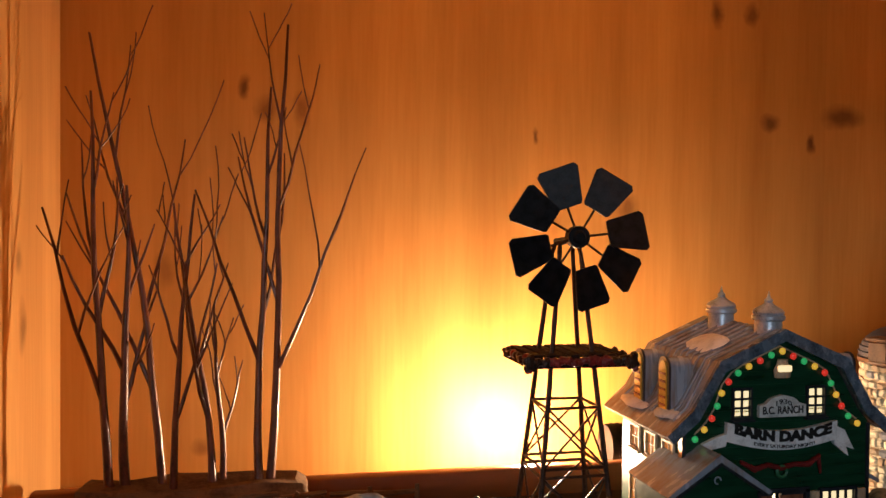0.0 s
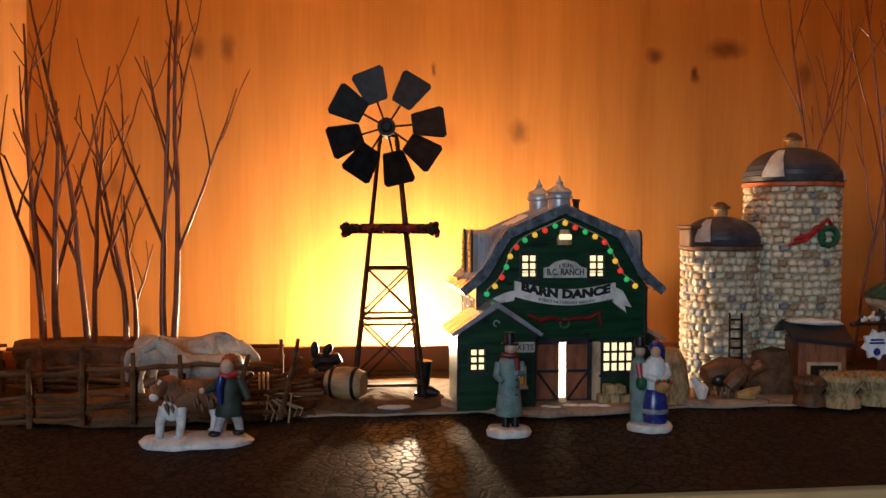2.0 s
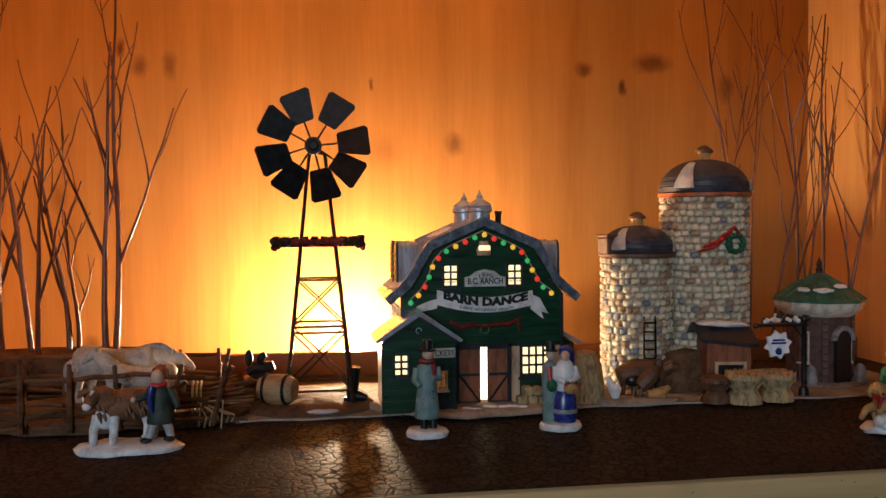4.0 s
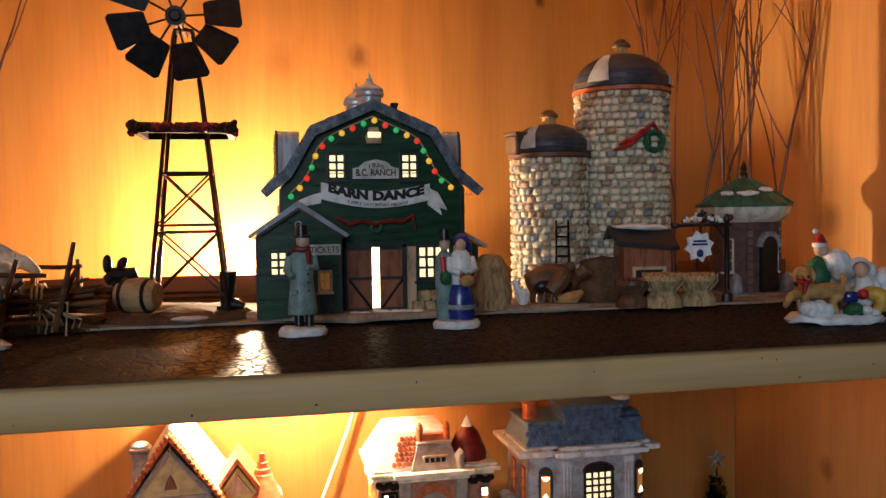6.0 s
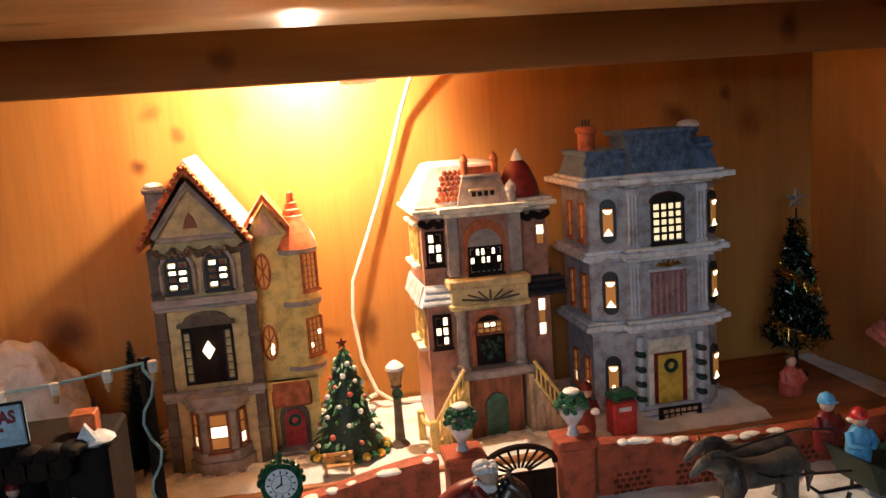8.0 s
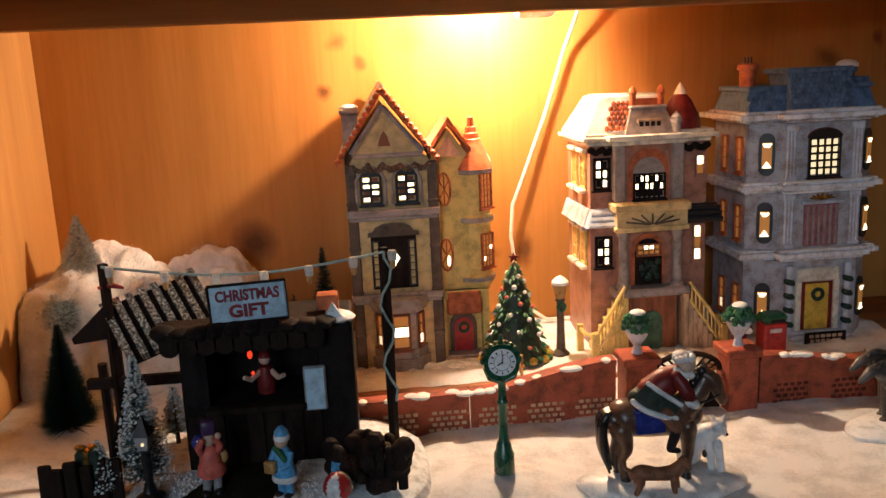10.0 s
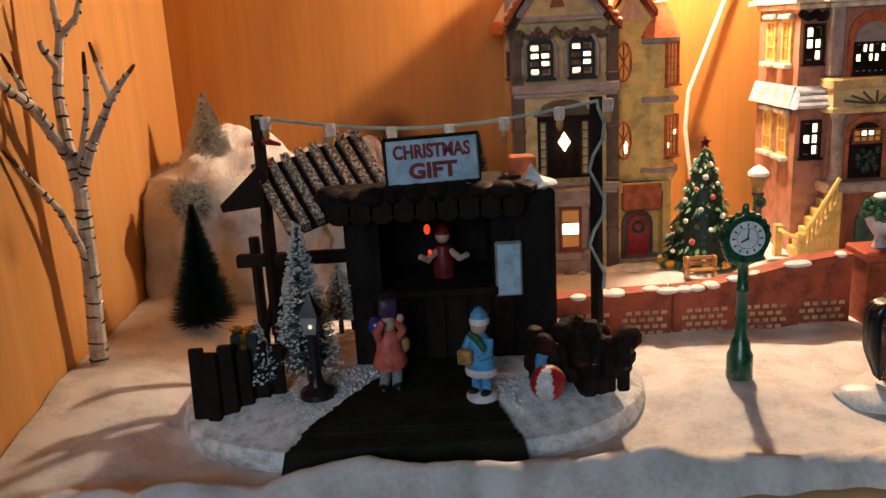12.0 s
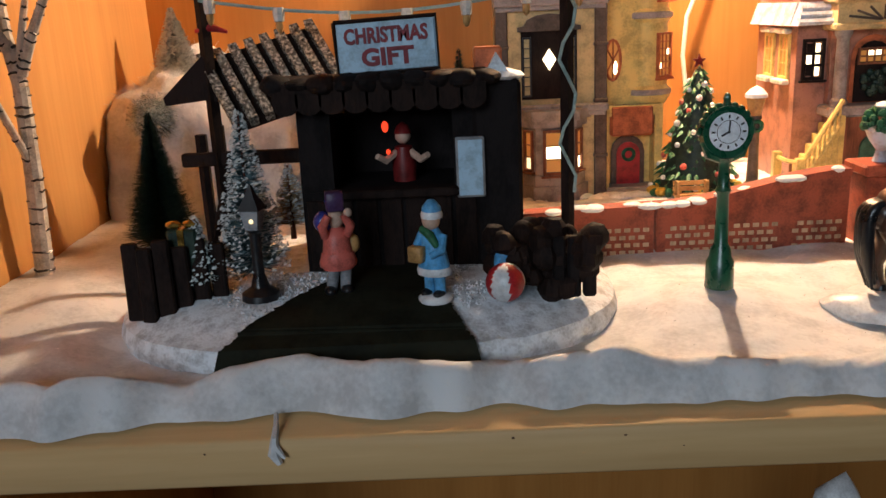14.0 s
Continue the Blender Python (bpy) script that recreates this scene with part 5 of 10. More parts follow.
box(bm, -0.0078, -0.0035, -0.0076, -0.0068, 0.026, 0.0285, 5)
for z in (0.028, 0.033, 0.038):
    ball(bm, (0.0035, -0.0072, z), 0.0007, 3, 6, 4)
one("man_figurine", bm, [M_white, M_teal, M_skin, M_black, M_darkred, M_grey], (0.266, 0.412, TOP + 0.0012), 0, "standing figurine in a long sage coat on a snow base", "figurine", sharp=50)

bm = bmesh.new()
disc(bm, 0.0160)
lump(bm, 0.0008, 120, 4)
lathe(bm, [(0.0082, 0.005), (0.0092, 0.012), (0.0085, 0.022), (0.0058, 0.028)], (0.003, -0.001, 0), 20, 1, 0, 0.85)
lathe(bm, [(0.0093, 0.012), (0.0097, 0.0135), (0.0093, 0.015)], (0.003, -0.001, 0), 20, 2, 0, 0.85)
lathe(bm, [(0.0058, 0.028), (0.0072, 0.036), (0.0078, 0.042), (0.006, 0.048), (0.003, 0.051), (0, 0.0515)], (0.003, -0.001, 0), 18, 3, 0, 0.85)
for s in (-1, 1):
    tube(bm, [(0.003 + s * 0.0072, -0.001, 0.045), (0.003 + s * 0.0082, -0.005, 0.038), (0.003 + s * 0.002, -0.0095, 0.0355)], [0.0025, 0.0026, 0.002], 8, 3)
ball(bm, (0.003, -0.002, 0.0535), (0.0036, 0.0038, 0.0045), 4)
ball(bm, (0.0042, 0.0005, 0.056), (0.0054, 0.0048, 0.0052), 5)
tube(bm, [(0.0075, 0.002, 0.055), (0.0085, 0.003, 0.046)], [0.004, 0.003], 8, 5)
ball(bm, (0.005, -0.0095, 0.031), (0.0055, 0.004, 0.0042), 6)
for k in range(7):
    ball(bm, (0.001 + 0.0016 * k, -0.0105, 0.034 + 0.001 * (k % 2)), 0.0014, 7 if k % 3 else 8, 6, 4)
lathe(bm, [(0.0055, 0.005), (0.006, 0.02), (0.0062, 0.036), (0.0055, 0.046), (0.002, 0.05), (0, 0.0505)], (-0.007, 0.003, 0), 16, 9, 0, 0.9)
ball(bm, (-0.007, 0.001, 0.0545), (0.0036, 0.0036, 0.0046), 4)
lathe(bm, [(0.0056, 0.0568), (0.0056, 0.0576), (0.0036, 0.058), (0.0034, 0.064), (0, 0.0643)], (-0.007, 0.0015, 0), 14, 10)
tube(bm, [(-0.0095, -0.003, 0.046), (-0.009, -0.0055, 0.036)], [0.002, 0.0014], 7, 8)
ball(bm, (-0.008, -0.005, 0.033), (0.004, 0.003, 0.005), 7)
one("couple_figurine", bm, [M_white, M_blue, M_grey, M_white, M_skin, M_blue, M_tan, M_leaf, M_red, M_teal, M_black], (0.365, 0.416, TOP + 0.0012), 0, "figurine of a couple, one in a blue skirt with a basket", "figurine", sharp=50)


def beast(bm, length, height, body, leg, mi, neck_up=0.6, tail=True, head=1.0, legs_in=None, mane=None):
    """A four-legged animal facing +x, feet at z 0."""
    L, H = length, height
    limb(bm, [(-0.5 * L, 0, 0.70 * H), (-0.40 * L, 0, 0.74 * H), (-0.12 * L, 0, 0.70 * H), (0.18 * L, 0, 0.71 * H), (0.36 * L, 0, 0.76 * H), (0.44 * L, 0, 0.78 * H)], [body * 0.45, body * 1.05, body * 0.98, body, body * 1.05, body * 0.6], 14, mi)
    nx, nz = 0.62 * L, (0.78 + neck_up * 0.42) * H
    limb(bm, [(0.30 * L, 0, 0.78 * H), (0.46 * L, 0, (0.80 + neck_up * 0.2) * H), (nx, 0, nz)], [body * 0.82, body * 0.62, body * 0.44], 12, mi)
    limb(bm, [(nx - 0.03 * L, 0, nz + 0.03 * H), (nx + 0.07 * L * head, 0, nz), (nx + 0.20 * L * head, 0, nz - 0.13 * H * head), (nx + 0.235 * L * head, 0, nz - 0.165 * H * head)], [body * 0.34, body * 0.40, body * 0.26, body * 0.18], 10, mi)
    for s in (-1, 1):
        limb(bm, [(nx, s * body * 0.22, nz + 0.05 * H), (nx - 0.01 * L, s * body * 0.34, nz + 0.14 * H)], [body * 0.14, body * 0.04], 6, mi)
        for x, bend in ((-0.36 * L, -0.05), (0.32 * L, 0.03)):
            k = x + s * 0.045 * L
            limb(bm, [(k, s * body * 0.5, 0.66 * H), (k + bend * L, s * body * 0.52, 0.36 * H), (k + bend * 0.3 * L, s * body * 0.5, 0.05 * H), (k + bend * 0.3 * L + 0.02 * L, s * body * 0.5, 0)], [leg * 1.9, leg * 1.05, leg * 0.85, leg * 1.25], 8, legs_in if legs_in is not None else mi)
    if tail:
        limb(bm, [(-0.50 * L, 0, 0.78 * H), (-0.60 * L, 0, 0.66 * H), (-0.62 * L, 0, 0.30 * H)], [body * 0.18, body * 0.24, body * 0.08], 8, mane if mane is not None else mi)
    if mane is not None:
        limb(bm, [(0.34 * L, 0, 0.98 * H), (0.48 * L, 0, (0.97 + neck_up * 0.2) * H), (nx, 0, nz + 0.08 * H)], [body * 0.18, body * 0.24, body * 0.16], 8, mane)


bm = bmesh.new()
lathe(bm, [(0.035, 0), (0.036, 0.0025), (0.032, 0.005), (0.015, 0.0058), (0, 0.006)], (0, 0, 0), 32, 0, 0, 0.5)
lump(bm, 0.0016, 90)
tube(bm, [(0.016, 0.010, 0.027), (0.008, 0.008, 0.030), (-0.004, 0.005, 0.030), (-0.014, 0.001, 0.029), (-0.019, -0.001, 0.029)], [0.006, 0.0102, 0.0108, 0.0100, 0.006], 14, 1)
tube(bm, [(-0.012, 0.0, 0.033), (-0.018, -0.004, 0.038), (-0.021, -0.006, 0.039)], [0.0085, 0.0078, 0.0055], 12, 1)
tube(bm, [(-0.019, -0.007, 0.039), (-0.022, -0.0115, 0.0355), (-0.023, -0.0135, 0.0335)], [0.0052, 0.0040, 0.0030], 10, 1)
ball(bm, (-0.0232, -0.0140, 0.0330), (0.0030, 0.0024, 0.0026), 0)
tube(bm, [(-0.0200, -0.0100, 0.0425), (-0.0220, -0.0135, 0.0365)], [0.0013, 0.0010], 6, 0)
for q in (-1, 1):
    tube(bm, [(-0.020 + q * 0.004, -0.005, 0.042), (-0.020 + q * 0.0088, -0.006, 0.0405), (-0.020 + q * 0.0105, -0.0065, 0.0375)], [0.0022, 0.0024, 0.0008], 7, 1)
ball(bm, (-0.0145, -0.003, 0.023), (0.0068, 0.0056, 0.0078), 0)
for pts in ([(-0.0185, -0.003, 0.024), (-0.0215, -0.005, 0.015), (-0.0215, -0.006, 0.0055)], [(-0.0090, -0.003, 0.024), (-0.0085, -0.005, 0.014), (-0.0095, -0.0065, 0.0055)], [(0.008, 0.012, 0.025), (0.010, 0.012, 0.014), (0.009, 0.012, 0.0055)], [(0.014, 0.008, 0.025), (0.0155, 0.007, 0.014), (0.0145, 0.007, 0.0055)]):
    tube(bm, pts + [(pts[-1][0] - 0.001, pts[-1][1] - 0.001, 0.0045)], [0.0042, 0.0029, 0.0026, 0.0034], 9, 0)
fur = random.Random(8)
for k in range(60):
    f, a = fur.random(), fur.uniform(-0.5, 3.6)
    c = Vector((0.012 - 0.030 * f, 0.008 - 0.008 * f, 0.030)) + Vector((0, -math.cos(a) * 0.0098, math.sin(a) * 0.0098))
    tube(bm, [c, c + Vector((0.0012, -0.0006, -0.0026)), c + Vector((0.0016, -0.0008, -0.0050))], [0.0014, 0.0012, 0.0003], 5, 1)
# the boy strides beside it
tube(bm, [(0.0165, 0, 0.020), (0.0145, -0.001, 0.013), (0.0125, -0.002, 0.0065)], [0.0034, 0.0031, 0.0026], 9, 2)
tube(bm, [(0.0235, 0, 0.020), (0.0262, 0.0, 0.013), (0.0270, 0.001, 0.0065)], [0.0034, 0.0031, 0.0026], 9, 2)
for x, y in ((0.0115, -0.004), (0.0262, -0.001)):
    ball(bm, (x, y, 0.0068), (0.0040, 0.0030, 0.0019), 3)
lathe(bm, [(0.0088, 0.0175), (0.0092, 0.0190), (0.0074, 0.028), (0.0070, 0.036), (0.0058, 0.0415), (0.0028, 0.0445), (0, 0.045)], (0.0205, 0, 0), 18, 4, 0, 0.75)
tube(bm, [(0.0265, 0.000, 0.041), (0.0300, -0.001, 0.034), (0.0325, -0.003, 0.028)], [0.0027, 0.0028, 0.0022], 8, 4)
tube(bm, [(0.0148, -0.001, 0.041), (0.0105, -0.004, 0.036), (0.0060, -0.006, 0.035)], [0.0026, 0.0026, 0.0020], 8, 4)
ball(bm, (0.0045, -0.0066, 0.0350), 0.0020, 6, 8, 6)
tube(bm, [(0.0165, -0.0052, 0.0435), (0.0150, -0.0066, 0.036), (0.0158, -0.0066, 0.026)], [0.0026, 0.0024, 0.0012], 8, 5)
tube(bm, [(0.0150, -0.003, 0.0440), (0.0200, -0.0058, 0.0435), (0.0250, -0.002, 0.0445)], 0.0018, 7, 8)
ball(bm, (0.0195, -0.002, 0.0490), (0.0044, 0.0044, 0.0052), 6)
ball(bm, (0.0210, 0.001, 0.0515), (0.0052, 0.0048, 0.0046), 7)
for k in range(14):
    a = k * 0.45 - 0.6
    ball(bm, (0.0210 + 0.0046 * math.cos(a), 0.001 - 0.002 * math.sin(k), 0.0515 + 0.0042 * math.sin(a)), 0.0015, 7, 6, 4)
one("boy_and_calf_figurine", bm, [M_white, M_calf, M_bluegrey, M_black, M_jacket, M_blue, M_skin, M_ginger, M_red], (0.0635, 0.410, TOP + 0.0012), 0, "figurine of a boy leading a brown and white calf", "figurine", sharp=60)

bm = bmesh.new()
lathe(bm, [(0.0305, 0), (0.0318, 0.003), (0.0290, 0.0062), (0.015, 0.0070), (0, 0.0072)], (0.004, 0, 0), 32, 0, 0, 0.5)
lump(bm, 0.0026, 90, 2)
rd = random.Random(9)
for k in range(16):
    ball(bm, (rd.uniform(-0.018, -0.002), rd.uniform(-0.010, 0.004), 0.007 + rd.uniform(0, 0.006)), rd.uniform(0.0030, 0.0052), 0, 8, 6)
for v in bm.verts:
    v.co.z = max(0.0, v.co.z)
# tan dog with one paw lifted
limb(bm, [(0.006, -0.002, 0.0205), (0.001, -0.003, 0.0210), (-0.010, -0.005, 0.0205), (-0.017, -0.006, 0.0215)], [0.0040, 0.0052, 0.0048, 0.0052], 14, 1)
limb(bm, [(-0.0165, -0.0065, 0.0235), (-0.0190, -0.0085, 0.0300)], [0.0050, 0.0042], 12, 1)
ball(bm, (-0.0195, -0.0095, 0.0330), (0.0052, 0.0050, 0.0050), 1, 14, 10)
limb(bm, [(-0.0195, -0.0130, 0.0320), (-0.0198, -0.0162, 0.0305)], [0.0030, 0.0020], 10, 1)
ball(bm, (-0.0198, -0.0180, 0.0310), 0.0011, 9, 8, 6)
for q in (-1, 1):
    limb(bm, [(-0.0195 + q * 0.0044, -0.0090, 0.0350), (-0.0195 + q * 0.0062, -0.0095, 0.0310), (-0.0195 + q * 0.0058, -0.0100, 0.0280)], [0.0014, 0.0018, 0.0010], 8, 1)
limb(bm, [(-0.0175, -0.0075, 0.0190), (-0.0185, -0.0080, 0.0130), (-0.0190, -0.0085, 0.0075)], [0.0034, 0.0024, 0.0022], 9, 1)
limb(bm, [(-0.0190, -0.0050, 0.0195), (-0.0255, -0.0070, 0.0190), (-0.0290, -0.0085, 0.0150), (-0.0305, -0.0090, 0.0125)], [0.0032, 0.0026, 0.0022, 0.0019], 9, 1)
for q in (-1, 1):
    limb(bm, [(0.0030, -0.003 + q * 0.003, 0.0180), (0.0010 + q * 0.001, -0.004 + q * 0.003, 0.0130), (0.0030 + q * 0.001, -0.004 + q * 0.003, 0.0085)], [0.0042, 0.0026, 0.0021], 9, 1)
limb(bm, [(0.0070, -0.002, 0.0225), (0.0098, -0.001, 0.0270), (0.0088, 0.0, 0.0310)], [0.0020, 0.0022, 0.0010], 8, 1)
limb(bm, [(-0.0225, -0.0090, 0.0280), (-0.0190, -0.0130, 0.0268), (-0.0150, -0.0090, 0.0280)], 0.0020, 8, 2)
limb(bm, [(-0.0195, -0.0130, 0.0268), (-0.0205, -0.0135, 0.0205)], [0.0022, 0.0012], 8, 2)
# child sitting with parcels
limb(bm, [(0.0230, 0.001, 0.0150), (0.0240, 0.002, 0.0230), (0.0215, 0.002, 0.0290)], [0.0068, 0.0062, 0.0040], 14, 0)
limb(bm, [(0.0235, -0.004, 0.0190), (0.0300, -0.007, 0.0175), (0.0285, -0.009, 0.0110), (0.0250, -0.010, 0.0085)], [0.0048, 0.0046, 0.0038, 0.0028], 12, 5)
ball(bm, (0.0205, 0.000, 0.0330), (0.0044, 0.0044, 0.0050), 6, 14, 10)
ball(bm, (0.0220, 0.003, 0.0345), (0.0050, 0.0048, 0.0046), 8, 12, 8)
box(bm, 0.0085, 0.0170, -0.006, 0.003, 0.0135, 0.0200, 3, 0.001)
ball(bm, (0.0195, -0.006, 0.0185), (0.0040, 0.0034, 0.0036), 2, 10, 8)
limb(bm, [(0.0100, -0.007, 0.0080), (0.0130, -0.009, 0.0100), (0.0165, -0.009, 0.0080)], [0.0036, 0.0042, 0.0030], 10, 4)
ball(bm, (0.0195, -0.0105, 0.0090), (0.0036, 0.0030, 0.0032), 0, 10, 8)
ball(bm, (0.0245, -0.0120, 0.0075), (0.0028, 0.0032, 0.0024), 0, 10, 8)
one("dog_and_children_figurine", bm, [M_white, M_tan, M_red, M_blue, M_leaf, M_yellow, M_skin, M_cream, M_grey, M_black], (0.598, 0.360, TOP + 0.0012), -14, "figurine of a tan dog and children in the snow", "figurine", sharp=60)

bm = bmesh.new()
r6 = random.Random(4)
for k in range(34):
    x = r6.uniform(-0.010, 0.040)
    ball(bm, (x, r6.uniform(-.012, .012), 0.008 + r6.uniform(0, .026) * (1 - x / 0.075)), r6.uniform(.006, .0105), 0, 9, 6)
lathe(bm, [(0.014, 0), (0.014, 0.008), (0.009, 0.016)], (-0.020, 0, 0), 14, 1)
lathe(bm, [(0.0075, 0.016), (0.0085, 0.026), (0.0068, 0.036), (0, 0.041)], (-0.020, 0, 0), 16, 2)
tube(bm, [(-0.014, -0.003, 0.034), (-0.006, -0.006, 0.030), (0.002, -0.008, 0.033)], [0.003, 0.003, 0.002], 8, 2)
ball(bm, (-0.019, -0.002, 0.045), (0.0046, 0.0046, 0.0052), 3)
lathe(bm, [(0.0050, 0.0475), (0.0046, 0.050), (0.002, 0.0555), (0, 0.0565)], (-0.019, -0.001, 0), 12, 4)
lathe(bm, [(0.0052, 0.0465), (0.0054, 0.0485), (0.005, 0.0495)], (-0.019, -0.001, 0), 12, 0)
ball(bm, (-0.022, 0, 0.0575), 0.002, 0, 8, 6)
one("elf_figurine", bm, [M_frost, M_grey, M_leaf, M_skin, M_red], (0.645, 0.405, TOP + 0.0012), -8, "figurine of a green-coated elf shaping a heap of snow", "figurine", sharp=60)


# ---- corral with horses ----
bm = bmesh.new()
lathe(bm, [(0.115, 0), (0.116, 0.005), (0.108, 0.009), (0.06, 0.011), (0, 0.0115)], (0, 0, 0), 40, 0, 0, 0.42)
lump(bm, 0.005, 45, 3)
for v in bm.verts:
    v.co.z = max(0, v.co.z)
one("corral_ground", bm, M_earth, (0.020, 0.505, TOP + 0.0012), 0, "rough brown earth base of the corral", "base")


def horse(place, turn, size, neck, label):
    bm = bmesh.new()
    beast(bm, 0.062 * size, 0.046 * size, 0.0118 * size, 0.0031 * size, 0, neck, True, 0.9, None, 1)
    one("horse_figurine", bm, [M_dapple, M_grey], place, turn, label, "figurine", "white horses", sharp=60)


horse((0.036, 0.512, TOP + 0.008), -4, 1.08, 0.0, "white horse figurine standing in the twig corral")
horse((0.058, 0.478, TOP + 0.010), 172, 0.84, 0.95, "white foal figurine standing by the fence")


def twig_fence(name, x0, x1, y0, y1, label, seed, posts=6, rails=5):
    t = thing(name, (0, 0, TOP + 0.004), 0, label, "fence", "twig fences")
    r = random.Random(seed)
    for k in range(posts):
        f = k / (posts - 1)
        x, y = x0 + (x1 - x0) * f, y0 + (y1 - y0) * f
        top = (0.052 if y0 < 0.5 else 0.036) + r.uniform(-.006, .006)
        lean = r.choice((0, 0, 0.014)) + r.uniform(-.002, .002)
        for side in (0, 1):
            bm = bmesh.new()
            tube(bm, [(x, y - 0.0025 + side * 0.005, 0), (x + lean * 0.5, y - 0.003 + side * 0.006, 0.026), (x + lean + side * 0.002, y - 0.0025 + side * 0.005, top - side * 0.014)], [0.0021, 0.0020, 0.0016], 6)
            part("post", bm, M_stick, t)
    for k in range(rails * (posts - 1)):
        f = (k // rails) / (posts - 1)
        g = f + 1 / (posts - 1)
        z = (0.004, 0.0095, 0.0145, 0.0195, 0.037)[k % rails]
        bm = bmesh.new()
        p = lambda q, dz: (x0 + (x1 - x0) * q + r.uniform(-.006, .006), y0 + (y1 - y0) * q + r.uniform(-.002, .002), z + dz)
        a, b = p(f, r.uniform(-.002, .002)), p(g, r.uniform(-.002, .002))
        mid = tuple((u + v) / 2 + r.uniform(-.0015, .0015) for u, v in zip(a, b))
        tube(bm, [a, mid, b], [0.0017, 0.002, 0.0015], 6)
        part("rail", bm, M_stick, t)
    return t


twig_fence("twig_fence", -0.150, 0.112, 0.446, 0.462, "low rustic fence of dark twigs in front of the horses", 1, 9, 5)
twig_fence("twig_fence", -0.150, 0.105, 0.575, 0.572, "low rustic fence of dark twigs behind the horses", 2, 9, 5)
bundle = thing("stick_bundle", (0.108, 0.478, TOP + 0.018), 6, "bundle of cut sticks tied with straw rope", "sticks")
r7 = random.Random(12)
for k in range(26):
    a, rr = r7.uniform(0, math.tau), 0.013 * math.sqrt(r7.random())
    bm = bmesh.new()
    y, z = rr * math.cos(a), rr * math.sin(a)
    tube(bm, [(-0.046 + r7.uniform(-.008, .006), y * 1.2, z * 1.2), (0, y, z), (0.024 + r7.uniform(-.006, .009), y * 1.5, z * 1.6)], [0.0013, 0.0016, 0.0012], 6)
    part("stick", bm, M_stick, bundle)
bm = bmesh.new()
for x in (-0.012, -0.009, -0.006):
    tube(bm, [(x, 0.0155 * math.cos(k * math.tau / 14), 0.0155 * math.sin(k * math.tau / 14)) for k in range(15)], 0.0009, 5)
for k in range(7):
    tube(bm, [(-0.009, -0.0155, 0.004), (-0.006 + 0.004 * k, -0.020, -0.006 + r7.uniform(-.006, .012)), (-0.008 + 0.004 * k, -0.017, -0.018 + r7.uniform(-.002, .006))], 0.0007, 5)
part("rope", bm, M_straw, bundle, "pale straw rope")


# ---- bare twigs ----
def branch(bm, p, d, length, r, rng_, depth, lean):
    pts, rad = [Vector(p)], [r]
    n = 5
    d = Vector(d).normalized()
    for k in range(n):
        d = (d + Vector((rng_.uniform(-.13, .13), rng_.uniform(-.10, .10), 0.05 * lean))).normalized()
        pts.append(pts[-1] + d * length / n)
        rad.append(max(0.0005, r * (1 - 0.62 * (k + 1) / n)))
    tube(bm, pts, rad, 6)
    if depth:
        for k in range(rng_.randint(1, 2)):
            f = rng_.uniform(0.3, 0.95)
            i = min(n - 1, int(f * n))
            q = pts[i].lerp(pts[i + 1], f * n - i)
            s = rng_.choice((-1, 1))
            nd = (d + Vector((s * rng_.uniform(0.25, 0.6), rng_.uniform(-.3, .3), rng_.uniform(0.0, 0.35)))).normalized()
            branch(bm, q, nd, length * rng_.uniform(0.32, 0.6), rad[i] * 0.66, rng_, depth - 1, 1.2)


def twig(x, y, z, h, tilt, r, seed, label, group, frost=False):
    rg = random.Random(seed)
    t = thing("bare_twig", (x, y, z), 0, label, "twig", group)
    bm = bmesh.new()
    pts = [Vector((0, 0, 0))]
    d = Vector((tilt, rg.uniform(-.05, .05), 1)).normalized()
    n = 9
    for k in range(n):
        d = (d + Vector((rg.uniform(-.07, .07), rg.uniform(-.05, .05), 0.05))).normalized()
        pts.append(pts[-1] + d * h / n)
    rad = [r * (1 - 0.72 * k / n) for k in range(n + 1)]
    tube(bm, pts, rad, 7)
    part("stem", bm, M_bark, t, "", 60)
    for k in range(4):
        bm = bmesh.new()
        f = 0.26 + 0.17 * k + rg.uniform(-.05, .05)
        i = min(n - 1, int(f * n))
        q = pts[i].lerp(pts[i + 1], f * n - i)
        s = 1 if (k + seed) % 2 else -1
        branch(bm, q, (s * rg.uniform(0.18, 0.42), rg.uniform(-.25, .25), 1), h * rg.uniform(0.42, 0.62) * (1.2 - f), rad[i] * 0.66, rg, 1, 1.4)
        part("branch", bm, M_bark, t, "", 60)
    return t


for k, (x, h, tilt, r) in enumerate(((-0.100, 0.272, -0.10, 0.0034), (-0.090, 0.21, -0.02, 0.0038), (-0.066, 0.318, -0.02, 0.0032), (-0.058, 0.205, 0.01, 0.0028), (-0.032, 0.20, -0.04, 0.0030), (-0.025, 0.13, 0.02, 0.0026), (0.000, 0.282, -0.02, 0.0033), (0.008, 0.322, 0.08, 0.0034))):
    twig(x, 0.62 + 0.004 * (k % 3), 1.336, h * 1.0, tilt, r, 40 + k, "bare brown forked twig standing in the foam block", "bare twigs behind the corral")
bm = bmesh.new()
box(bm, -0.122, 0.034, 0.600, 0.652, TOP + 0.0012, 1.338, 0, 0.006)
bmesh.ops.subdivide_edges(bm, edges=bm.edges[:], cuts=4, use_grid_fill=True)
lump(bm, 0.006, 60, 5)
for v in bm.verts:
    v.co.z = max(v.co.z, TOP + 0.0012)
tagged(part("foam_block", bm, M_earth), "rough brown foam block that holds the twigs", "foam block")
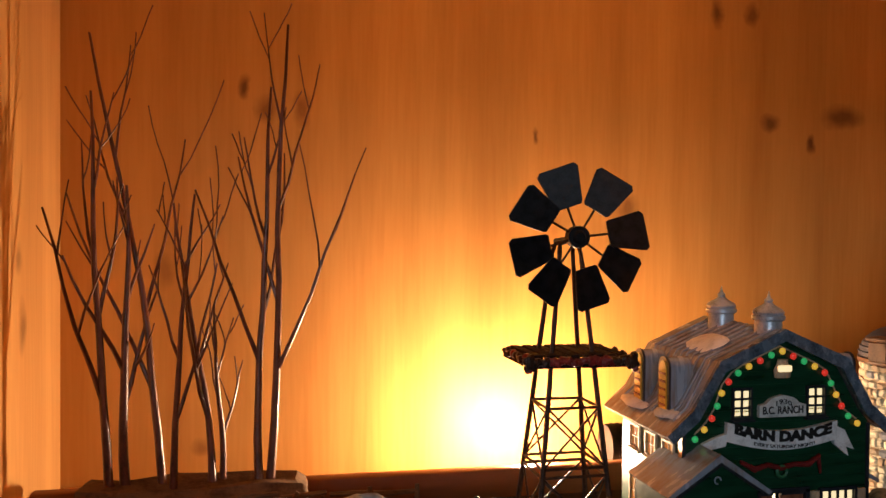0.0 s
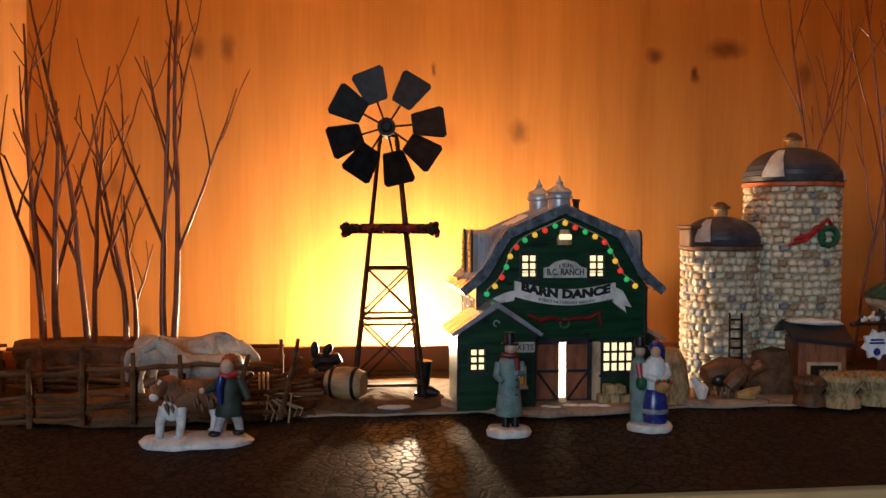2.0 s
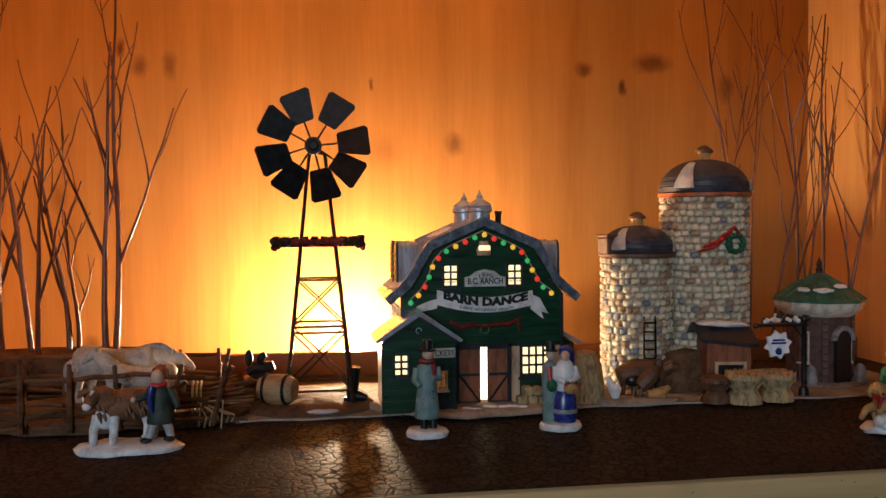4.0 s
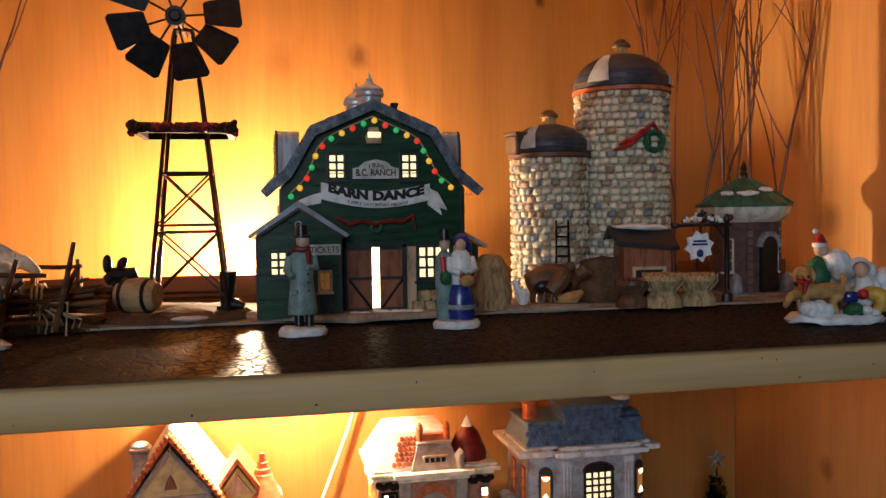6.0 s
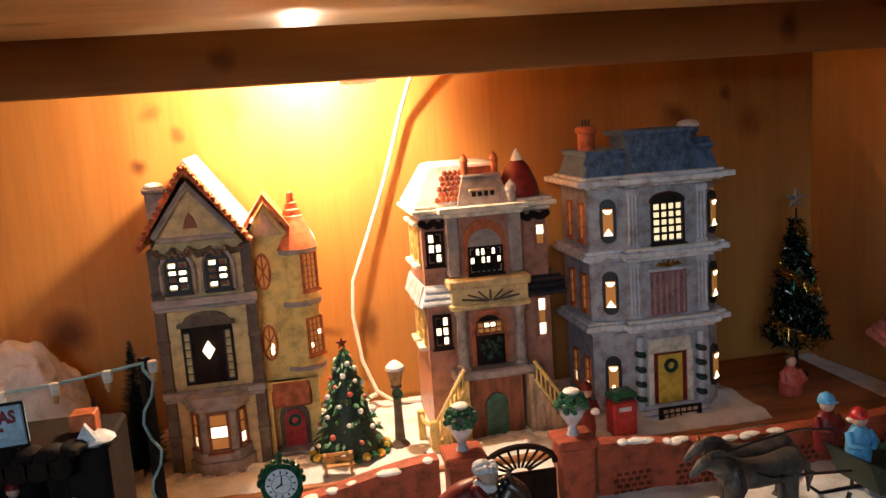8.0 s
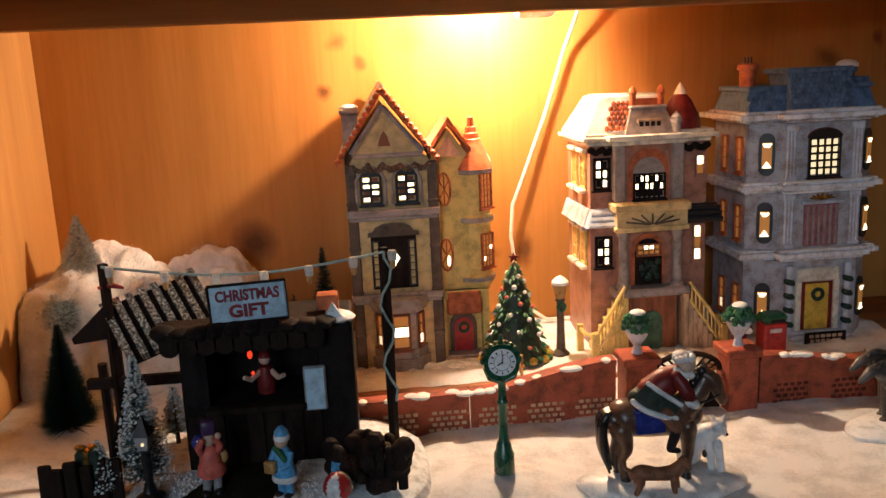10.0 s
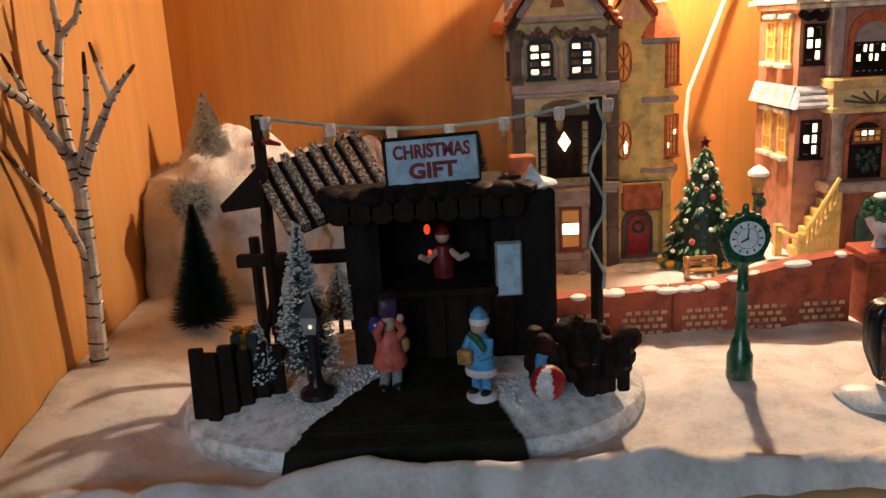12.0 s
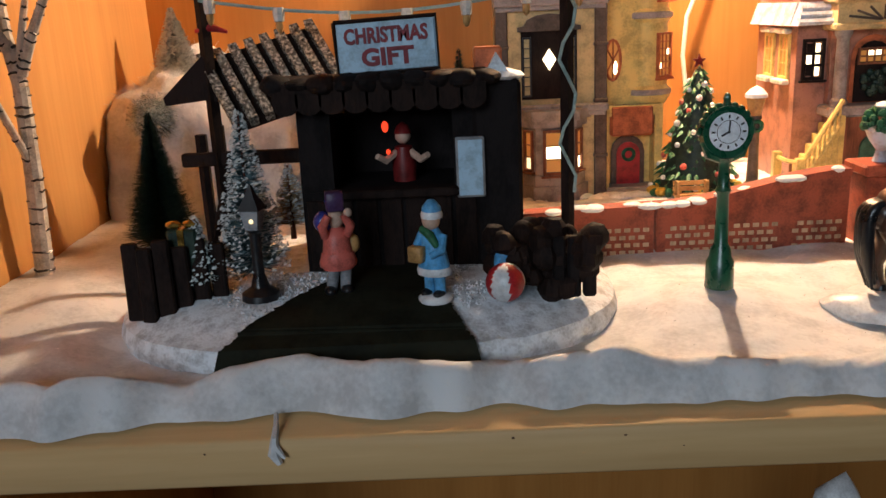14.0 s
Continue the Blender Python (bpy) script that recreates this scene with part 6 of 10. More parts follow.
for k, (x, y, h, tilt, r) in enumerate(((0.643, 0.65, 0.36, -0.02, 0.0026), (0.668, 0.655, 0.29, 0.03, 0.0018), (0.640, 0.65, 0.33, 0.04, 0.0014), (0.690, 0.64, 0.345, -0.01, 0.0025), (0.712, 0.63, 0.325, 0.02, 0.0024), (0.722, 0.62, 0.26, 0.16, 0.0022), (0.700, 0.65, 0.24, 0.05, 0.0014))):
    twig(x, y, TOP + 0.001, h * 1.12, tilt, r, 70 + k, "thin glittery bare twig behind the kiosk", "bare twigs behind the kiosk")


# ---- lower shelf: snow ----
LZ = 0.918
TZ = 0.9345


def snow_edge(x):
    return 0.3395 + 0.010 * noise.noise(Vector((x * 24, 1, 0))) + 0.004 * noise.noise(Vector((x * 60, 7, 0))) - 0.010 * max(0, min(1, (-0.03 - x) / 0.05))


def snow_height(x, y):
    n = noise.noise(Vector((x * 14, y * 14, 0))) * 0.5 + noise.noise(Vector((x * 38, y * 38, 5))) * 0.25 + noise.noise(Vector((x * 90, y * 90, 9))) * 0.14 + noise.noise(Vector((x * 170, y * 170, 1))) * 0.05
    h = 0.0125 + 0.005 * n
    under = min(1.0, max(0.0, (x + 0.10) / 0.03)) * min(1.0, max(0.0, (0.185 - x) / 0.03)) * min(1.0, max(0.0, (y - 0.350) / 0.02)) * min(1.0, max(0.0, (0.56 - y) / 0.03))
    h -= 0.0045 * under
    left = max(0.0, min(1.0, (-0.075 - x) / 0.05))
    h += 0.010 * left * min(1, max(0, (y - 0.36) / 0.1))
    h += 0.0090 * math.exp(-((x - 0.2185) ** 2 + (y - 0.420) ** 2) / 0.0010)
    d = Vector(((x + 0.100) / 0.10, (y - 0.70) / 0.10))
    h += 0.030 * max(0.0, 1 - d.length) ** 1.2
    roll = 0.95 + 1.05 * noise.noise(Vector((x * 22, y * 18, 3))) + 1.0 * abs(noise.noise(Vector((x * 30 - y * 55, y * 40, 6)))) + 0.10 * noise.noise(Vector((x * 90, y * 90, 2)))
    h += 0.0085 * math.exp(-((y - snow_edge(x) - 0.009) / 0.0095) ** 2) * roll - 0.0030 * max(0.0, min(1.0, (snow_edge(x) + 0.03 - y) / 0.02))
    return h


bm = bmesh.new()
nx, ny = 320, 170
grid = []
for j in range(ny + 1):
    row = []
    for i in range(nx + 1):
        x = XL + 0.001 + (XR - XL - 0.002) * i / nx
        edge = snow_edge(x)
        y = edge + (YB - 0.002 - edge) * j / ny
        z = LZ + snow_height(x, y)
        if j < 4:
            z = LZ + 0.0015 + (z - LZ) * math.sqrt(j / 4)
        row.append(bm.verts.new((x, y, z)))
    grid.append(row)
for j in range(ny):
    for i in range(nx):
        bm.faces.new((grid[j][i], grid[j][i + 1], grid[j + 1][i + 1], grid[j + 1][i]))
tagged(part("snow_blanket", bm, M_snow, None, "", 180), "fluffy white cotton snow blanket over the shelf", "snow", kind="structure")
# puffed cotton heaped in the corner
def heap_point(d, c, r):
    n = noise.noise(d * 2.3 + Vector(c) * 40) * 0.14 + (0.45 - abs(noise.noise(d * 3.6 + Vector(c) * 70))) * 0.13 + noise.noise(d * 9) * 0.02 + noise.noise(d * 22) * 0.006
    p = Vector((c[0] + d.x * r[0] * (1 + n), c[1] + d.y * r[1] * (1 + n), c[2] + d.z * r[2] * (1 + n)))
    return Vector((max(XL + 0.001, p.x), min(YB - 0.0015, p.y), max(LZ + 0.001, p.z)))


HEAP = [((-0.105, 0.700, 0.950), (0.084, 0.086, 0.098)), ((-0.015, 0.730, 0.950), (0.066, 0.046, 0.086))]
bm = bmesh.new()
for c, r in HEAP:
    b3 = bmesh.new()
    bmesh.ops.create_uvsphere(b3, u_segments=96, v_segments=56, radius=1)
    for v in b3.verts:
        v.co = heap_point(v.co.normalized(), c, r)
    me = bpy.data.meshes.new("tmp")
    b3.to_mesh(me)
    b3.free()
    bm.from_mesh(me)
    bpy.data.meshes.remove(me)
one("cotton_bank", bm, M_snow, (0, 0, 0), 0, "puffed white cotton heaped in the corner as a snow bank", "snow", sharp=180)
# loose fibres and glitter grains
bm = bmesh.new()
rs = random.Random(21)
for k in range(1500):
    x, y = rs.uniform(XL + 0.01, XR - 0.02), rs.uniform(0.36, 0.60)
    z = LZ + snow_height(x, y)
    s = rs.uniform(0.0002, 0.0006)
    m = pose(x, y, z, rs.uniform(0, 90), rs.uniform(0, 90), rs.uniform(0, 360))
    vs = [bm.verts.new(m @ Vector(p)) for p in ((-s, -s * .6, 0), (s, -s * .5, 0), (s * .8, s * .6, 0), (-s * .7, s * .5, s * .4))]
    bm.faces.new(vs)
tagged(part("snow_flakes", bm, M_snowcap, None, "", 180), "clear glitter flakes scattered over the snow", "flakes", kind="stuff")
bm = bmesh.new()
for k in range(5200):
    c, r = HEAP[k % 4 // 3]
    e = Vector((rs.gauss(0, 1), -abs(rs.gauss(0, 1)), rs.gauss(0.4, 1))).normalized()
    p = heap_point(e, c, r)
    d = (e + Vector((rs.gauss(0, .6), rs.gauss(0, .6), rs.gauss(0, .6)))).normalized() * rs.uniform(.003, .008)
    q = Vector((rs.uniform(-1, 1), rs.uniform(-1, 1), rs.uniform(-1, 1))) * 0.001
    tube(bm, [p, p + d * 0.5 + q, p + d], [0.00012, 0.00010, 0.00006], 3)
tagged(part("snow_wisps", bm, M_snow, None, "", 180), "loose cotton wisps standing off the snow", "wisps", kind="stuff")
bm = bmesh.new()
tube(bm, [(0.014, 0.340, 0.9215), (0.0155, 0.332, 0.9205), (0.016, 0.3245, 0.918), (0.0155, 0.3235, 0.912), (0.0175, 0.3232, 0.908)], [0.0009, 0.0012, 0.0016, 0.0026, 0.0012], 6)
tube(bm, [(0.0165, 0.3235, 0.915), (0.020, 0.322, 0.911)], [0.0016, 0.0006], 6)
one("cotton_tuft", bm, M_snow, (0, 0, 0), 0, "torn tuft of white cotton hanging over the shelf edge", "cotton")

# raised board under the three houses, with a dusting of snow
slab("terrace_board", 0.10, 0.745, 0.592, YB - 0.004, LZ, TZ, M_board, "orange-brown board that raises the houses", "board", 0.001)
bm = bmesh.new()
g2 = []
for j in range(31):
    row = []
    for i in range(131):
        x = 0.102 + 0.525 * i / 130
        e = 0.596 + 0.005 * noise.noise(Vector((x * 50, 4, 0)))
        y = e + (YB - 0.006 - e) * j / 30
        row.append(bm.verts.new((x, y, TZ + 0.0006 + (0.0035 + 0.003 * noise.noise(Vector((x * 40, y * 40, 0))) + 0.0016 * noise.noise(Vector((x * 120, y * 120, 0)))) * min(1, j / 2))))
    g2.append(row)
for j in range(30):
    for i in range(130):
        bm.faces.new((g2[j][i], g2[j][i + 1], g2[j + 1][i + 1], g2[j + 1][i]))
tagged(part("terrace_snow", bm, M_snow, None, "", 180), "thin granular snow round the houses", "snow", kind="structure")
HZ = TZ + 0.002


def cornice(bm, x0, x1, y0, y1, z, steps, mi=0):
    """A stepped moulding round a block."""
    for (o, h0, h1) in steps:
        box(bm, x0 - o, x1 + o, y0 - o, y1 + o, z + h0, z + h1, mi, min(0.0008, (h1 - h0) * 0.3))


# ---- yellow gabled house with a round tower ----
def gabled_house():
    t = thing("gabled_house", (0.166, 0.648, HZ), 0, "cream and taupe ceramic townhouse with a round tower, windows lit", "model house", "ceramic houses")
    D = 0.103
    bm = bmesh.new()
    prism(bm, [(-0.038, 0), (0.034, 0), (0.034, 0.184), (-0.007, 0.238), (-0.038, 0.186)], 0, D)
    part("wall", bm, M_hcream, t, "cream walls")
    for x in (-0.0375, 0.0335):
        bm = bmesh.new()
        box(bm, x - 0.0045, x + 0.0045, -0.0028, 0.008, 0, 0.186, 0, 0.0008)
        for z in (0.03, 0.07, 0.11, 0.15):
            box(bm, x - 0.0052, x + 0.0052, -0.0036, 0.0085, z, z + 0.003, 0, 0.0006)
        part("corner_pilaster", bm, M_htaupe, t, "taupe corner pilaster")
    for z, h in ((0.139, 0.007), (0.064, 0.006)):
        bm = bmesh.new()
        box(bm, -0.043, 0.039, -0.005, 0.01, z, z + h, 0, 0.0012)
        box(bm, -0.041, 0.037, -0.0035, 0.01, z - 0.003, z, 0, 0.0006)
        part("string_course", bm, M_lilac, t)
    bm = bmesh.new()
    loft(bm, [[(-0.049, -0.007, 0.1835), (-0.007, -0.007, 0.2455), (0.0395, -0.007, 0.1835), (0.0395, -0.007, 0.1885), (-0.007, -0.007, 0.2515), (-0.049, -0.007, 0.1885)], [(-0.049, D + 0.004, 0.1835), (-0.007, D + 0.004, 0.2455), (0.0395, D + 0.004, 0.1835), (0.0395, D + 0.004, 0.1885), (-0.007, D + 0.004, 0.2515), (-0.049, D + 0.004, 0.1885)]])
    roof = part("roof", bm, M_terra, t, "snow-covered terracotta roof")
    bm = bmesh.new()
    for s, xe in ((-1, -0.046), (1, 0.0365)):
        loft(bm, [[(-0.007, 0.001, 0.2515), (xe, 0.001, 0.1905), (xe, 0.001, 0.1935), (-0.007, 0.001, 0.2548)], [(-0.007, D + 0.003, 0.2515), (xe, D + 0.003, 0.1905), (xe, D + 0.003, 0.1935), (-0.007, D + 0.003, 0.2548)]])
    part("roof_snow", bm, M_snowcap, roof, "smooth white snow on the roof")
    for s in (-1, 1):
        for k in range(13):
            f = (k + 0.5) / 13
            xe, ze = (-0.049, 0.187) if s < 0 else (0.0395, 0.187)
            bm = bmesh.new()
            ball(bm, (-0.007 + (xe + 0.007) * f, -0.0055, 0.2505 + (ze - 0.2505) * f), (0.0030, 0.0040, 0.0026), 0, 8, 5)
            part("verge_tile", bm, M_terra, roof)
    bm = bmesh.new()
    for s, xe in ((-1, -0.036), (1, 0.0265)):
        tube(bm, [(-0.007, -0.002, 0.235), (xe, -0.002, 0.195)], 0.0026, 6)
    tube(bm, [(-0.034, -0.002, 0.193), (0.026, -0.002, 0.193)], 0.0024, 6)
    part("gable_moulding", bm, M_lilac, t)
    bm = bmesh.new()
    prism(bm, [(-0.0125, 0.201), (-0.0015, 0.201), (-0.004, 0.209), (-0.007, 0.214), (-0.010, 0.209)], -0.002, 0.002)
    part("attic_light", bm, M_doorwood, t)
    bm = bmesh.new()
    rg = random.Random(31)
    for k in range(44):
        x = -0.036 + 0.067 * k / 43
        ball(bm, (x, -0.004 + rg.uniform(-.001, .001), 0.1845 - 0.004 * abs(math.sin(k * 0.36)) + rg.uniform(-.001, .001)), rg.uniform(.002, .0032), 0, 6, 4)
    part("eave_garland", bm, M_htaupe, t, "dark garland under the gable")
    for x, pat in ((-0.0205, "10011001"), (0.0105, "10011011")):
        window(t, x, -0.0018, 0.1525, 0.0150, 0.0225, 2, 4, frame_mat=M_trimdark, bar=0.0024, lit="10010110" if x > 0 else "10110110", pane=M_lithot, dark=M_doorwood, head=0.006, rim=0.0022)
        bm = bmesh.new()
        tube(bm, [(x - 0.0125, -0.002, 0.150), (x - 0.0125, -0.002, 0.172), (x - 0.008, -0.003, 0.181), (x, -0.0035, 0.184), (x + 0.008, -0.003, 0.181), (x + 0.0125, -0.002, 0.172), (x + 0.0125, -0.002, 0.150)], 0.0017, 6)
        part("window_hood", bm, M_lilac, t)
    # parlour window with the diamond light
    bm = bmesh.new()
    box(bm, -0.0235, 0.0165, -0.0012, 0.002, 0.074, 0.122)
    part("panel", bm, M_giftbrown, t, "dark panelled window")
    for x in (-0.0195, 0.0125):
        window(t, x, -0.0024, 0.077, 0.0045, 0.040, 1, 6, M_trimdark, pane=M_hcream, rim=0.001, sill=False)
    bm = bmesh.new()
    prism(bm, [(-0.0035, 0.0945), (0.0012, 0.102), (-0.0035, 0.1095), (-0.0082, 0.102)], -0.0035, -0.001)
    part("diamond_pane", bm, M_lithot, t, "bright diamond-shaped pane")
    bm = bmesh.new()
    prism(bm, [(-0.026, 0.122), (0.019, 0.122), (0.019, 0.125)] + [(-0.0035 + 0.018 * math.cos(k * math.pi / 6), 0.126 + 0.008 * math.sin(k * math.pi / 6)) for k in range(7)] + [(-0.026, 0.125)], -0.004, 0.0)
    part("window_hood", bm, M_htaupe, t)
    # bay
    bay = [(-0.024, 0.001), (-0.015, -0.013), (0.012, -0.013), (0.021, 0.001)]
    bm = bmesh.new()
    for z0, z1, o in ((0, 0.012, 0.004), (0.012, 0.020, 0.002), (0.020, 0.055, 0), (0.055, 0.060, 0.003), (0.060, 0.067, 0.0055)):
        c = Vector((-0.0015, 0.0, 0))
        sc = lambda p: (c.x + (p[0] - c.x) * (1 + o / 0.02), p[1] - o if p[1] < 0 else p[1])
        loft(bm, [[(*sc(p), z0) for p in bay], [(*sc(p), z1) for p in bay]])
    part("bay", bm, M_lilac, t, "grey-cream bay window")
    window(t, -0.0015, -0.0140, 0.022, 0.0130, 0.029, 1, 3, M_doorwood, "010", pane=M_lithot, rim=0.0022)
    window(t, 0.0168, -0.0070, 0.024, 0.0065, 0.027, 1, 3, M_doorwood, "001", 55, pane=M_lithot, rim=0.0016)
    window(t, -0.0200, -0.0070, 0.024, 0.0065, 0.027, 1, 3, M_doorwood, "001", -55, pane=M_lit, rim=0.0016)
    # yellow wing, arch and door
    bm = bmesh.new()
    prism(bm, [(0.034, 0), (0.0415, 0), (0.0415, 0.058), (0.034, 0.058)], 0.006, 0.05)
    prism(bm, [(0.075, 0), (0.081, 0), (0.081, 0.058), (0.075, 0.058)], 0.006, 0.05)
    prism(bm, [(0.034, 0.058), (0.081, 0.058), (0.081, 0.066), (0.034, 0.066)], 0.006, 0.05)
    box(bm, 0.034, 0.081, 0.022, 0.05, 0, 0.066)
    prism(bm, [(0.034, 0.066), (0.066, 0.066), (0.066, 0.19), (0.050, 0.212), (0.034, 0.19)], 0.012, 0.06)
    part("wing", bm, M_hyellow, t, "yellow side wing")
    bm = bmesh.new()
    prism(bm, [(0.031, 0.191), (0.050, 0.217), (0.069, 0.191), (0.0695, 0.195), (0.050, 0.2225), (0.0305, 0.195)], 0.006, 0.062)
    part("wing_roof", bm, M_terra, t)
    bm = bmesh.new()
    prism(bm, [(0.037, 0.188), (0.063, 0.188), (0.050, 0.206)], 0.0095, 0.012)
    part("wing_gable", bm, M_timber, t)
    bm = bmesh.new()
    prism(bm, arch(0.025, 0.041, 7, 0.0580, 0.001), 0.0190, 0.0225)
    part("door_surround", bm, M_htaupe, t)
    bm = bmesh.new()
    prism(bm, arch(0.0175, 0.035, 7, 0.0580, 0.002), 0.0172, 0.0192)
    dr = part("door", bm, M_red, t, "red front door with a wreath")
    bm = bmesh.new()
    tube(bm, [(0.058 + 0.0042 * math.cos(k * math.tau / 12), 0.0165, 0.0275 + 0.0042 * math.sin(k * math.tau / 12)) for k in range(13)], 0.0014, 6)
    part("wreath", bm, M_leaf, dr)
    bm = bmesh.new()
    box(bm, 0.042, 0.0745, 0.005, 0.016, 0.043, 0.066, 0, 0.002)
    part("porch_awning", bm, M_terra, t)
    bm = bmesh.new()
    for k in range(3):
        box(bm, 0.040 - k * 0.001, 0.077 + k * 0.001, 0.004 - k * 0.005, 0.022, 0, 0.0048 - k * 0.0014, 0, 0.0004)
    part("step", bm, M_lilac, t)
    # round tower
    tx, ty = 0.072, 0.024
    bm = bmesh.new()
    lathe(bm, [(0.009, 0.058), (0.0145, 0.066), (0.0175, 0.071), (0.0175, 0.076), (0.0150, 0.079), (0.0150, 0.124), (0.0168, 0.126), (0.0168, 0.132), (0.0150, 0.134), (0.0150, 0.170), (0.0172, 0.173), (0.0172, 0.176)], (tx, ty, 0), 24)
    part("tower", bm, M_hyellow, t, "round yellow corner tower")
    for z in (0.0715, 0.1265, 0.1705):
        bm = bmesh.new()
        lathe(bm, [(0.0165, z), (0.0184, z + 0.001), (0.0184, z + 0.0042), (0.0165, z + 0.0052)], (tx, ty, 0), 24)
        part("tower_ring", bm, M_lilac, t)
    bm = bmesh.new()
    prof = []
    for k in range(8):
        r0 = 0.0192 * (1 - k / 8.4)
        prof += [(r0, 0.175 + k * 0.0054), (r0 * 0.90, 0.175 + k * 0.0054 + 0.0044)]
    prof += [(0.0030, 0.2185), (0.0026, 0.2205), (0, 0.2220)]
    lathe(bm, prof, (tx, ty, 0), 20)
    tr = part("tower_roof", bm, M_terra, t, "stepped terracotta cone roof")
    bm = bmesh.new()
    ball(bm, (tx + 0.0125, ty + 0.003, 0.182), (0.0045, 0.007, 0.009), 0, 10, 8, (0, -22, 0))
    part("roof_snow", bm, M_snowcap, tr)
    for z, pat in ((0.086, "010011"), (0.141, "")):
        a = -48
        window(t, tx + 0.0156 * math.cos(radians(a)), ty + 0.0156 * math.sin(radians(a)), z, 0.0135, 0.029, 3, 6, M_terra, "000000001000100000" if z < 0.1 else "0", a + 90, pane=M_lithot, rim=0.0016)
    for z, pat in ((0.083, "1"), (0.143, "0")):
        bm = bmesh.new()
        tube(bm, [(0.0445 + 0.0056 * math.cos(k * math.tau / 16), 0.0115, z + 0.0155 + 0.0145 * math.sin(k * math.tau / 16)) for k in range(17)], 0.0012, 6)
        fr = part("oval_window", bm, M_terra, t)
        bm = bmesh.new()
        prism(bm, [(0.0445 + 0.0052 * math.cos(k * math.tau / 14), z + 0.0155 + 0.0140 * math.sin(k * math.tau / 14)) for k in range(14)], 0.0112, 0.0122)
        part("pane", bm, M_amber, fr)
        bm = bmesh.new()
        tube(bm, [(0.0445, 0.0106, z + 0.002), (0.0445, 0.0106, z + 0.029)], 0.0006, 4)
        tube(bm, [(0.0405, 0.0106, z + 0.008), (0.0445, 0.0106, z + 0.0155), (0.0485, 0.0106, z + 0.023)], 0.0006, 4)
        tube(bm, [(0.0485, 0.0106, z + 0.008), (0.0445, 0.0106, z + 0.0155), (0.0405, 0.0106, z + 0.023)], 0.0006, 4)
        part("lattice", bm, M_terra, fr)
        if pat == "1":
            bm = bmesh.new()
            ball(bm, (0.0462, 0.0108, z + 0.010), (0.0018, 0.0008, 0.005), 0, 8, 6)
            part("bright_pane", bm, M_lithot, fr)
    bm = bmesh.new()
    box(bm, -0.0425, -0.0285, 0.024, 0.038, 0.17, 0.228, 0, 0.0008)
    box(bm, -0.0445, -0.0265, 0.022, 0.040, 0.228, 0.233, 0, 0.0016)
    ch = part("chimney", bm, M_lilac, t, "grey brick chimney with a snow cap")
    bm = bmesh.new()
    ball(bm, (-0.0355, 0.031, 0.234), (0.0085, 0.0085, 0.003), 0, 12, 6)
    part("chimney_snow", bm, M_snowcap, ch)
    for y in (0.02, 0.05):
        window(t, -0.0392, y, 0.15, 0.011, 0.022, 2, 3, M_trimdark, "", -90, pane=M_amber)
    bm = bmesh.new()
    for k in range(26):
        ball(bm, (-0.045 + 0.0052 * k, -0.010 + rg.uniform(-.006, .004), 0.001), (0.006, 0.006, 0.003), 0, 8, 5)
    part("base_snow", bm, M_snowcap, t)


gabled_house()


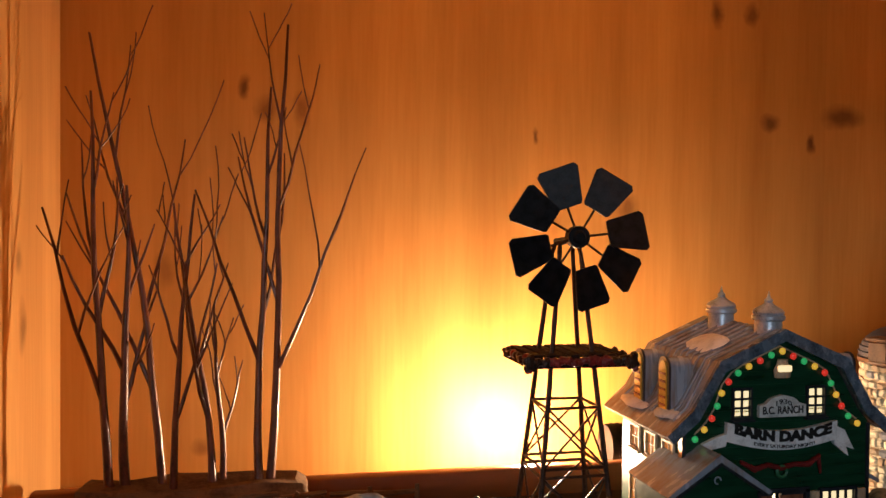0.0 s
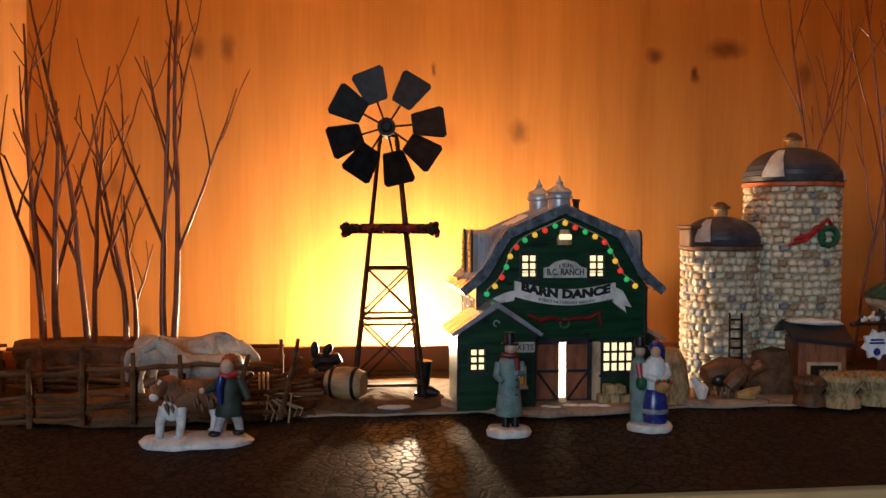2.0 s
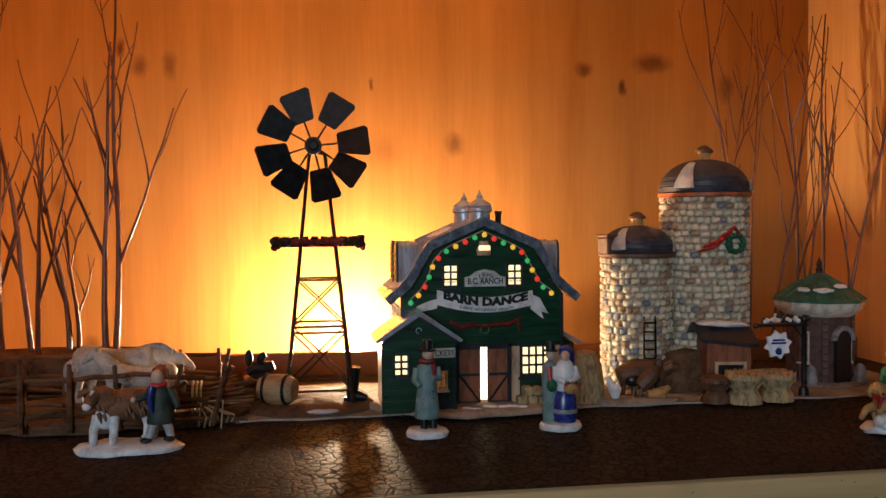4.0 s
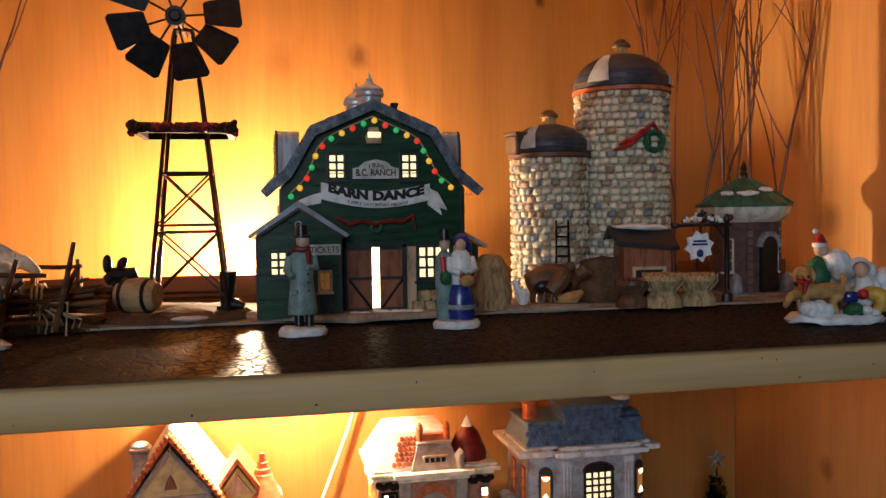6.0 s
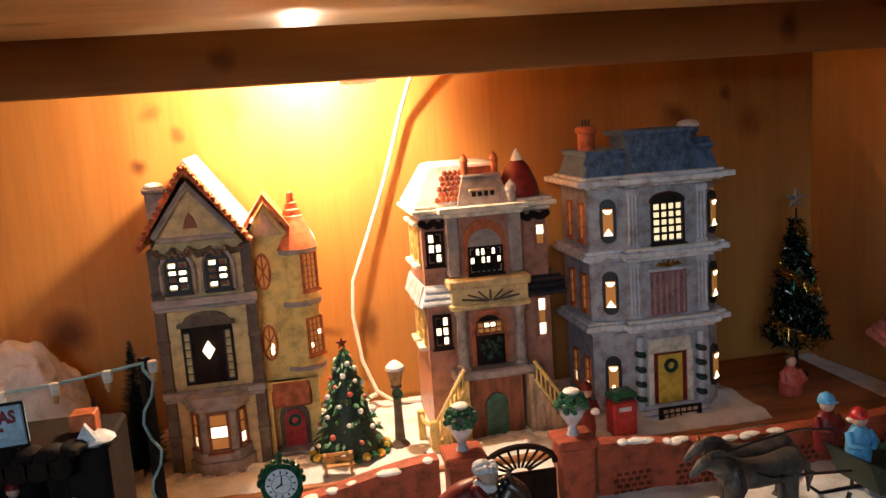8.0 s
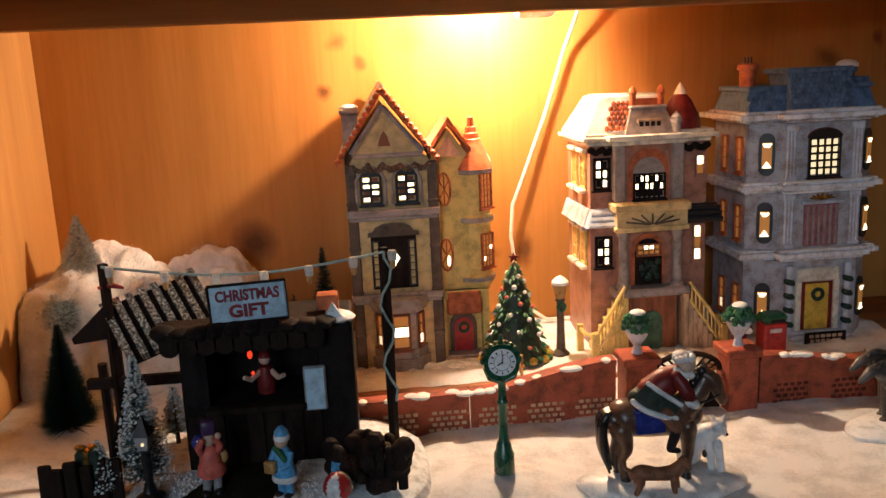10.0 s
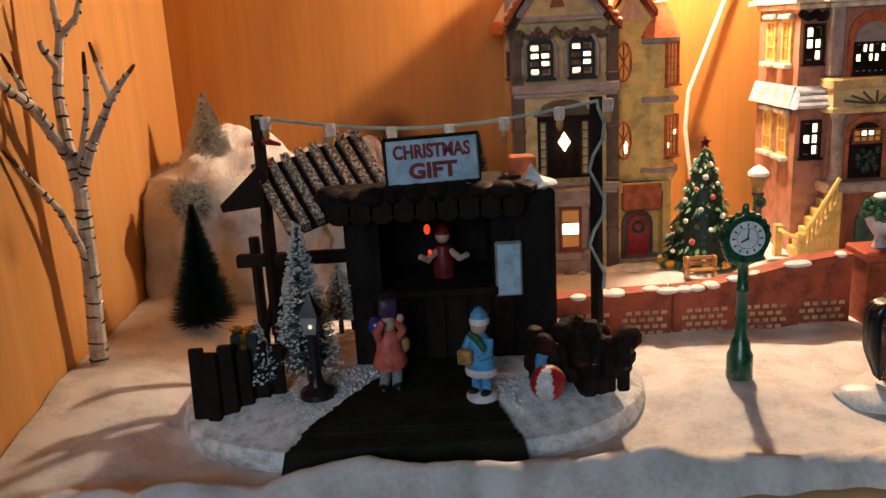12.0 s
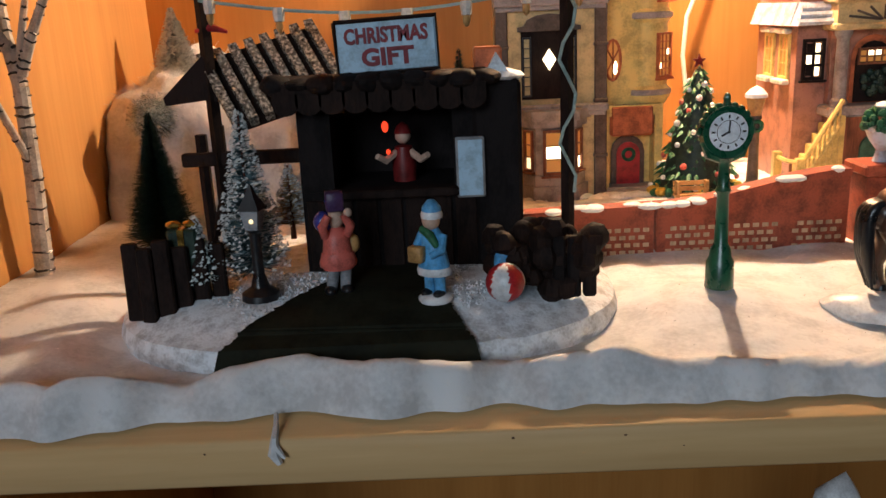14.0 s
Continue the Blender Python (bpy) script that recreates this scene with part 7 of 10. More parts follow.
# ---- rose-coloured opera house ----
def opera_house():
    t = thing("opera_house", (0.396, 0.650, HZ), 0, "rose and grey ceramic opera house with stairs, windows lit", "model house", "ceramic houses")
    bm = bmesh.new()
    box(bm, -0.053, 0.056, 0.006, 0.085, 0, 0.192)
    box(bm, -0.031, 0.028, -0.001, 0.02, 0.045, 0.192)
    part("wall", bm, M_pink, t, "rose plaster walls")
    bm = bmesh.new()
    cornice(bm, -0.053, 0.056, 0.006, 0.085, 0.190, ((0.003, 0, 0.004), (0.008, 0.004, 0.008), (0.005, 0.008, 0.011)))
    cornice(bm, -0.033, 0.030, -0.003, 0.02, 0.190, ((0.003, 0, 0.004), (0.007, 0.004, 0.009)))
    part("cornice", bm, M_cream, t, "cream main cornice")
    bm = bmesh.new()
    loft(bm, [[(-0.058, 0.002, 0.2), (0.020, 0.002, 0.2), (0.020, 0.09, 0.2), (-0.058, 0.09, 0.2)], [(-0.040, 0.018, 0.232), (0.016, 0.018, 0.232), (0.016, 0.074, 0.232), (-0.040, 0.074, 0.232)], [(-0.034, 0.022, 0.234), (0.012, 0.022, 0.234), (0.012, 0.07, 0.234), (-0.034, 0.07, 0.234)]])
    roof = part("mansard_roof", bm, M_snowcap, t, "snow-covered mansard roof")
    for j in range(6):
        for i in range(6):
            z = 0.205 + 0.0042 * j
            y = 0.002 + 0.016 * (z - 0.2) / 0.032 - 0.0012
            bm = bmesh.new()
            ball(bm, (-0.038 + 0.0044 * i + 0.0015 * j + (0.002 if j % 2 else 0), y, z), (0.0023, 0.0016, 0.0027), 0, 7, 5)
            part("tile", bm, M_terra, roof)
    bm = bmesh.new()
    loft(bm, [[(-0.023, -0.003, 0.199), (0.024, -0.003, 0.199), (0.024, 0.03, 0.199), (-0.023, 0.03, 0.199)], [(-0.015, 0.006, 0.221), (0.017, 0.006, 0.221), (0.017, 0.03, 0.221), (-0.015, 0.03, 0.221)]])
    box(bm, -0.016, 0.018, 0.004, 0.032, 0.221, 0.224, 0, 0.001)
    att = part("attic_block", bm, M_lilac, t, "grey sloped attic block with a name panel")
    bm = bmesh.new()
    box(bm, -0.0115, 0.0135, 0.0002, 0.0022, 0.203, 0.2125, 0, 0.001)
    bm.transform(Matrix.Translation((0, 0.0005, 0)))
    plate = part("name_panel", bm, M_timber, att)
    bm = bmesh.new()
    for k in range(4):
        box(bm, -0.009 + k * 0.0053, -0.0055 + k * 0.0053, -0.0002, 0.0008, 0.2055, 0.2100)
    part("writing_bars", bm, M_giftbrown, plate)
    bm = bmesh.new()
    box(bm, -0.012, 0.014, 0.010, 0.030, 0.224, 0.230)
    for x in (-0.012, 0.014):
        lathe(bm, [(0.0032, 0.222), (0.0032, 0.234), (0.004, 0.235), (0.0028, 0.239), (0, 0.242)], (x, 0.011, 0), 10)
    part("roof_crest", bm, M_terra, t, "red crest between two finials")
    bm = bmesh.new()
    lathe(bm, [(0.019, 0.201), (0.019, 0.206), (0.0175, 0.212), (0.011, 0.226), (0.005, 0.2325), (0.0035, 0.236), (0, 0.240)], (0.038, 0.026, 0), 10)
    dm = part("tower_dome", bm, M_darkred, t, "dark red pointed tower roof with a snowy tip")
    bm = bmesh.new()
    lathe(bm, [(0.0058, 0.2315), (0.004, 0.236), (0.002, 0.2395), (0, 0.2425)], (0.038, 0.026, 0), 10)
    part("roof_snow", bm, M_snowcap, dm)
    bm = bmesh.new()
    lathe(bm, [(0.0042, 0.19), (0.0042, 0.208), (0.0052, 0.2085), (0.0048, 0.213), (0, 0.2185)], (0.0245, 0.000, 0), 12)
    part("pinnacle", bm, M_lilac, t)
    for x in (-0.0285, 0.0255):
        bm = bmesh.new()
        box(bm, x - 0.0055, x + 0.0055, -0.0045, 0.004, 0.140, 0.192, 0, 0.0012)
        part("pilaster", bm, M_lilac, t)
    for x in (-0.0265, 0.0235):
        bm = bmesh.new()
        lathe(bm, [(0.0062, 0.0605), (0.0062, 0.0635), (0.0046, 0.0655), (0.0042, 0.107), (0.0058, 0.110), (0.0062, 0.113)], (x, -0.0085, 0), 14)
        part("column", bm, M_lilac, t, "round grey porch column")
    # upper arch
    bm = bmesh.new()
    prism(bm, arch(0.036, 0.046, 9, -0.0015, 0.141), -0.0028, 0.0)
    part("arch_panel", bm, M_terra, t)
    bm = bmesh.new()
    prism(bm, arch(0.029, 0.038, 9, -0.0015, 0.141), -0.0042, -0.0026)
    part("fan_light", bm, M_lilac, t)
    window(t, -0.0015, -0.0052, 0.1425, 0.027, 0.0205, 6, 3, M_giftbrown, "011010" "101101" "000000", pane=M_lithot, dark=M_giftbrown, bar=0.0020)
    window(t, -0.0425, 0.0045, 0.152, 0.0115, 0.0250, 2, 3, M_giftbrown, "101101", pane=M_lithot, dark=M_giftbrown, rim=0.0022, bar=0.0022)
    window(t, -0.0410, 0.0045, 0.080, 0.0115, 0.0250, 2, 3, M_giftbrown, "011101", pane=M_lithot, dark=M_giftbrown, rim=0.0022, bar=0.0022)
    window(t, 0.0495, 0.0045, 0.160, 0.0065, 0.0165, 1, 2, M_pink, "10", pane=M_lithot, rim=0.0014)
    window(t, 0.0480, 0.0045, 0.080, 0.0060, 0.0320, 1, 3, M_pink, "101", pane=M_lithot, rim=0.0016)
    for z in (0.080, 0.152):
        for y in (0.026, 0.056):
            window(t, -0.0542, y, z, 0.013, 0.028, 2, 3, M_hyellow, "", -90, pane=M_amber, rim=0.0026)
            bm = bmesh.new()
            box(bm, -0.060, -0.053, y - 0.011, y + 0.011, z - 0.006, z - 0.002, 0, 0.001)
            box(bm, -0.059, -0.053, y - 0.010, y + 0.010, z + 0.031, z + 0.035, 0, 0.001)
            part("window_ledge", bm, M_cream, t)
    bm = bmesh.new()
    rg = random.Random(6)
    for x0, x1 in ((-0.053, -0.033), (0.032, 0.056)):
        for k in range(14):
            x = x0 + (x1 - x0) * k / 13
            ball(bm, (x, 0.0035, 0.1865 - 0.003 * math.sin(k / 13 * math.pi * 2) ** 2), rg.uniform(.0024, .0036), 0, 6, 4)
    part("swag", bm, M_giftbrown, t, "dark hanging swag")
    # mid roof skirts and the porch gable
    for x0, x1, mtl in ((-0.060, -0.033, M_bluegrey), (0.031, 0.068, M_trimdark)):
        bm = bmesh.new()
        loft(bm, [[(x0, -0.006, 0.117), (x1, -0.006, 0.117), (x1, 0.03, 0.117), (x0, 0.03, 0.117)], [(x0 + 0.007, 0.004, 0.133), (x1 - 0.002, 0.004, 0.133), (x1 - 0.002, 0.03, 0.133), (x0 + 0.007, 0.03, 0.133)]])
        for k in range(3):
            tube(bm, [(x0 + 0.002 + 0.002 * k, -0.006 + 0.003 * k, 0.1195 + 0.0048 * k), (x1 - 0.001, -0.006 + 0.003 * k, 0.1195 + 0.0048 * k)], 0.0025, 6)
        part("skirt_roof", bm, mtl, t, "blue-grey skirt roof with snow" if x0 < 0 else "")
    bm = bmesh.new()
    loft(bm, [[(-0.0605, 0.003, 0.117), (-0.0605, 0.085, 0.117), (-0.0535, 0.085, 0.117), (-0.0535, 0.003, 0.117)], [(-0.055, 0.006, 0.133), (-0.055, 0.085, 0.133), (-0.0535, 0.085, 0.133), (-0.0535, 0.006, 0.133)]])
    part("skirt_roof", bm, M_bluegrey, t)
    bm = bmesh.new()
    box(bm, -0.036, 0.033, -0.016, 0.006, 0.113, 0.118, 0, 0.0012)
    box(bm, -0.034, 0.031, -0.014, 0.006, 0.118, 0.131)
    box(bm, -0.037, 0.034, -0.0165, 0.006, 0.131, 0.139, 0, 0.0014)
    ped = part("porch_entablature", bm, M_hcream, t, "cream porch front with a fan ornament")
    bm = bmesh.new()
    for k in range(7):
        a = radians(18 + 24 * k)
        tube(bm, [(-0.0015 + 0.003 * math.cos(a), -0.0145, 0.1195), (-0.0015 + 0.026 * math.cos(a) * (1 if abs(math.cos(a)) > .4 else .6), -0.0145, 0.1195 + 0.0098 * math.sin(a))], 0.0009, 5)
    part("fan", bm, M_htaupe, ped)
    bm = bmesh.new()
    box(bm, -0.037, 0.034, -0.0175, 0.004, 0.0525, 0.0605, 0, 0.0016)
    part("porch_floor", bm, M_lilac, t)
    bm = bmesh.new()
    prism(bm, arch(0.031, 0.048, 8, -0.0015, 0.061), -0.0026, 0.0)
    part("door_surround", bm, M_terra, t)
    bm = bmesh.new()
    prism(bm, arch(0.025, 0.043, 8, -0.0015, 0.0615), -0.0042, -0.0024)
    part("door", bm, M_giftbrown, t)
    window(t, -0.0015, -0.0050, 0.0895, 0.021, 0.0090, 4, 2, M_doorwood, "01100000", pane=M_lithot, bar=0.0012, sill=False)
    bm = bmesh.new()
    for k in range(22):
        ball(bm, (-0.0015 + rg.uniform(-.008, .008), -0.006 + rg.uniform(-.002, .002), 0.066 + rg.uniform(0, .018)), rg.uniform(.002, .0035), 0, 6, 4)
    part("porch_greenery", bm, M_needle, t, "dark greenery in the doorway")
    bm = bmesh.new()
    box(bm, -0.026, 0.023, -0.013, 0.006, 0, 0.0525, 0, 0.001)
    part("porch_base", bm, M_doorwood, t)
    bm = bmesh.new()
    prism(bm, arch(0.019, 0.038, 7, -0.0015, 0.001), -0.0152, -0.0128)
    part("cellar_door", bm, M_tinroof, t, "dark green cellar door")
    # sweeping stairs with balustrades
    for s in (-1, 1):
        for k in range(7):
            bm = bmesh.new()
            f = k / 7
            x0, x1 = s * (0.026 + 0.030 * f), s * (0.026 + 0.030 * (f + 1 / 7))
            box(bm, min(x0, x1), max(x0, x1), -0.022 - 0.006 * f, 0.004, 0, 0.0525 * (1 - f) + 0.002, 0, 0.0006)
            st = part("stair", bm, M_hyellow if s < 0 else M_timber, t)
        bm = bmesh.new()
        a, b, c = (s * 0.030, -0.024, 0.066), (s * 0.058, -0.030, 0.024), (s * 0.062, -0.030, 0.024)
        tube(bm, [a, b, c, (s * 0.066, -0.022, 0.024), (s * 0.066, -0.004, 0.024)], 0.0017, 6)
        tube(bm, [(s * 0.030, -0.024, 0.050), (s * 0.058, -0.030, 0.008)], 0.0014, 6)
        part("handrail", bm, M_hyellow, t, "ochre stair rail")
        for k in range(8):
            f = (k + 0.5) / 8
            bm = bmesh.new()
            x, y, z = s * (0.030 + 0.028 * f), -0.024 - 0.006 * f, 0.066 - 0.042 * f
            tube(bm, [(x, y, z), (x, y, z - 0.016)], 0.0010, 5)
            part("baluster", bm, M_hyellow, t)
        bm = bmesh.new()
        box(bm, s * 0.066 - 0.003, s * 0.066 + 0.003, -0.006, 0.0, 0, 0.028, 0, 0.0006)
        box(bm, s * 0.060 - 0.003, s * 0.060 + 0.003, -0.033, -0.027, 0, 0.027, 0, 0.0006)
        part("newel", bm, M_hyellow, t)
    bm = bmesh.new()
    for k in range(30):
        ball(bm, (-0.068 + 0.0045 * k, -0.026 + rg.uniform(-.012, .01), 0.001), (0.006, 0.006, 0.003), 0, 8, 5)
    part("base_snow", bm, M_snowcap, t)


opera_house()


# ---- blue-grey three-storey house ----
def tall_house():
    t = thing("tall_house", (0.548, 0.640, HZ), 0, "blue-grey three-storey ceramic townhouse with a slate mansard, lit", "model house", "ceramic houses")
    D = 0.08
    for z0, z1 in ((0, 0.076), (0.087, 0.139), (0.149, 0.203)):
        bm = bmesh.new()
        box(bm, -0.060, 0.058, 0.012, D, z0, z1)
        loft(bm, [[(-0.030, 0.0, z0), (0.044, 0.0, z0), (0.058, 0.012, z0), (-0.058, 0.012, z0)], [(-0.030, 0.0, z1), (0.044, 0.0, z1), (0.058, 0.012, z1), (-0.058, 0.012, z1)]])
        part("storey", bm, M_stormgrey, t)
    for z, big in ((0.076, 0), (0.139, 0), (0.203, 1)):
        bm = bmesh.new()
        cornice(bm, -0.062, 0.060, 0.008, D, z, ((0.002, 0, 0.003), (0.007 + 0.004 * big, 0.003, 0.008), (0.004, 0.008, 0.0105)))
        cornice(bm, -0.030, 0.046, -0.003, 0.02, z, ((0.002, 0, 0.003), (0.006 + 0.003 * big, 0.003, 0.008), (0.003, 0.008, 0.0105)))
        part("cornice", bm, M_paleblue, t, "snow-dusted grey cornice")
        bm = bmesh.new()
        for k in range(10):
            ball(bm, (-0.026 + 0.008 * k, -0.004, z + 0.0105), (0.007, 0.004, 0.0012), 0, 8, 5)
        part("ledge_snow", bm, M_snowcap, t)
    # mansard
    bm = bmesh.new()
    loft(bm, [[(-0.062, 0.008, 0.2135), (0.060, 0.008, 0.2135), (0.060, D, 0.2135), (-0.062, D, 0.2135)], [(-0.057, 0.014, 0.231), (0.056, 0.014, 0.231), (0.056, D - 0.006, 0.231), (-0.057, D - 0.006, 0.231)]])
    box(bm, -0.060, 0.059, 0.011, D - 0.004, 0.231, 0.2355, 0, 0.001)
    loft(bm, [[(-0.026, -0.002, 0.2135), (0.036, -0.002, 0.2135), (0.036, 0.03, 0.2135), (-0.026, 0.03, 0.2135)], [(-0.023, 0.010, 0.246), (0.033, 0.010, 0.246), (0.033, 0.05, 0.246), (-0.023, 0.05, 0.246)]])
    box(bm, -0.027, 0.037, 0.007, 0.053, 0.246, 0.2505, 0, 0.0012)
    roof = part("mansard_roof", bm, M_slateblue, t, "blue slate mansard roof")
    for j in range(7):
        for i in range(13):
            z = 0.2165 + 0.0045 * j
            y = -0.002 + 0.012 * (z - 0.2135) / 0.0325 - 0.0008
            x = -0.0235 + 0.0047 * (i + (0.5 if j % 2 else 0))
            if x > 0.034:
                continue
            bm = bmesh.new()
            ball(bm, (x, y, z), (0.0025, 0.0013, 0.0030), 0, 6, 4)
            part("slate", bm, M_slateblue, roof)
    for j in range(4):
        for i in range(8):
            z = 0.2165 + 0.0045 * j
            y = 0.008 + 0.006 * (z - 0.2135) / 0.0175 - 0.0006
            x = -0.060 + 0.0045 * (i + (0.5 if j % 2 else 0))
            bm = bmesh.new()
            ball(bm, (x, y, z), (0.0024, 0.0012, 0.0028), 0, 6, 4)
            part("slate", bm, M_slateblue, roof)
    for x, y, mtl, z0 in ((-0.050, 0.035, M_terra, 0.234), (0.046, 0.035, M_slateblue, 0.228)):
        bm = bmesh.new()
        lathe(bm, [(0.0075, z0), (0.0075, z0 + 0.016), (0.0095, z0 + 0.017), (0.0095, z0 + 0.021), (0.007, z0 + 0.0225)], (x, y, 0), 14)
        ch = part("chimney_pot", bm, mtl, t)
        bm = bmesh.new()
        if x < 0:
            for k in range(3):
                tube(bm, [(x - 0.003 + 0.003 * k, y, z0 + 0.022), (x - 0.003 + 0.003 * k, y, z0 + 0.028)], 0.0009, 5)
            part("chimney_spike", bm, M_trimdark, ch)
        else:
            ball(bm, (x, y, z0 + 0.023), (0.010, 0.010, 0.005), 0, 12, 7)
            part("chimney_snow", bm, M_snowcap, ch)
    bm = bmesh.new()
    box(bm, 0.034, 0.058, 0.016, 0.04, 0.2355, 0.2405, 0, 0.001)
    box(bm, 0.036, 0.056, 0.018, 0.04, 0.22, 0.236)
    part("chimney_base", bm, M_slateblue, t)
    # fluted pilasters and side lights on each storey
    for z0 in (0.088, 0.150):
        for x in (-0.0245, 0.0385):
            for dx in (-0.0032, 0, 0.0032):
                bm = bmesh.new()
                tube(bm, [(x + dx, -0.0012, z0 + 0.002), (x + dx, -0.0012, z0 + 0.05)], 0.0015, 6)
                part("flute", bm, M_bluegrey, t)
            bm = bmesh.new()
            box(bm, x - 0.0056, x + 0.0056, -0.003, 0.002, z0 + 0.045, z0 + 0.0515, 0, 0.0008)
            box(bm, x - 0.0056, x + 0.0056, -0.003, 0.002, z0, z0 + 0.004, 0, 0.0008)
            part("capital", bm, M_bluegrey, t)
    for z0 in (0.018, 0.094, 0.157):
        for x, y, a in ((-0.0445, 0.0045, -24), (0.0515, 0.0050, 38)):
            bm = bmesh.new()
            prism(bm, [(0.0072 * math.cos(q * math.tau / 16), 0.018 + (0.012 if 0 < q < 8 else -0.012 if q > 8 else 0) + 0.0072 * math.sin(q * math.tau / 16)) for q in range(16)], -0.0012, 0.001)
            ov = part("side_light", bm, M_trimdark, t, "tall rounded side light")
            ov.matrix_local = pose(x, y, z0, 0, 0, a)
            bm = bmesh.new()
            box(bm, -0.0042, 0.0042, -0.0022, -0.001, 0.007, 0.029)
            part("pane", bm, M_amber, ov)
            bm = bmesh.new()
            prism(bm, [(-0.0040, 0.028), (0.0040, 0.028), (0.0018, 0.0245), (-0.0018, 0.0245)], -0.0030, -0.0018)
            part("bright_pane", bm, M_lithot, ov)
            bm = bmesh.new()
            prism(bm, [(-0.0040, 0.006), (0.0040, 0.006), (0, 0.012)], -0.0030, -0.0018)
            part("bright_pane", bm, M_lithot, ov)
        for y in (0.024, 0.055):
            window(t, -0.0612, y, z0 + 0.002, 0.009, 0.030, 1, 3, M_terra, "001" if z0 < 0.05 else "", -90, pane=M_amber if z0 > 0.05 else M_lit, rim=0.0018)
    window(t, 0.0072, -0.0016, 0.1545, 0.0265, 0.0330, 4, 5, M_black, "", bar=0.0022, pane=M_lit, rim=0.002, head=0.007)
    bm = bmesh.new()
    prism(bm, [(0.0072 + 0.0165 * math.cos(k * math.pi / 10), 0.1885 + 0.0088 * math.sin(k * math.pi / 10)) for k in range(11)] + [(0.0072 - 0.0135, 0.1885), (0.0072 + 0.0135, 0.1885)][::1], -0.0014, 0.001)
    part("window_arch", bm, M_darkred, t)
    bm = bmesh.new()
    box(bm, -0.0095, 0.0235, -0.0022, 0.001, 0.089, 0.128, 0, 0.0008)
    sh = part("shutter_door", bm, M_mauve, t, "mauve panelled balcony door")
    for k in range(6):
        bm = bmesh.new()
        tube(bm, [(-0.0065 + 0.0054 * k, -0.0024, 0.0905), (-0.0065 + 0.0054 * k, -0.0024, 0.1265)], 0.0012, 5)
        part("rib", bm, M_lilac, sh)
    bm = bmesh.new()
    box(bm, -0.013, 0.027, -0.004, 0.001, 0.128, 0.1315, 0, 0.0008)
    part("door_head", bm, M_bluegrey, t)
    bm = bmesh.new()
    for k in range(7):
        a = math.pi * (k + 0.5) / 7
        tube(bm, [(0.007, -0.0016, 0.1325), (0.007 + 0.012 * math.cos(a), -0.0016, 0.1325 + 0.005 * math.sin(a))], 0.0009, 5)
    part("fan", bm, M_gold, t)
    # front door
    bm = bmesh.new()
    box(bm, -0.0145, 0.0265, -0.004, 0.001, 0.055, 0.068, 0, 0.0016)
    for x in (-0.0125, 0.0245):
        box(bm, x - 0.0028, x + 0.0028, -0.0034, 0.001, 0.008, 0.056, 0, 0.0006)
    part("door_case", bm, M_cream, t)
    bm = bmesh.new()
    box(bm, -0.0097, 0.0217, -0.0012, 0.001, 0.008, 0.055)
    part("door_panel", bm, M_darkred, t)
    bm = bmesh.new()
    box(bm, -0.0055, 0.0175, -0.0024, -0.001, 0.009, 0.053, 0, 0.0006)
    dr = part("door", bm, M_yellow, t, "ochre front door with a dark wreath")
    bm = bmesh.new()
    tube(bm, [(0.006 + 0.0048 * math.cos(k * math.tau / 14), -0.0036, 0.043 + 0.0048 * math.sin(k * math.tau / 14)) for k in range(15)], 0.0019, 7)
    part("wreath", bm, M_needle, dr)
    for x in (-0.0225, 0.0345):
        bm = bmesh.new()
        tube(bm, [(x, -0.003, 0.006), (x, -0.003, 0.072)], 0.0034, 10)
        col = part("column", bm, M_bluegrey, t)
        for k in range(4):
            bm = bmesh.new()
            ball(bm, (x, -0.004, 0.016 + 0.0135 * k), (0.0058, 0.0042, 0.0034), 0, 9, 6, (0, 22, 0))
            part("garland_wrap", bm, M_needle, col)
    for k in range(3):
        bm = bmesh.new()
        box(bm, -0.020 - 0.003 * k, 0.032 + 0.003 * k, -0.006 - 0.006 * k, 0.012, 0, 0.0085 - 0.0028 * k, 0, 0.0006)
        part("step", bm, M_bluegrey, t)
    bm = bmesh.new()
    box(bm, -0.014, 0.026, -0.0205, -0.0185, 0.0, 0.0115, 0, 0.0006)
    pl = part("name_board", bm, M_giftbrown, t, "dark name board")
    bm = bmesh.new()
    for k in range(6):
        box(bm, -0.010 + k * 0.0055, -0.0062 + k * 0.0055, -0.0212, -0.0204, 0.0066, 0.0094)
        box(bm, -0.009 + k * 0.0052, -0.0056 + k * 0.0052, -0.0212, -0.0204, 0.0022, 0.0048)
    part("writing_bars", bm, M_timber, pl)


tall_house()


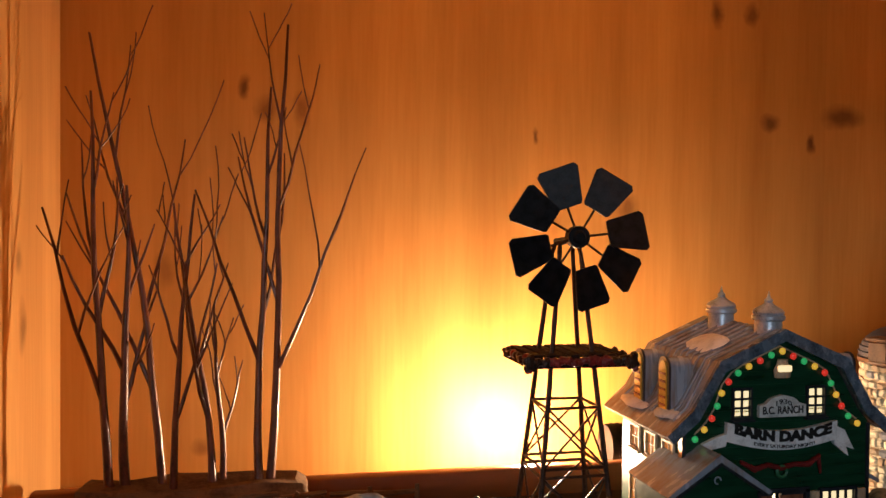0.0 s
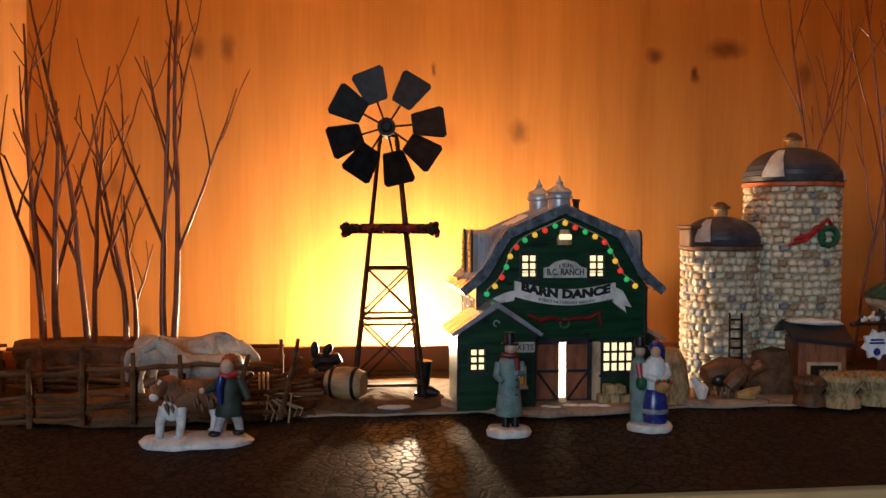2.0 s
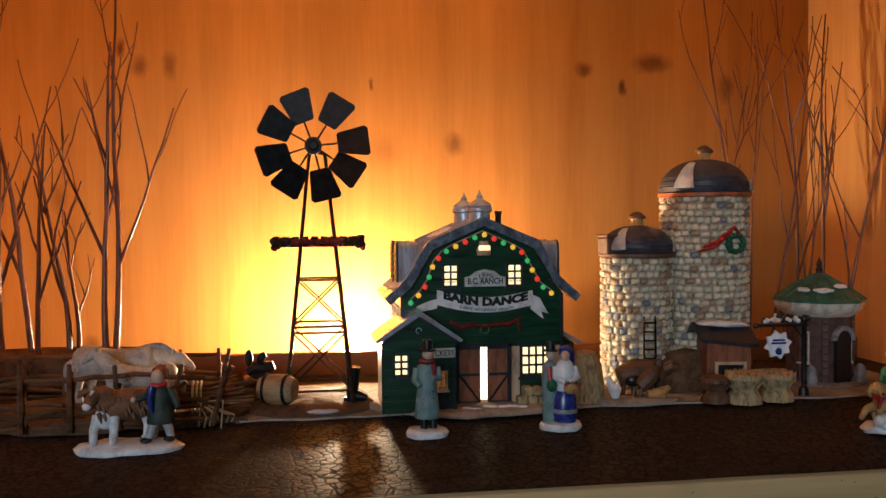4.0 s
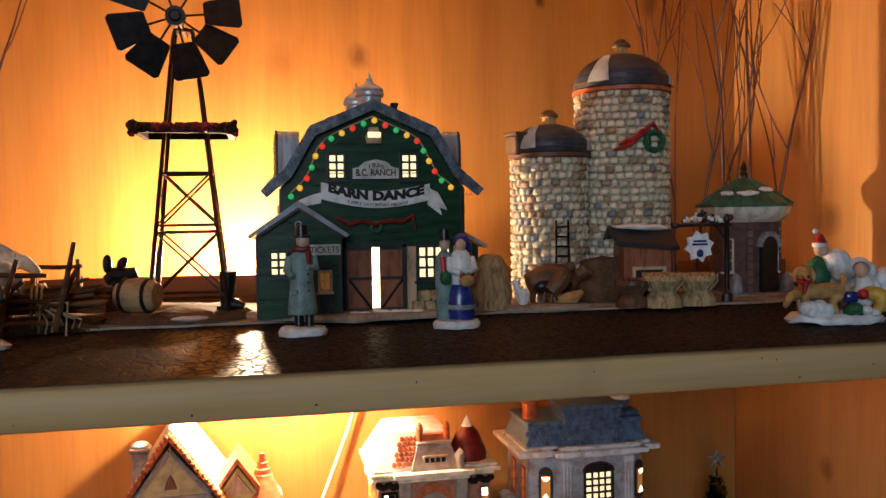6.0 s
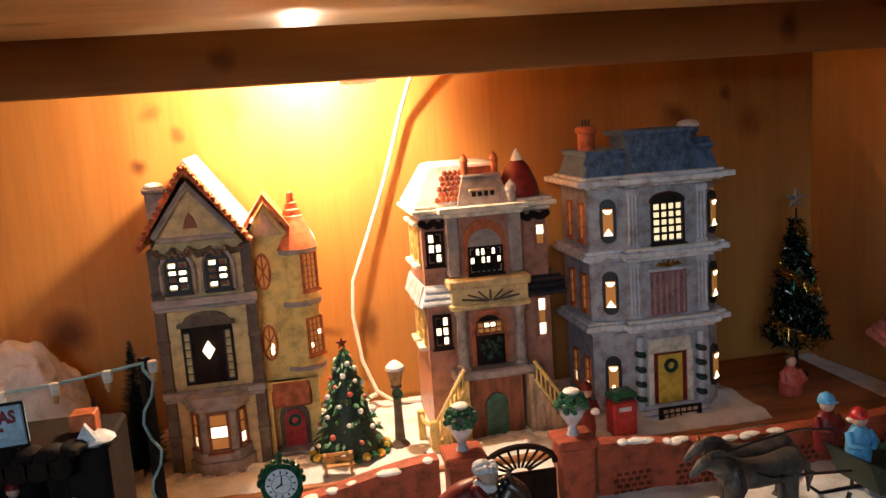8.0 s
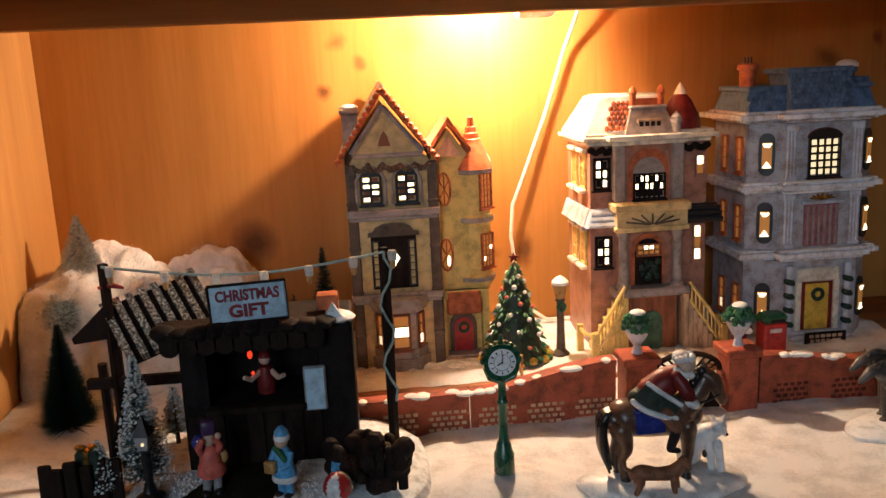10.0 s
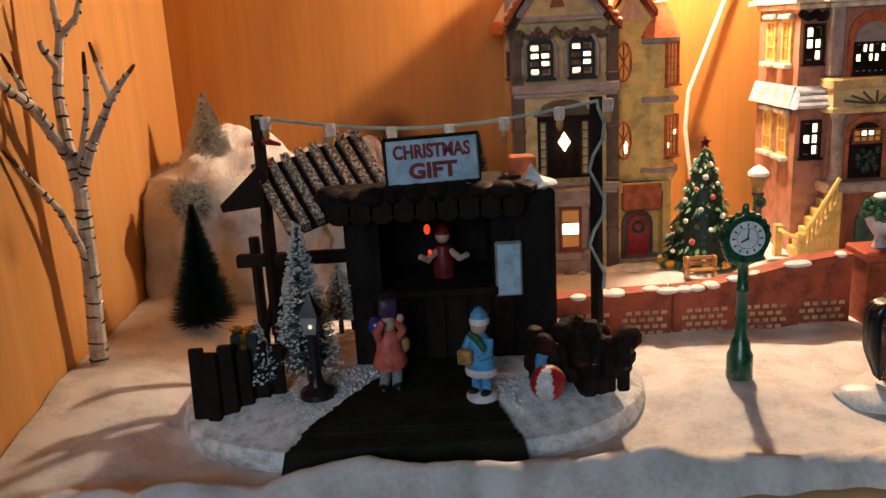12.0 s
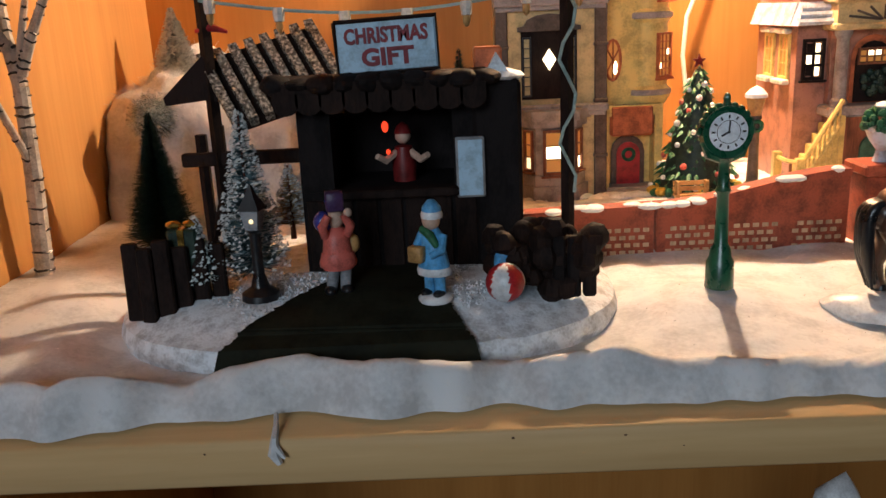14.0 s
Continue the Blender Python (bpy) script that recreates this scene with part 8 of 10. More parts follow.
# ---- brick garden wall with gate posts ----
def garden_wall():
    t = thing("brick_garden_wall", (0, 0.517, LZ + 0.006), 0, "red brick garden wall with pierced panels and snow on top", "wall")
    for (x0, x1, z0, z1) in ((0.098, 0.208, 0.031, 0.033), (0.2095, 0.322, 0.033, 0.050), (0.438, 0.535, 0.044, 0.034), (0.5365, 0.70, 0.034, 0.036)):
        bm = bmesh.new()
        n = 12
        top = [(x0 + (x1 - x0) * k / n, z0 + (z1 - z0) * (3 * (k / n) ** 2 - 2 * (k / n) ** 3)) for k in range(n + 1)]
        prism(bm, [(x0, 0), (x1, 0)] + top[::-1], -0.004, 0.006)
        wall_part = part("panel", bm, M_brick, t, "brick-red pierced wall panel")
        bm = bmesh.new()
        loft(bm, [[(x, -0.0058, z - 0.001), (x, 0.0078, z - 0.001), (x, 0.0078, z + 0.003), (x, -0.0058, z + 0.003)] for x, z in top])
        part("coping", bm, M_brick, wall_part)
        bm = bmesh.new()
        rg = random.Random(int(x0 * 1000))
        for k in range(9):
            x, z = top[rg.randrange(n)]
            ball(bm, (x + rg.uniform(0, .008), -0.003 + rg.uniform(-.003, .003), z + 0.0030), (rg.uniform(.003, .009), .004, .0022), 0, 9, 5)
        part("coping_snow", bm, M_snowcap, wall_part)
        m = int((x1 - x0) / 0.036)
        for q in range(m):
            cx = x0 + (x1 - x0) * (q + 0.5) / m
            for j in range(4):
                for i in range(5):
                    bm = bmesh.new()
                    x = cx - 0.0115 + 0.0056 * (i + (0.5 if j % 2 else 0))
                    z = 0.0075 + 0.0046 * j
                    box(bm, x - 0.0018, x + 0.0018, -0.0044, -0.0038, z - 0.0012, z + 0.0012)
                    # boxes stand for holes: right panels get the holes' shade as dark colour
                    part("pierced_brick", bm, M_timber if x1 < 0.33 else M_brickhole, wall_part)
    for x in (0.340, 0.421):
        post = bmesh.new()
        box(post, x - 0.0120, x + 0.0120, -0.012, 0.012, 0, 0.049, 0, 0.001)
        box(post, x - 0.0145, x + 0.0145, -0.0145, 0.0145, 0.049, 0.0555, 0, 0.0012)
        ps = part("gate_post", post, M_brick, t, "square brick gate post")
        bm = bmesh.new()
        lathe(bm, [(0.0045, 0.0555), (0.0035, 0.0585), (0.0028, 0.062), (0.007, 0.068), (0.0095, 0.0735), (0.009, 0.0755)], (x, 0, 0), 14)
        part("urn", bm, M_bluegrey, ps, "grey-blue stone urn")
        bm = bmesh.new()
        rg = random.Random(int(x * 1000))
        for k in range(90):
            a, b = rg.uniform(0, math.tau), rg.uniform(-0.3, 1.5)
            r = 0.0105
            ball(bm, (x + r * math.cos(a) * math.cos(b), r * math.sin(a) * math.cos(b), 0.0775 + r * 0.85 * math.sin(b)), rg.uniform(.0016, .0028), 0, 6, 4)
        part("topiary", bm, M_leaf, ps, "clipped green topiary ball")
        bm = bmesh.new()
        ball(bm, (x, -0.001, 0.0880), (0.0062, 0.006, 0.0024), 0, 10, 6)
        part("topiary_snow", bm, M_snowcap, ps)


garden_wall()


def gate():
    t = thing("arched_gate", (0.3805, 0.519, LZ + 0.006), 0, "brown arched garden gate between the brick posts", "gate")
    bm = bmesh.new()
    tube(bm, [(-0.027, 0, 0.036)] + [(0.027 * -math.cos(k * math.pi / 12), 0, 0.036 + 0.015 * math.sin(k * math.pi / 12)) for k in range(1, 12)] + [(0.027, 0, 0.036)], 0.0022, 7)
    tube(bm, [(-0.027, 0, 0.030), (0.027, 0, 0.030)], 0.0018, 6)
    part("gate_frame", bm, M_giftbrown, t)
    bm = bmesh.new()
    box(bm, -0.027, 0.027, -0.0015, 0.0015, 0, 0.030)
    part("gate_panel", bm, M_giftbrown, t)
    for k in range(9):
        a = math.pi * (k + 1) / 10
        bm = bmesh.new()
        tube(bm, [(0.007 * -math.cos(a), 0, 0.031 + 0.004 * math.sin(a)), (0.026 * -math.cos(a), 0, 0.036 + 0.0145 * math.sin(a))], 0.0010, 5)
        part("spoke", bm, M_giftbrown, t)


gate()


# ---- street clock, lamp, mailbox ----
def street_clock():
    t = thing("street_clock", (0.2185, 0.422, LZ + 0.0215), 0, "dark green street clock with a white dial", "clock")
    bm = bmesh.new()
    lathe(bm, [(0.0075, 0), (0.0072, 0.014), (0.0058, 0.0165), (0.0052, 0.021), (0.0036, 0.024), (0.0030, 0.05), (0.0042, 0.052), (0.0030, 0.054), (0.0028, 0.066), (0.0048, 0.069)], (0, 0, 0), 14)
    part("post", bm, M_greenclock, t)
    bm = bmesh.new()
    rim = [(0.0126 * math.cos(k * math.tau / 28), 0.0128 * math.sin(k * math.tau / 28) + 0.0825) for k in range(28)]
    prism(bm, rim, -0.0042, 0.0042)
    for k in range(9):
        a = math.pi * (0.12 + 0.76 * k / 8)
        ball(bm, (0.0125 * math.cos(a), 0, 0.0825 + 0.0125 * math.sin(a)), (0.0022, 0.003, 0.0022 + 0.001 * (k == 4)), 0, 8, 6)
    ball(bm, (0, 0, 0.0985), (0.002, 0.002, 0.003), 0, 8, 6)
    for s in (-1, 1):
        tube(bm, [(s * 0.011, 0, 0.0775), (s * 0.008, 0, 0.071), (0, 0, 0.068)], [0.002, 0.003, 0.003], 8)
        ball(bm, (s * 0.0132, 0, 0.0825), (0.0016, 0.0025, 0.0025), 0, 8, 6)
    head = part("clock_case", bm, M_greenclock, t)
    bm = bmesh.new()
    prism(bm, [(0.0096 * math.cos(k * math.tau / 28), 0.0096 * math.sin(k * math.tau / 28) + 0.0825) for k in range(28)], -0.0047, -0.004)
    dial = part("dial", bm, M_dial, head, "pale blue-white clock dial")
    bm = bmesh.new()
    for k in range(12):
        a = k * math.tau / 12
        c, s = math.cos(a), math.sin(a)
        tube(bm, [(0.0068 * c, -0.0049, 0.0825 + 0.0068 * s), (0.0085 * c, -0.0049, 0.0825 + 0.0085 * s)], 0.00045, 4)
    tube(bm, [(0.0058 * math.cos(k * math.tau / 24), -0.0048, 0.0825 + 0.0058 * math.sin(k * math.tau / 24)) for k in range(25)], 0.00014, 4)
    part("hour_marks", bm, M_black, dial)
    bm = bmesh.new()
    tube(bm, [(0, -0.0051, 0.0825), (0.0004, -0.0051, 0.0880)], 0.00042, 4)
    tube(bm, [(0, -0.0051, 0.0825), (-0.0036, -0.0051, 0.0806)], 0.00052, 4)
    ball(bm, (0, -0.005, 0.0825), 0.0008, 0, 8, 5)
    part("pointers", bm, M_black, dial)


street_clock()
bpy.data.objects["street_clock"].scale = (0.93, 0.93, 0.93)


def street_lamp():
    t = thing("street_lamp", (0.310, 0.640, HZ), 0, "brown street lamp with a snow cap and small wreath", "lamp")
    bm = bmesh.new()
    lathe(bm, [(0.008, 0), (0.008, 0.004), (0.0045, 0.008), (0.0036, 0.03), (0.0034, 0.052), (0.005, 0.054), (0.0042, 0.056)], (0, 0, 0), 12)
    part("post", bm, M_htaupe, t)
    bm = bmesh.new()
    lathe(bm, [(0.0042, 0.056), (0.0068, 0.067), (0.0072, 0.0685), (0.005, 0.0695)], (0, 0, 0), 6)
    part("lantern", bm, M_tan, t)
    bm = bmesh.new()
    lathe(bm, [(0.008, 0.069), (0.0078, 0.0715), (0.0045, 0.075), (0, 0.0775)], (0, 0, 0), 12)
    part("snow_cap", bm, M_snowcap, t)
    bm = bmesh.new()
    tube(bm, [(0.0034 * math.cos(k * math.tau / 10), -0.0048, 0.049 + 0.0034 * math.sin(k * math.tau / 10)) for k in range(11)], 0.0016, 6)
    part("wreath", bm, M_leaf, t)


street_lamp()


def mailbox():
    t = thing("mailbox", (0.494, 0.606, HZ), 4, "red mailbox with a green lid", "mailbox")
    bm = bmesh.new()
    box(bm, -0.0108, 0.0108, -0.008, 0.008, 0, 0.030, 0, 0.0012)
    part("box_body", bm, M_red, t)
    bm = bmesh.new()
    box(bm, -0.0116, 0.0116, -0.009, 0.009, 0.030, 0.0385, 0, 0.003)
    part("lid", bm, M_leaf, t, "bright green lid")
    bm = bmesh.new()
    box(bm, -0.006, 0.007, -0.0096, -0.0088, 0.0315, 0.0345)
    part("slot", bm, M_black, t)
    bm = bmesh.new()
    box(bm, -0.006, 0.005, -0.0086, -0.0078, 0.022, 0.0255)
    part("label_plate", bm, M_signgrey, t)


mailbox()


# ---- trees ----
def bottlebrush(place, r, h, n, mats, label, group="bottle-brush trees", trunk=0.008, tilt=0, seed=0, category="tree", blunt=0.0):
    rg = random.Random(seed)
    t = thing("bottlebrush_tree", place, 0, label, category, group)
    if tilt:
        t.matrix_basis = pose(*place, tilt, 0, 0)
    bm = bmesh.new()
    tube(bm, [(0, 0, 0), (0, 0, h * 0.97)], [0.0016, 0.0007], 6)
    part("stem", bm, M_bark, t)
    bm = bmesh.new()
    for k in range(n):
        f = rg.random() ** 0.75
        z = trunk + (h - trunk) * (1 - f) * 0.985
        rr = (r * (f * 0.93 + 0.07 + blunt * (1 - f))) * rg.uniform(0.75, 1.08)
        a = rg.uniform(0, math.tau)
        c, s = math.cos(a), math.sin(a)
        up = rg.uniform(-0.1, 0.35) * rr
        w = rg.uniform(0.00035, 0.0006)
        tip = Vector((rr * c, rr * s, z + up))
        p = Vector((0.0006 * c, 0.0006 * s, z))
        side = Vector((-s * w, c * w, 0))
        f1 = bm.faces.new([bm.verts.new(q) for q in (p - side, p + side, tip)])
        lift = Vector((0, 0, w))
        f2 = bm.faces.new([bm.verts.new(q) for q in (p - lift, p + lift, tip)])
        mi = 1 if len(mats) > 1 and rg.random() < 0.35 else 0
        f1.material_index = f2.material_index = mi
        if len(mats) > 1 and rg.random() < 0.5:
            q = tip
            e = rg.uniform(.0006, .0012)
            f3 = bm.faces.new([bm.verts.new(q + Vector(v) * e) for v in ((-1, 0, -.4), (1, -.3, 0), (0, .6, .9))])
            f3.material_index = 1
    tagged(part("crown", bm, mats, t, "", 180), kind="stuff")
    return t


def xmas_tree():
    t = thing("christmas_tree", (0.268, 0.640, HZ), 0, "green resin Christmas tree with red balls, snow and a star", "tree")
    rg = random.Random(77)
    bm = bmesh.new()
    lathe(bm, [(0.026, 0.004), (0.020, 0.030), (0.012, 0.064), (0.003, 0.090), (0, 0.092)], (0, 0, 0), 16)
    part("trunk_cone", bm, M_needle, t)
    bm = bmesh.new()
    for k in range(420):
        f = rg.random() ** 0.7
        z = 0.006 + 0.086 * (1 - f)
        r = (0.0275 * f + 0.003) * (0.86 + 0.14 * math.sin(z * 420))
        a = rg.uniform(0, math.tau)
        p = Vector((r * math.cos(a), r * math.sin(a), z))
        d = Vector((math.cos(a), math.sin(a), -0.55)) * rg.uniform(.003, .0055)
        s = Vector((-math.sin(a), math.cos(a), 0)) * rg.uniform(.0014, .0024)
        vs = [bm.verts.new(q) for q in (p - d * .5, p + s, p + d, p - s, p + Vector((0, 0, .0022)))]
        for q in ((0, 1, 4), (1, 2, 4), (2, 3, 4), (3, 0, 4)):
            bm.faces.new([vs[i] for i in q])
    tagged(part("branch_tip", bm, M_leaf, t, "", 180), kind="stuff")
    for k in range(44):
        f = 0.08 + 0.92 * ((k + 0.5) / 44)
        z = 0.006 + 0.086 * (1 - f)
        r = 0.0285 * f + 0.0032
        a = k * 2.4 + 0.3
        bm = bmesh.new()
        ball(bm, (r * math.cos(a), r * math.sin(a), z), rg.uniform(.0018, .0026), 0, 8, 6)
        part("bauble" if k % 3 == 0 else "snow_tuft", bm, M_coral if k % 3 == 0 else M_snowcap, t)
    bm = bmesh.new()
    pts = [((0.0052 if k % 2 == 0 else 0.0022) * math.sin(k * math.tau / 10), 0.0965 + (0.0052 if k % 2 == 0 else 0.0022) * math.cos(k * math.tau / 10)) for k in range(10)]
    prism(bm, pts, -0.001, 0.001)
    part("star", bm, M_darkred, t)
    bm = bmesh.new()
    for k in range(26):
        a = k * math.tau / 26
        ball(bm, (0.031 * math.cos(a), 0.024 * math.sin(a), 0.0035 + rg.uniform(0, .003)), (rg.uniform(.003, .0055),) * 2 + (0.0036,), k % 2, 8, 5)
    part("hedge", bm, [M_leaf, M_yellow], t, "low hedge with gold edging")
    bm = bmesh.new()
    box(bm, -0.0125, 0.0125, -0.0005, 0.0005, 0.0105, 0.0135)
    box(bm, -0.0125, 0.0125, -0.0005, 0.0005, 0.0145, 0.0175)
    box(bm, -0.0125, 0.0125, -0.007, 0.0, 0.0075, 0.009)
    for x in (-0.010, 0.010):
        box(bm, x - 0.001, x + 0.001, -0.006, 0.001, 0, 0.0178)
    b = one("park_bench", bm, M_tan, (0.2555, 0.606, HZ), 0, "small tan wooden park bench before the Christmas tree", "bench")


xmas_tree()


def tinsel_tree():
    t = thing("tinsel_tree", (0.712, 0.692, HZ - 0.001), 0, "dark green tinsel tree with gold garland and silver star", "tree")
    rg = random.Random(99)
    bm = bmesh.new()
    tube(bm, [(0, 0, 0), (0, 0, 0.165)], [0.0022, 0.001], 7)
    lathe(bm, [(0.012, 0), (0.012, 0.002), (0.003, 0.004)], (0, 0, 0), 12)
    part("trunk", bm, M_black, t)
    bm = bmesh.new()
    for k in range(5200):
        f = rg.random() ** 0.65
        z = 0.032 + 0.122 * (1 - f)
        r = (0.027 * f + 0.005) * rg.uniform(0.55, 1.08) * (0.9 + 0.12 * math.sin(z * 330))
        a = rg.uniform(0, math.tau)
        p = Vector((r * math.cos(a), r * math.sin(a), z))
        d = Vector((rg.uniform(-1, 1), rg.uniform(-1, 1), rg.uniform(-1, 1))).normalized()
        e = d.cross(Vector((rg.uniform(-1, 1), rg.uniform(-1, 1), rg.uniform(-1, 1)))).normalized()
        L, w = rg.uniform(.002, .006), rg.uniform(.0003, .0007)
        f1 = bm.faces.new([bm.verts.new(q) for q in (p - d * L - e * w, p + d * L - e * w, p + d * L + e * w, p - d * L + e * w)])
        band = abs(((z * 19 + a / math.tau) % 1) - 0.5) < 0.09
        f1.material_index = 1 if band else (2 if rg.random() < 0.10 else 0)
    tagged(part("crown", bm, [M_tinsel, M_gold, M_silver], t, "", 180), kind="stuff")
    bm = bmesh.new()
    pts = [((0.0115 if k % 2 == 0 else 0.0046) * math.sin(k * math.tau / 10), (0.0115 if k % 2 == 0 else 0.0046) * math.cos(k * math.tau / 10)) for k in range(10)]
    c0, c1 = bm.verts.new((0, -0.003, 0)), bm.verts.new((0, 0.003, 0))
    rim = [bm.verts.new((x, 0, z)) for x, z in pts]
    for k in range(10):
        bm.faces.new((rim[k], rim[(k + 1) % 10], c0))
        bm.faces.new((rim[(k + 1) % 10], rim[k], c1))
    st = part("star", bm, M_silver, t, "silver glitter star", 10)
    st.matrix_local = pose(0, 0, 0.1735, 0, 0, -12)


tinsel_tree()
bottlebrush((-0.1175, 0.685, 1.030), 0.0180, 0.058, 3400, [M_needlelight, M_needlelight], "frosted bottle-brush tree on the snow bank", seed=1)
bottlebrush((-0.1005, 0.560, 0.932), 0.0265, 0.092, 5600, [M_needle], "dark green bottle-brush tree in the snow bank", seed=2)
bottlebrush((-0.1185, 0.634, 1.010), 0.0195, 0.030, 2600, [M_silver, M_needlelight], "small frosted bottle-brush tree tipped towards the viewer", seed=3, tilt=78)
bottlebrush((0.098, 0.668, LZ + 0.012), 0.028, 0.120, 1800, [M_needle], "dark green bottle-brush tree beside the gabled house", seed=4)
bottlebrush((0.072, 0.640, LZ + 0.012), 0.020, 0.085, 1200, [M_needle], "shorter dark green bottle-brush tree behind the shop", seed=5)


def birch():
    t = thing("birch_tree", (-0.1455, 0.492, LZ + 0.022), 0, "paper-wrapped birch twig tree with black bark bands", "tree")
    stems = [([(-0.003, 0, -0.004), (0.0015, -0.001, 0.058), (0.0038, -0.002, 0.1072)], [0.0054, 0.0048, 0.0042]),
             ([(0.0038, -0.002, 0.1072), (0.0004, -0.002, 0.1348), (-0.0009, 0.0, 0.1635), (0.004, 0.003, 0.1932)], [0.0042, 0.0036, 0.003, 0.0024]),
             ([(0.004, 0.003, 0.1932), (0.0139, 0.005, 0.2031), (0.0176, 0.005, 0.2142)], [0.0024, 0.0019, 0.0012]),
             ([(0.004, 0.003, 0.1932), (0.002, 0.006, 0.214), (0.008, 0.008, 0.236)], [0.0022, 0.0016, 0.001]),
             ([(0.0015, 0.001, 0.1762), (-0.003, -0.004, 0.1868), (-0.0035, -0.006, 0.1915)], [0.0024, 0.002, 0.0016]),
             ([(0.0059, -0.003, 0.1135), (0.0161, -0.005, 0.1343), (0.0342, -0.012, 0.1616), (0.0462, -0.017, 0.1728)], [0.0032, 0.0028, 0.002, 0.0012]),
             ([(0.0321, -0.011, 0.1601), (0.0281, -0.009, 0.1722), (0.0249, -0.007, 0.1839)], [0.0018, 0.0015, 0.001]),
             ([(0.0061, -0.002, 0.123), (0.0170, -0.006, 0.155), (0.0196, -0.008, 0.1789)], [0.0022, 0.0018, 0.001]),
             ([(0.0011, -0.002, 0.1258), (-0.0035, -0.027, 0.1574), (-0.0082, -0.047, 0.1713), (-0.0085, -0.057, 0.1843)], [0.0034, 0.003, 0.0022, 0.0012]),
             ([(-0.0043, -0.029, 0.1591), (-0.0061, -0.032, 0.171), (-0.0095, -0.034, 0.1807)], [0.002, 0.0016, 0.001]),
             ([(0.002, -0.002, 0.0646), (-0.0027, -0.017, 0.0989), (-0.0059, -0.024, 0.1085), (-0.0130, -0.042, 0.1328)], [0.0024, 0.002, 0.0016, 0.001])]
    rg = random.Random(14)
    for i, (pts, rad) in enumerate(stems):
        bm = bmesh.new()
        tube(bm, pts, rad, 9)
        st = part("trunk" if i == 0 else "limb", bm, M_birch, t)
        bm = bmesh.new()
        for k in range(len(pts) - 1):
            a, b = Vector(pts[k]), Vector(pts[k + 1])
            n = max(2, int((b - a).length / 0.0055))
            for j in range(n):
                f = (j + rg.uniform(.2, .8)) / n
                p = a.lerp(b, f)
                r = rad[k] * (1 - f) + rad[k + 1] * f
                d, u, v = frame_axes(b - a)
                a0 = rg.uniform(0, math.tau)
                arc = rg.uniform(1.5, 4.5)
                ring = [p + (u * math.cos(a0 + arc * q / 6) + v * math.sin(a0 + arc * q / 6)) * r * 1.02 + d * 0.0004 * math.sin(q * 2 + j) for q in range(7)]
                tube(bm, ring, [0.0003] + [rg.uniform(.0005, .0009)] * 5 + [0.0003], 4)
        tagged(part("bark_band", bm, M_black, st), kind="stuff")
    for i in (2, 3, 5, 6, 7, 8, 9, 10):
        p, q = Vector(stems[i][0][-1]), Vector(stems[i][0][-2])
        d = (p - q).normalized()
        bm = bmesh.new()
        tube(bm, [p - d * 0.006, p + d * 0.002, p + d * 0.006], [0.00135, 0.0012, 0.0008], 6)
        part("twig_tip", bm, M_bark, t, "bare brown twig tip")


birch()


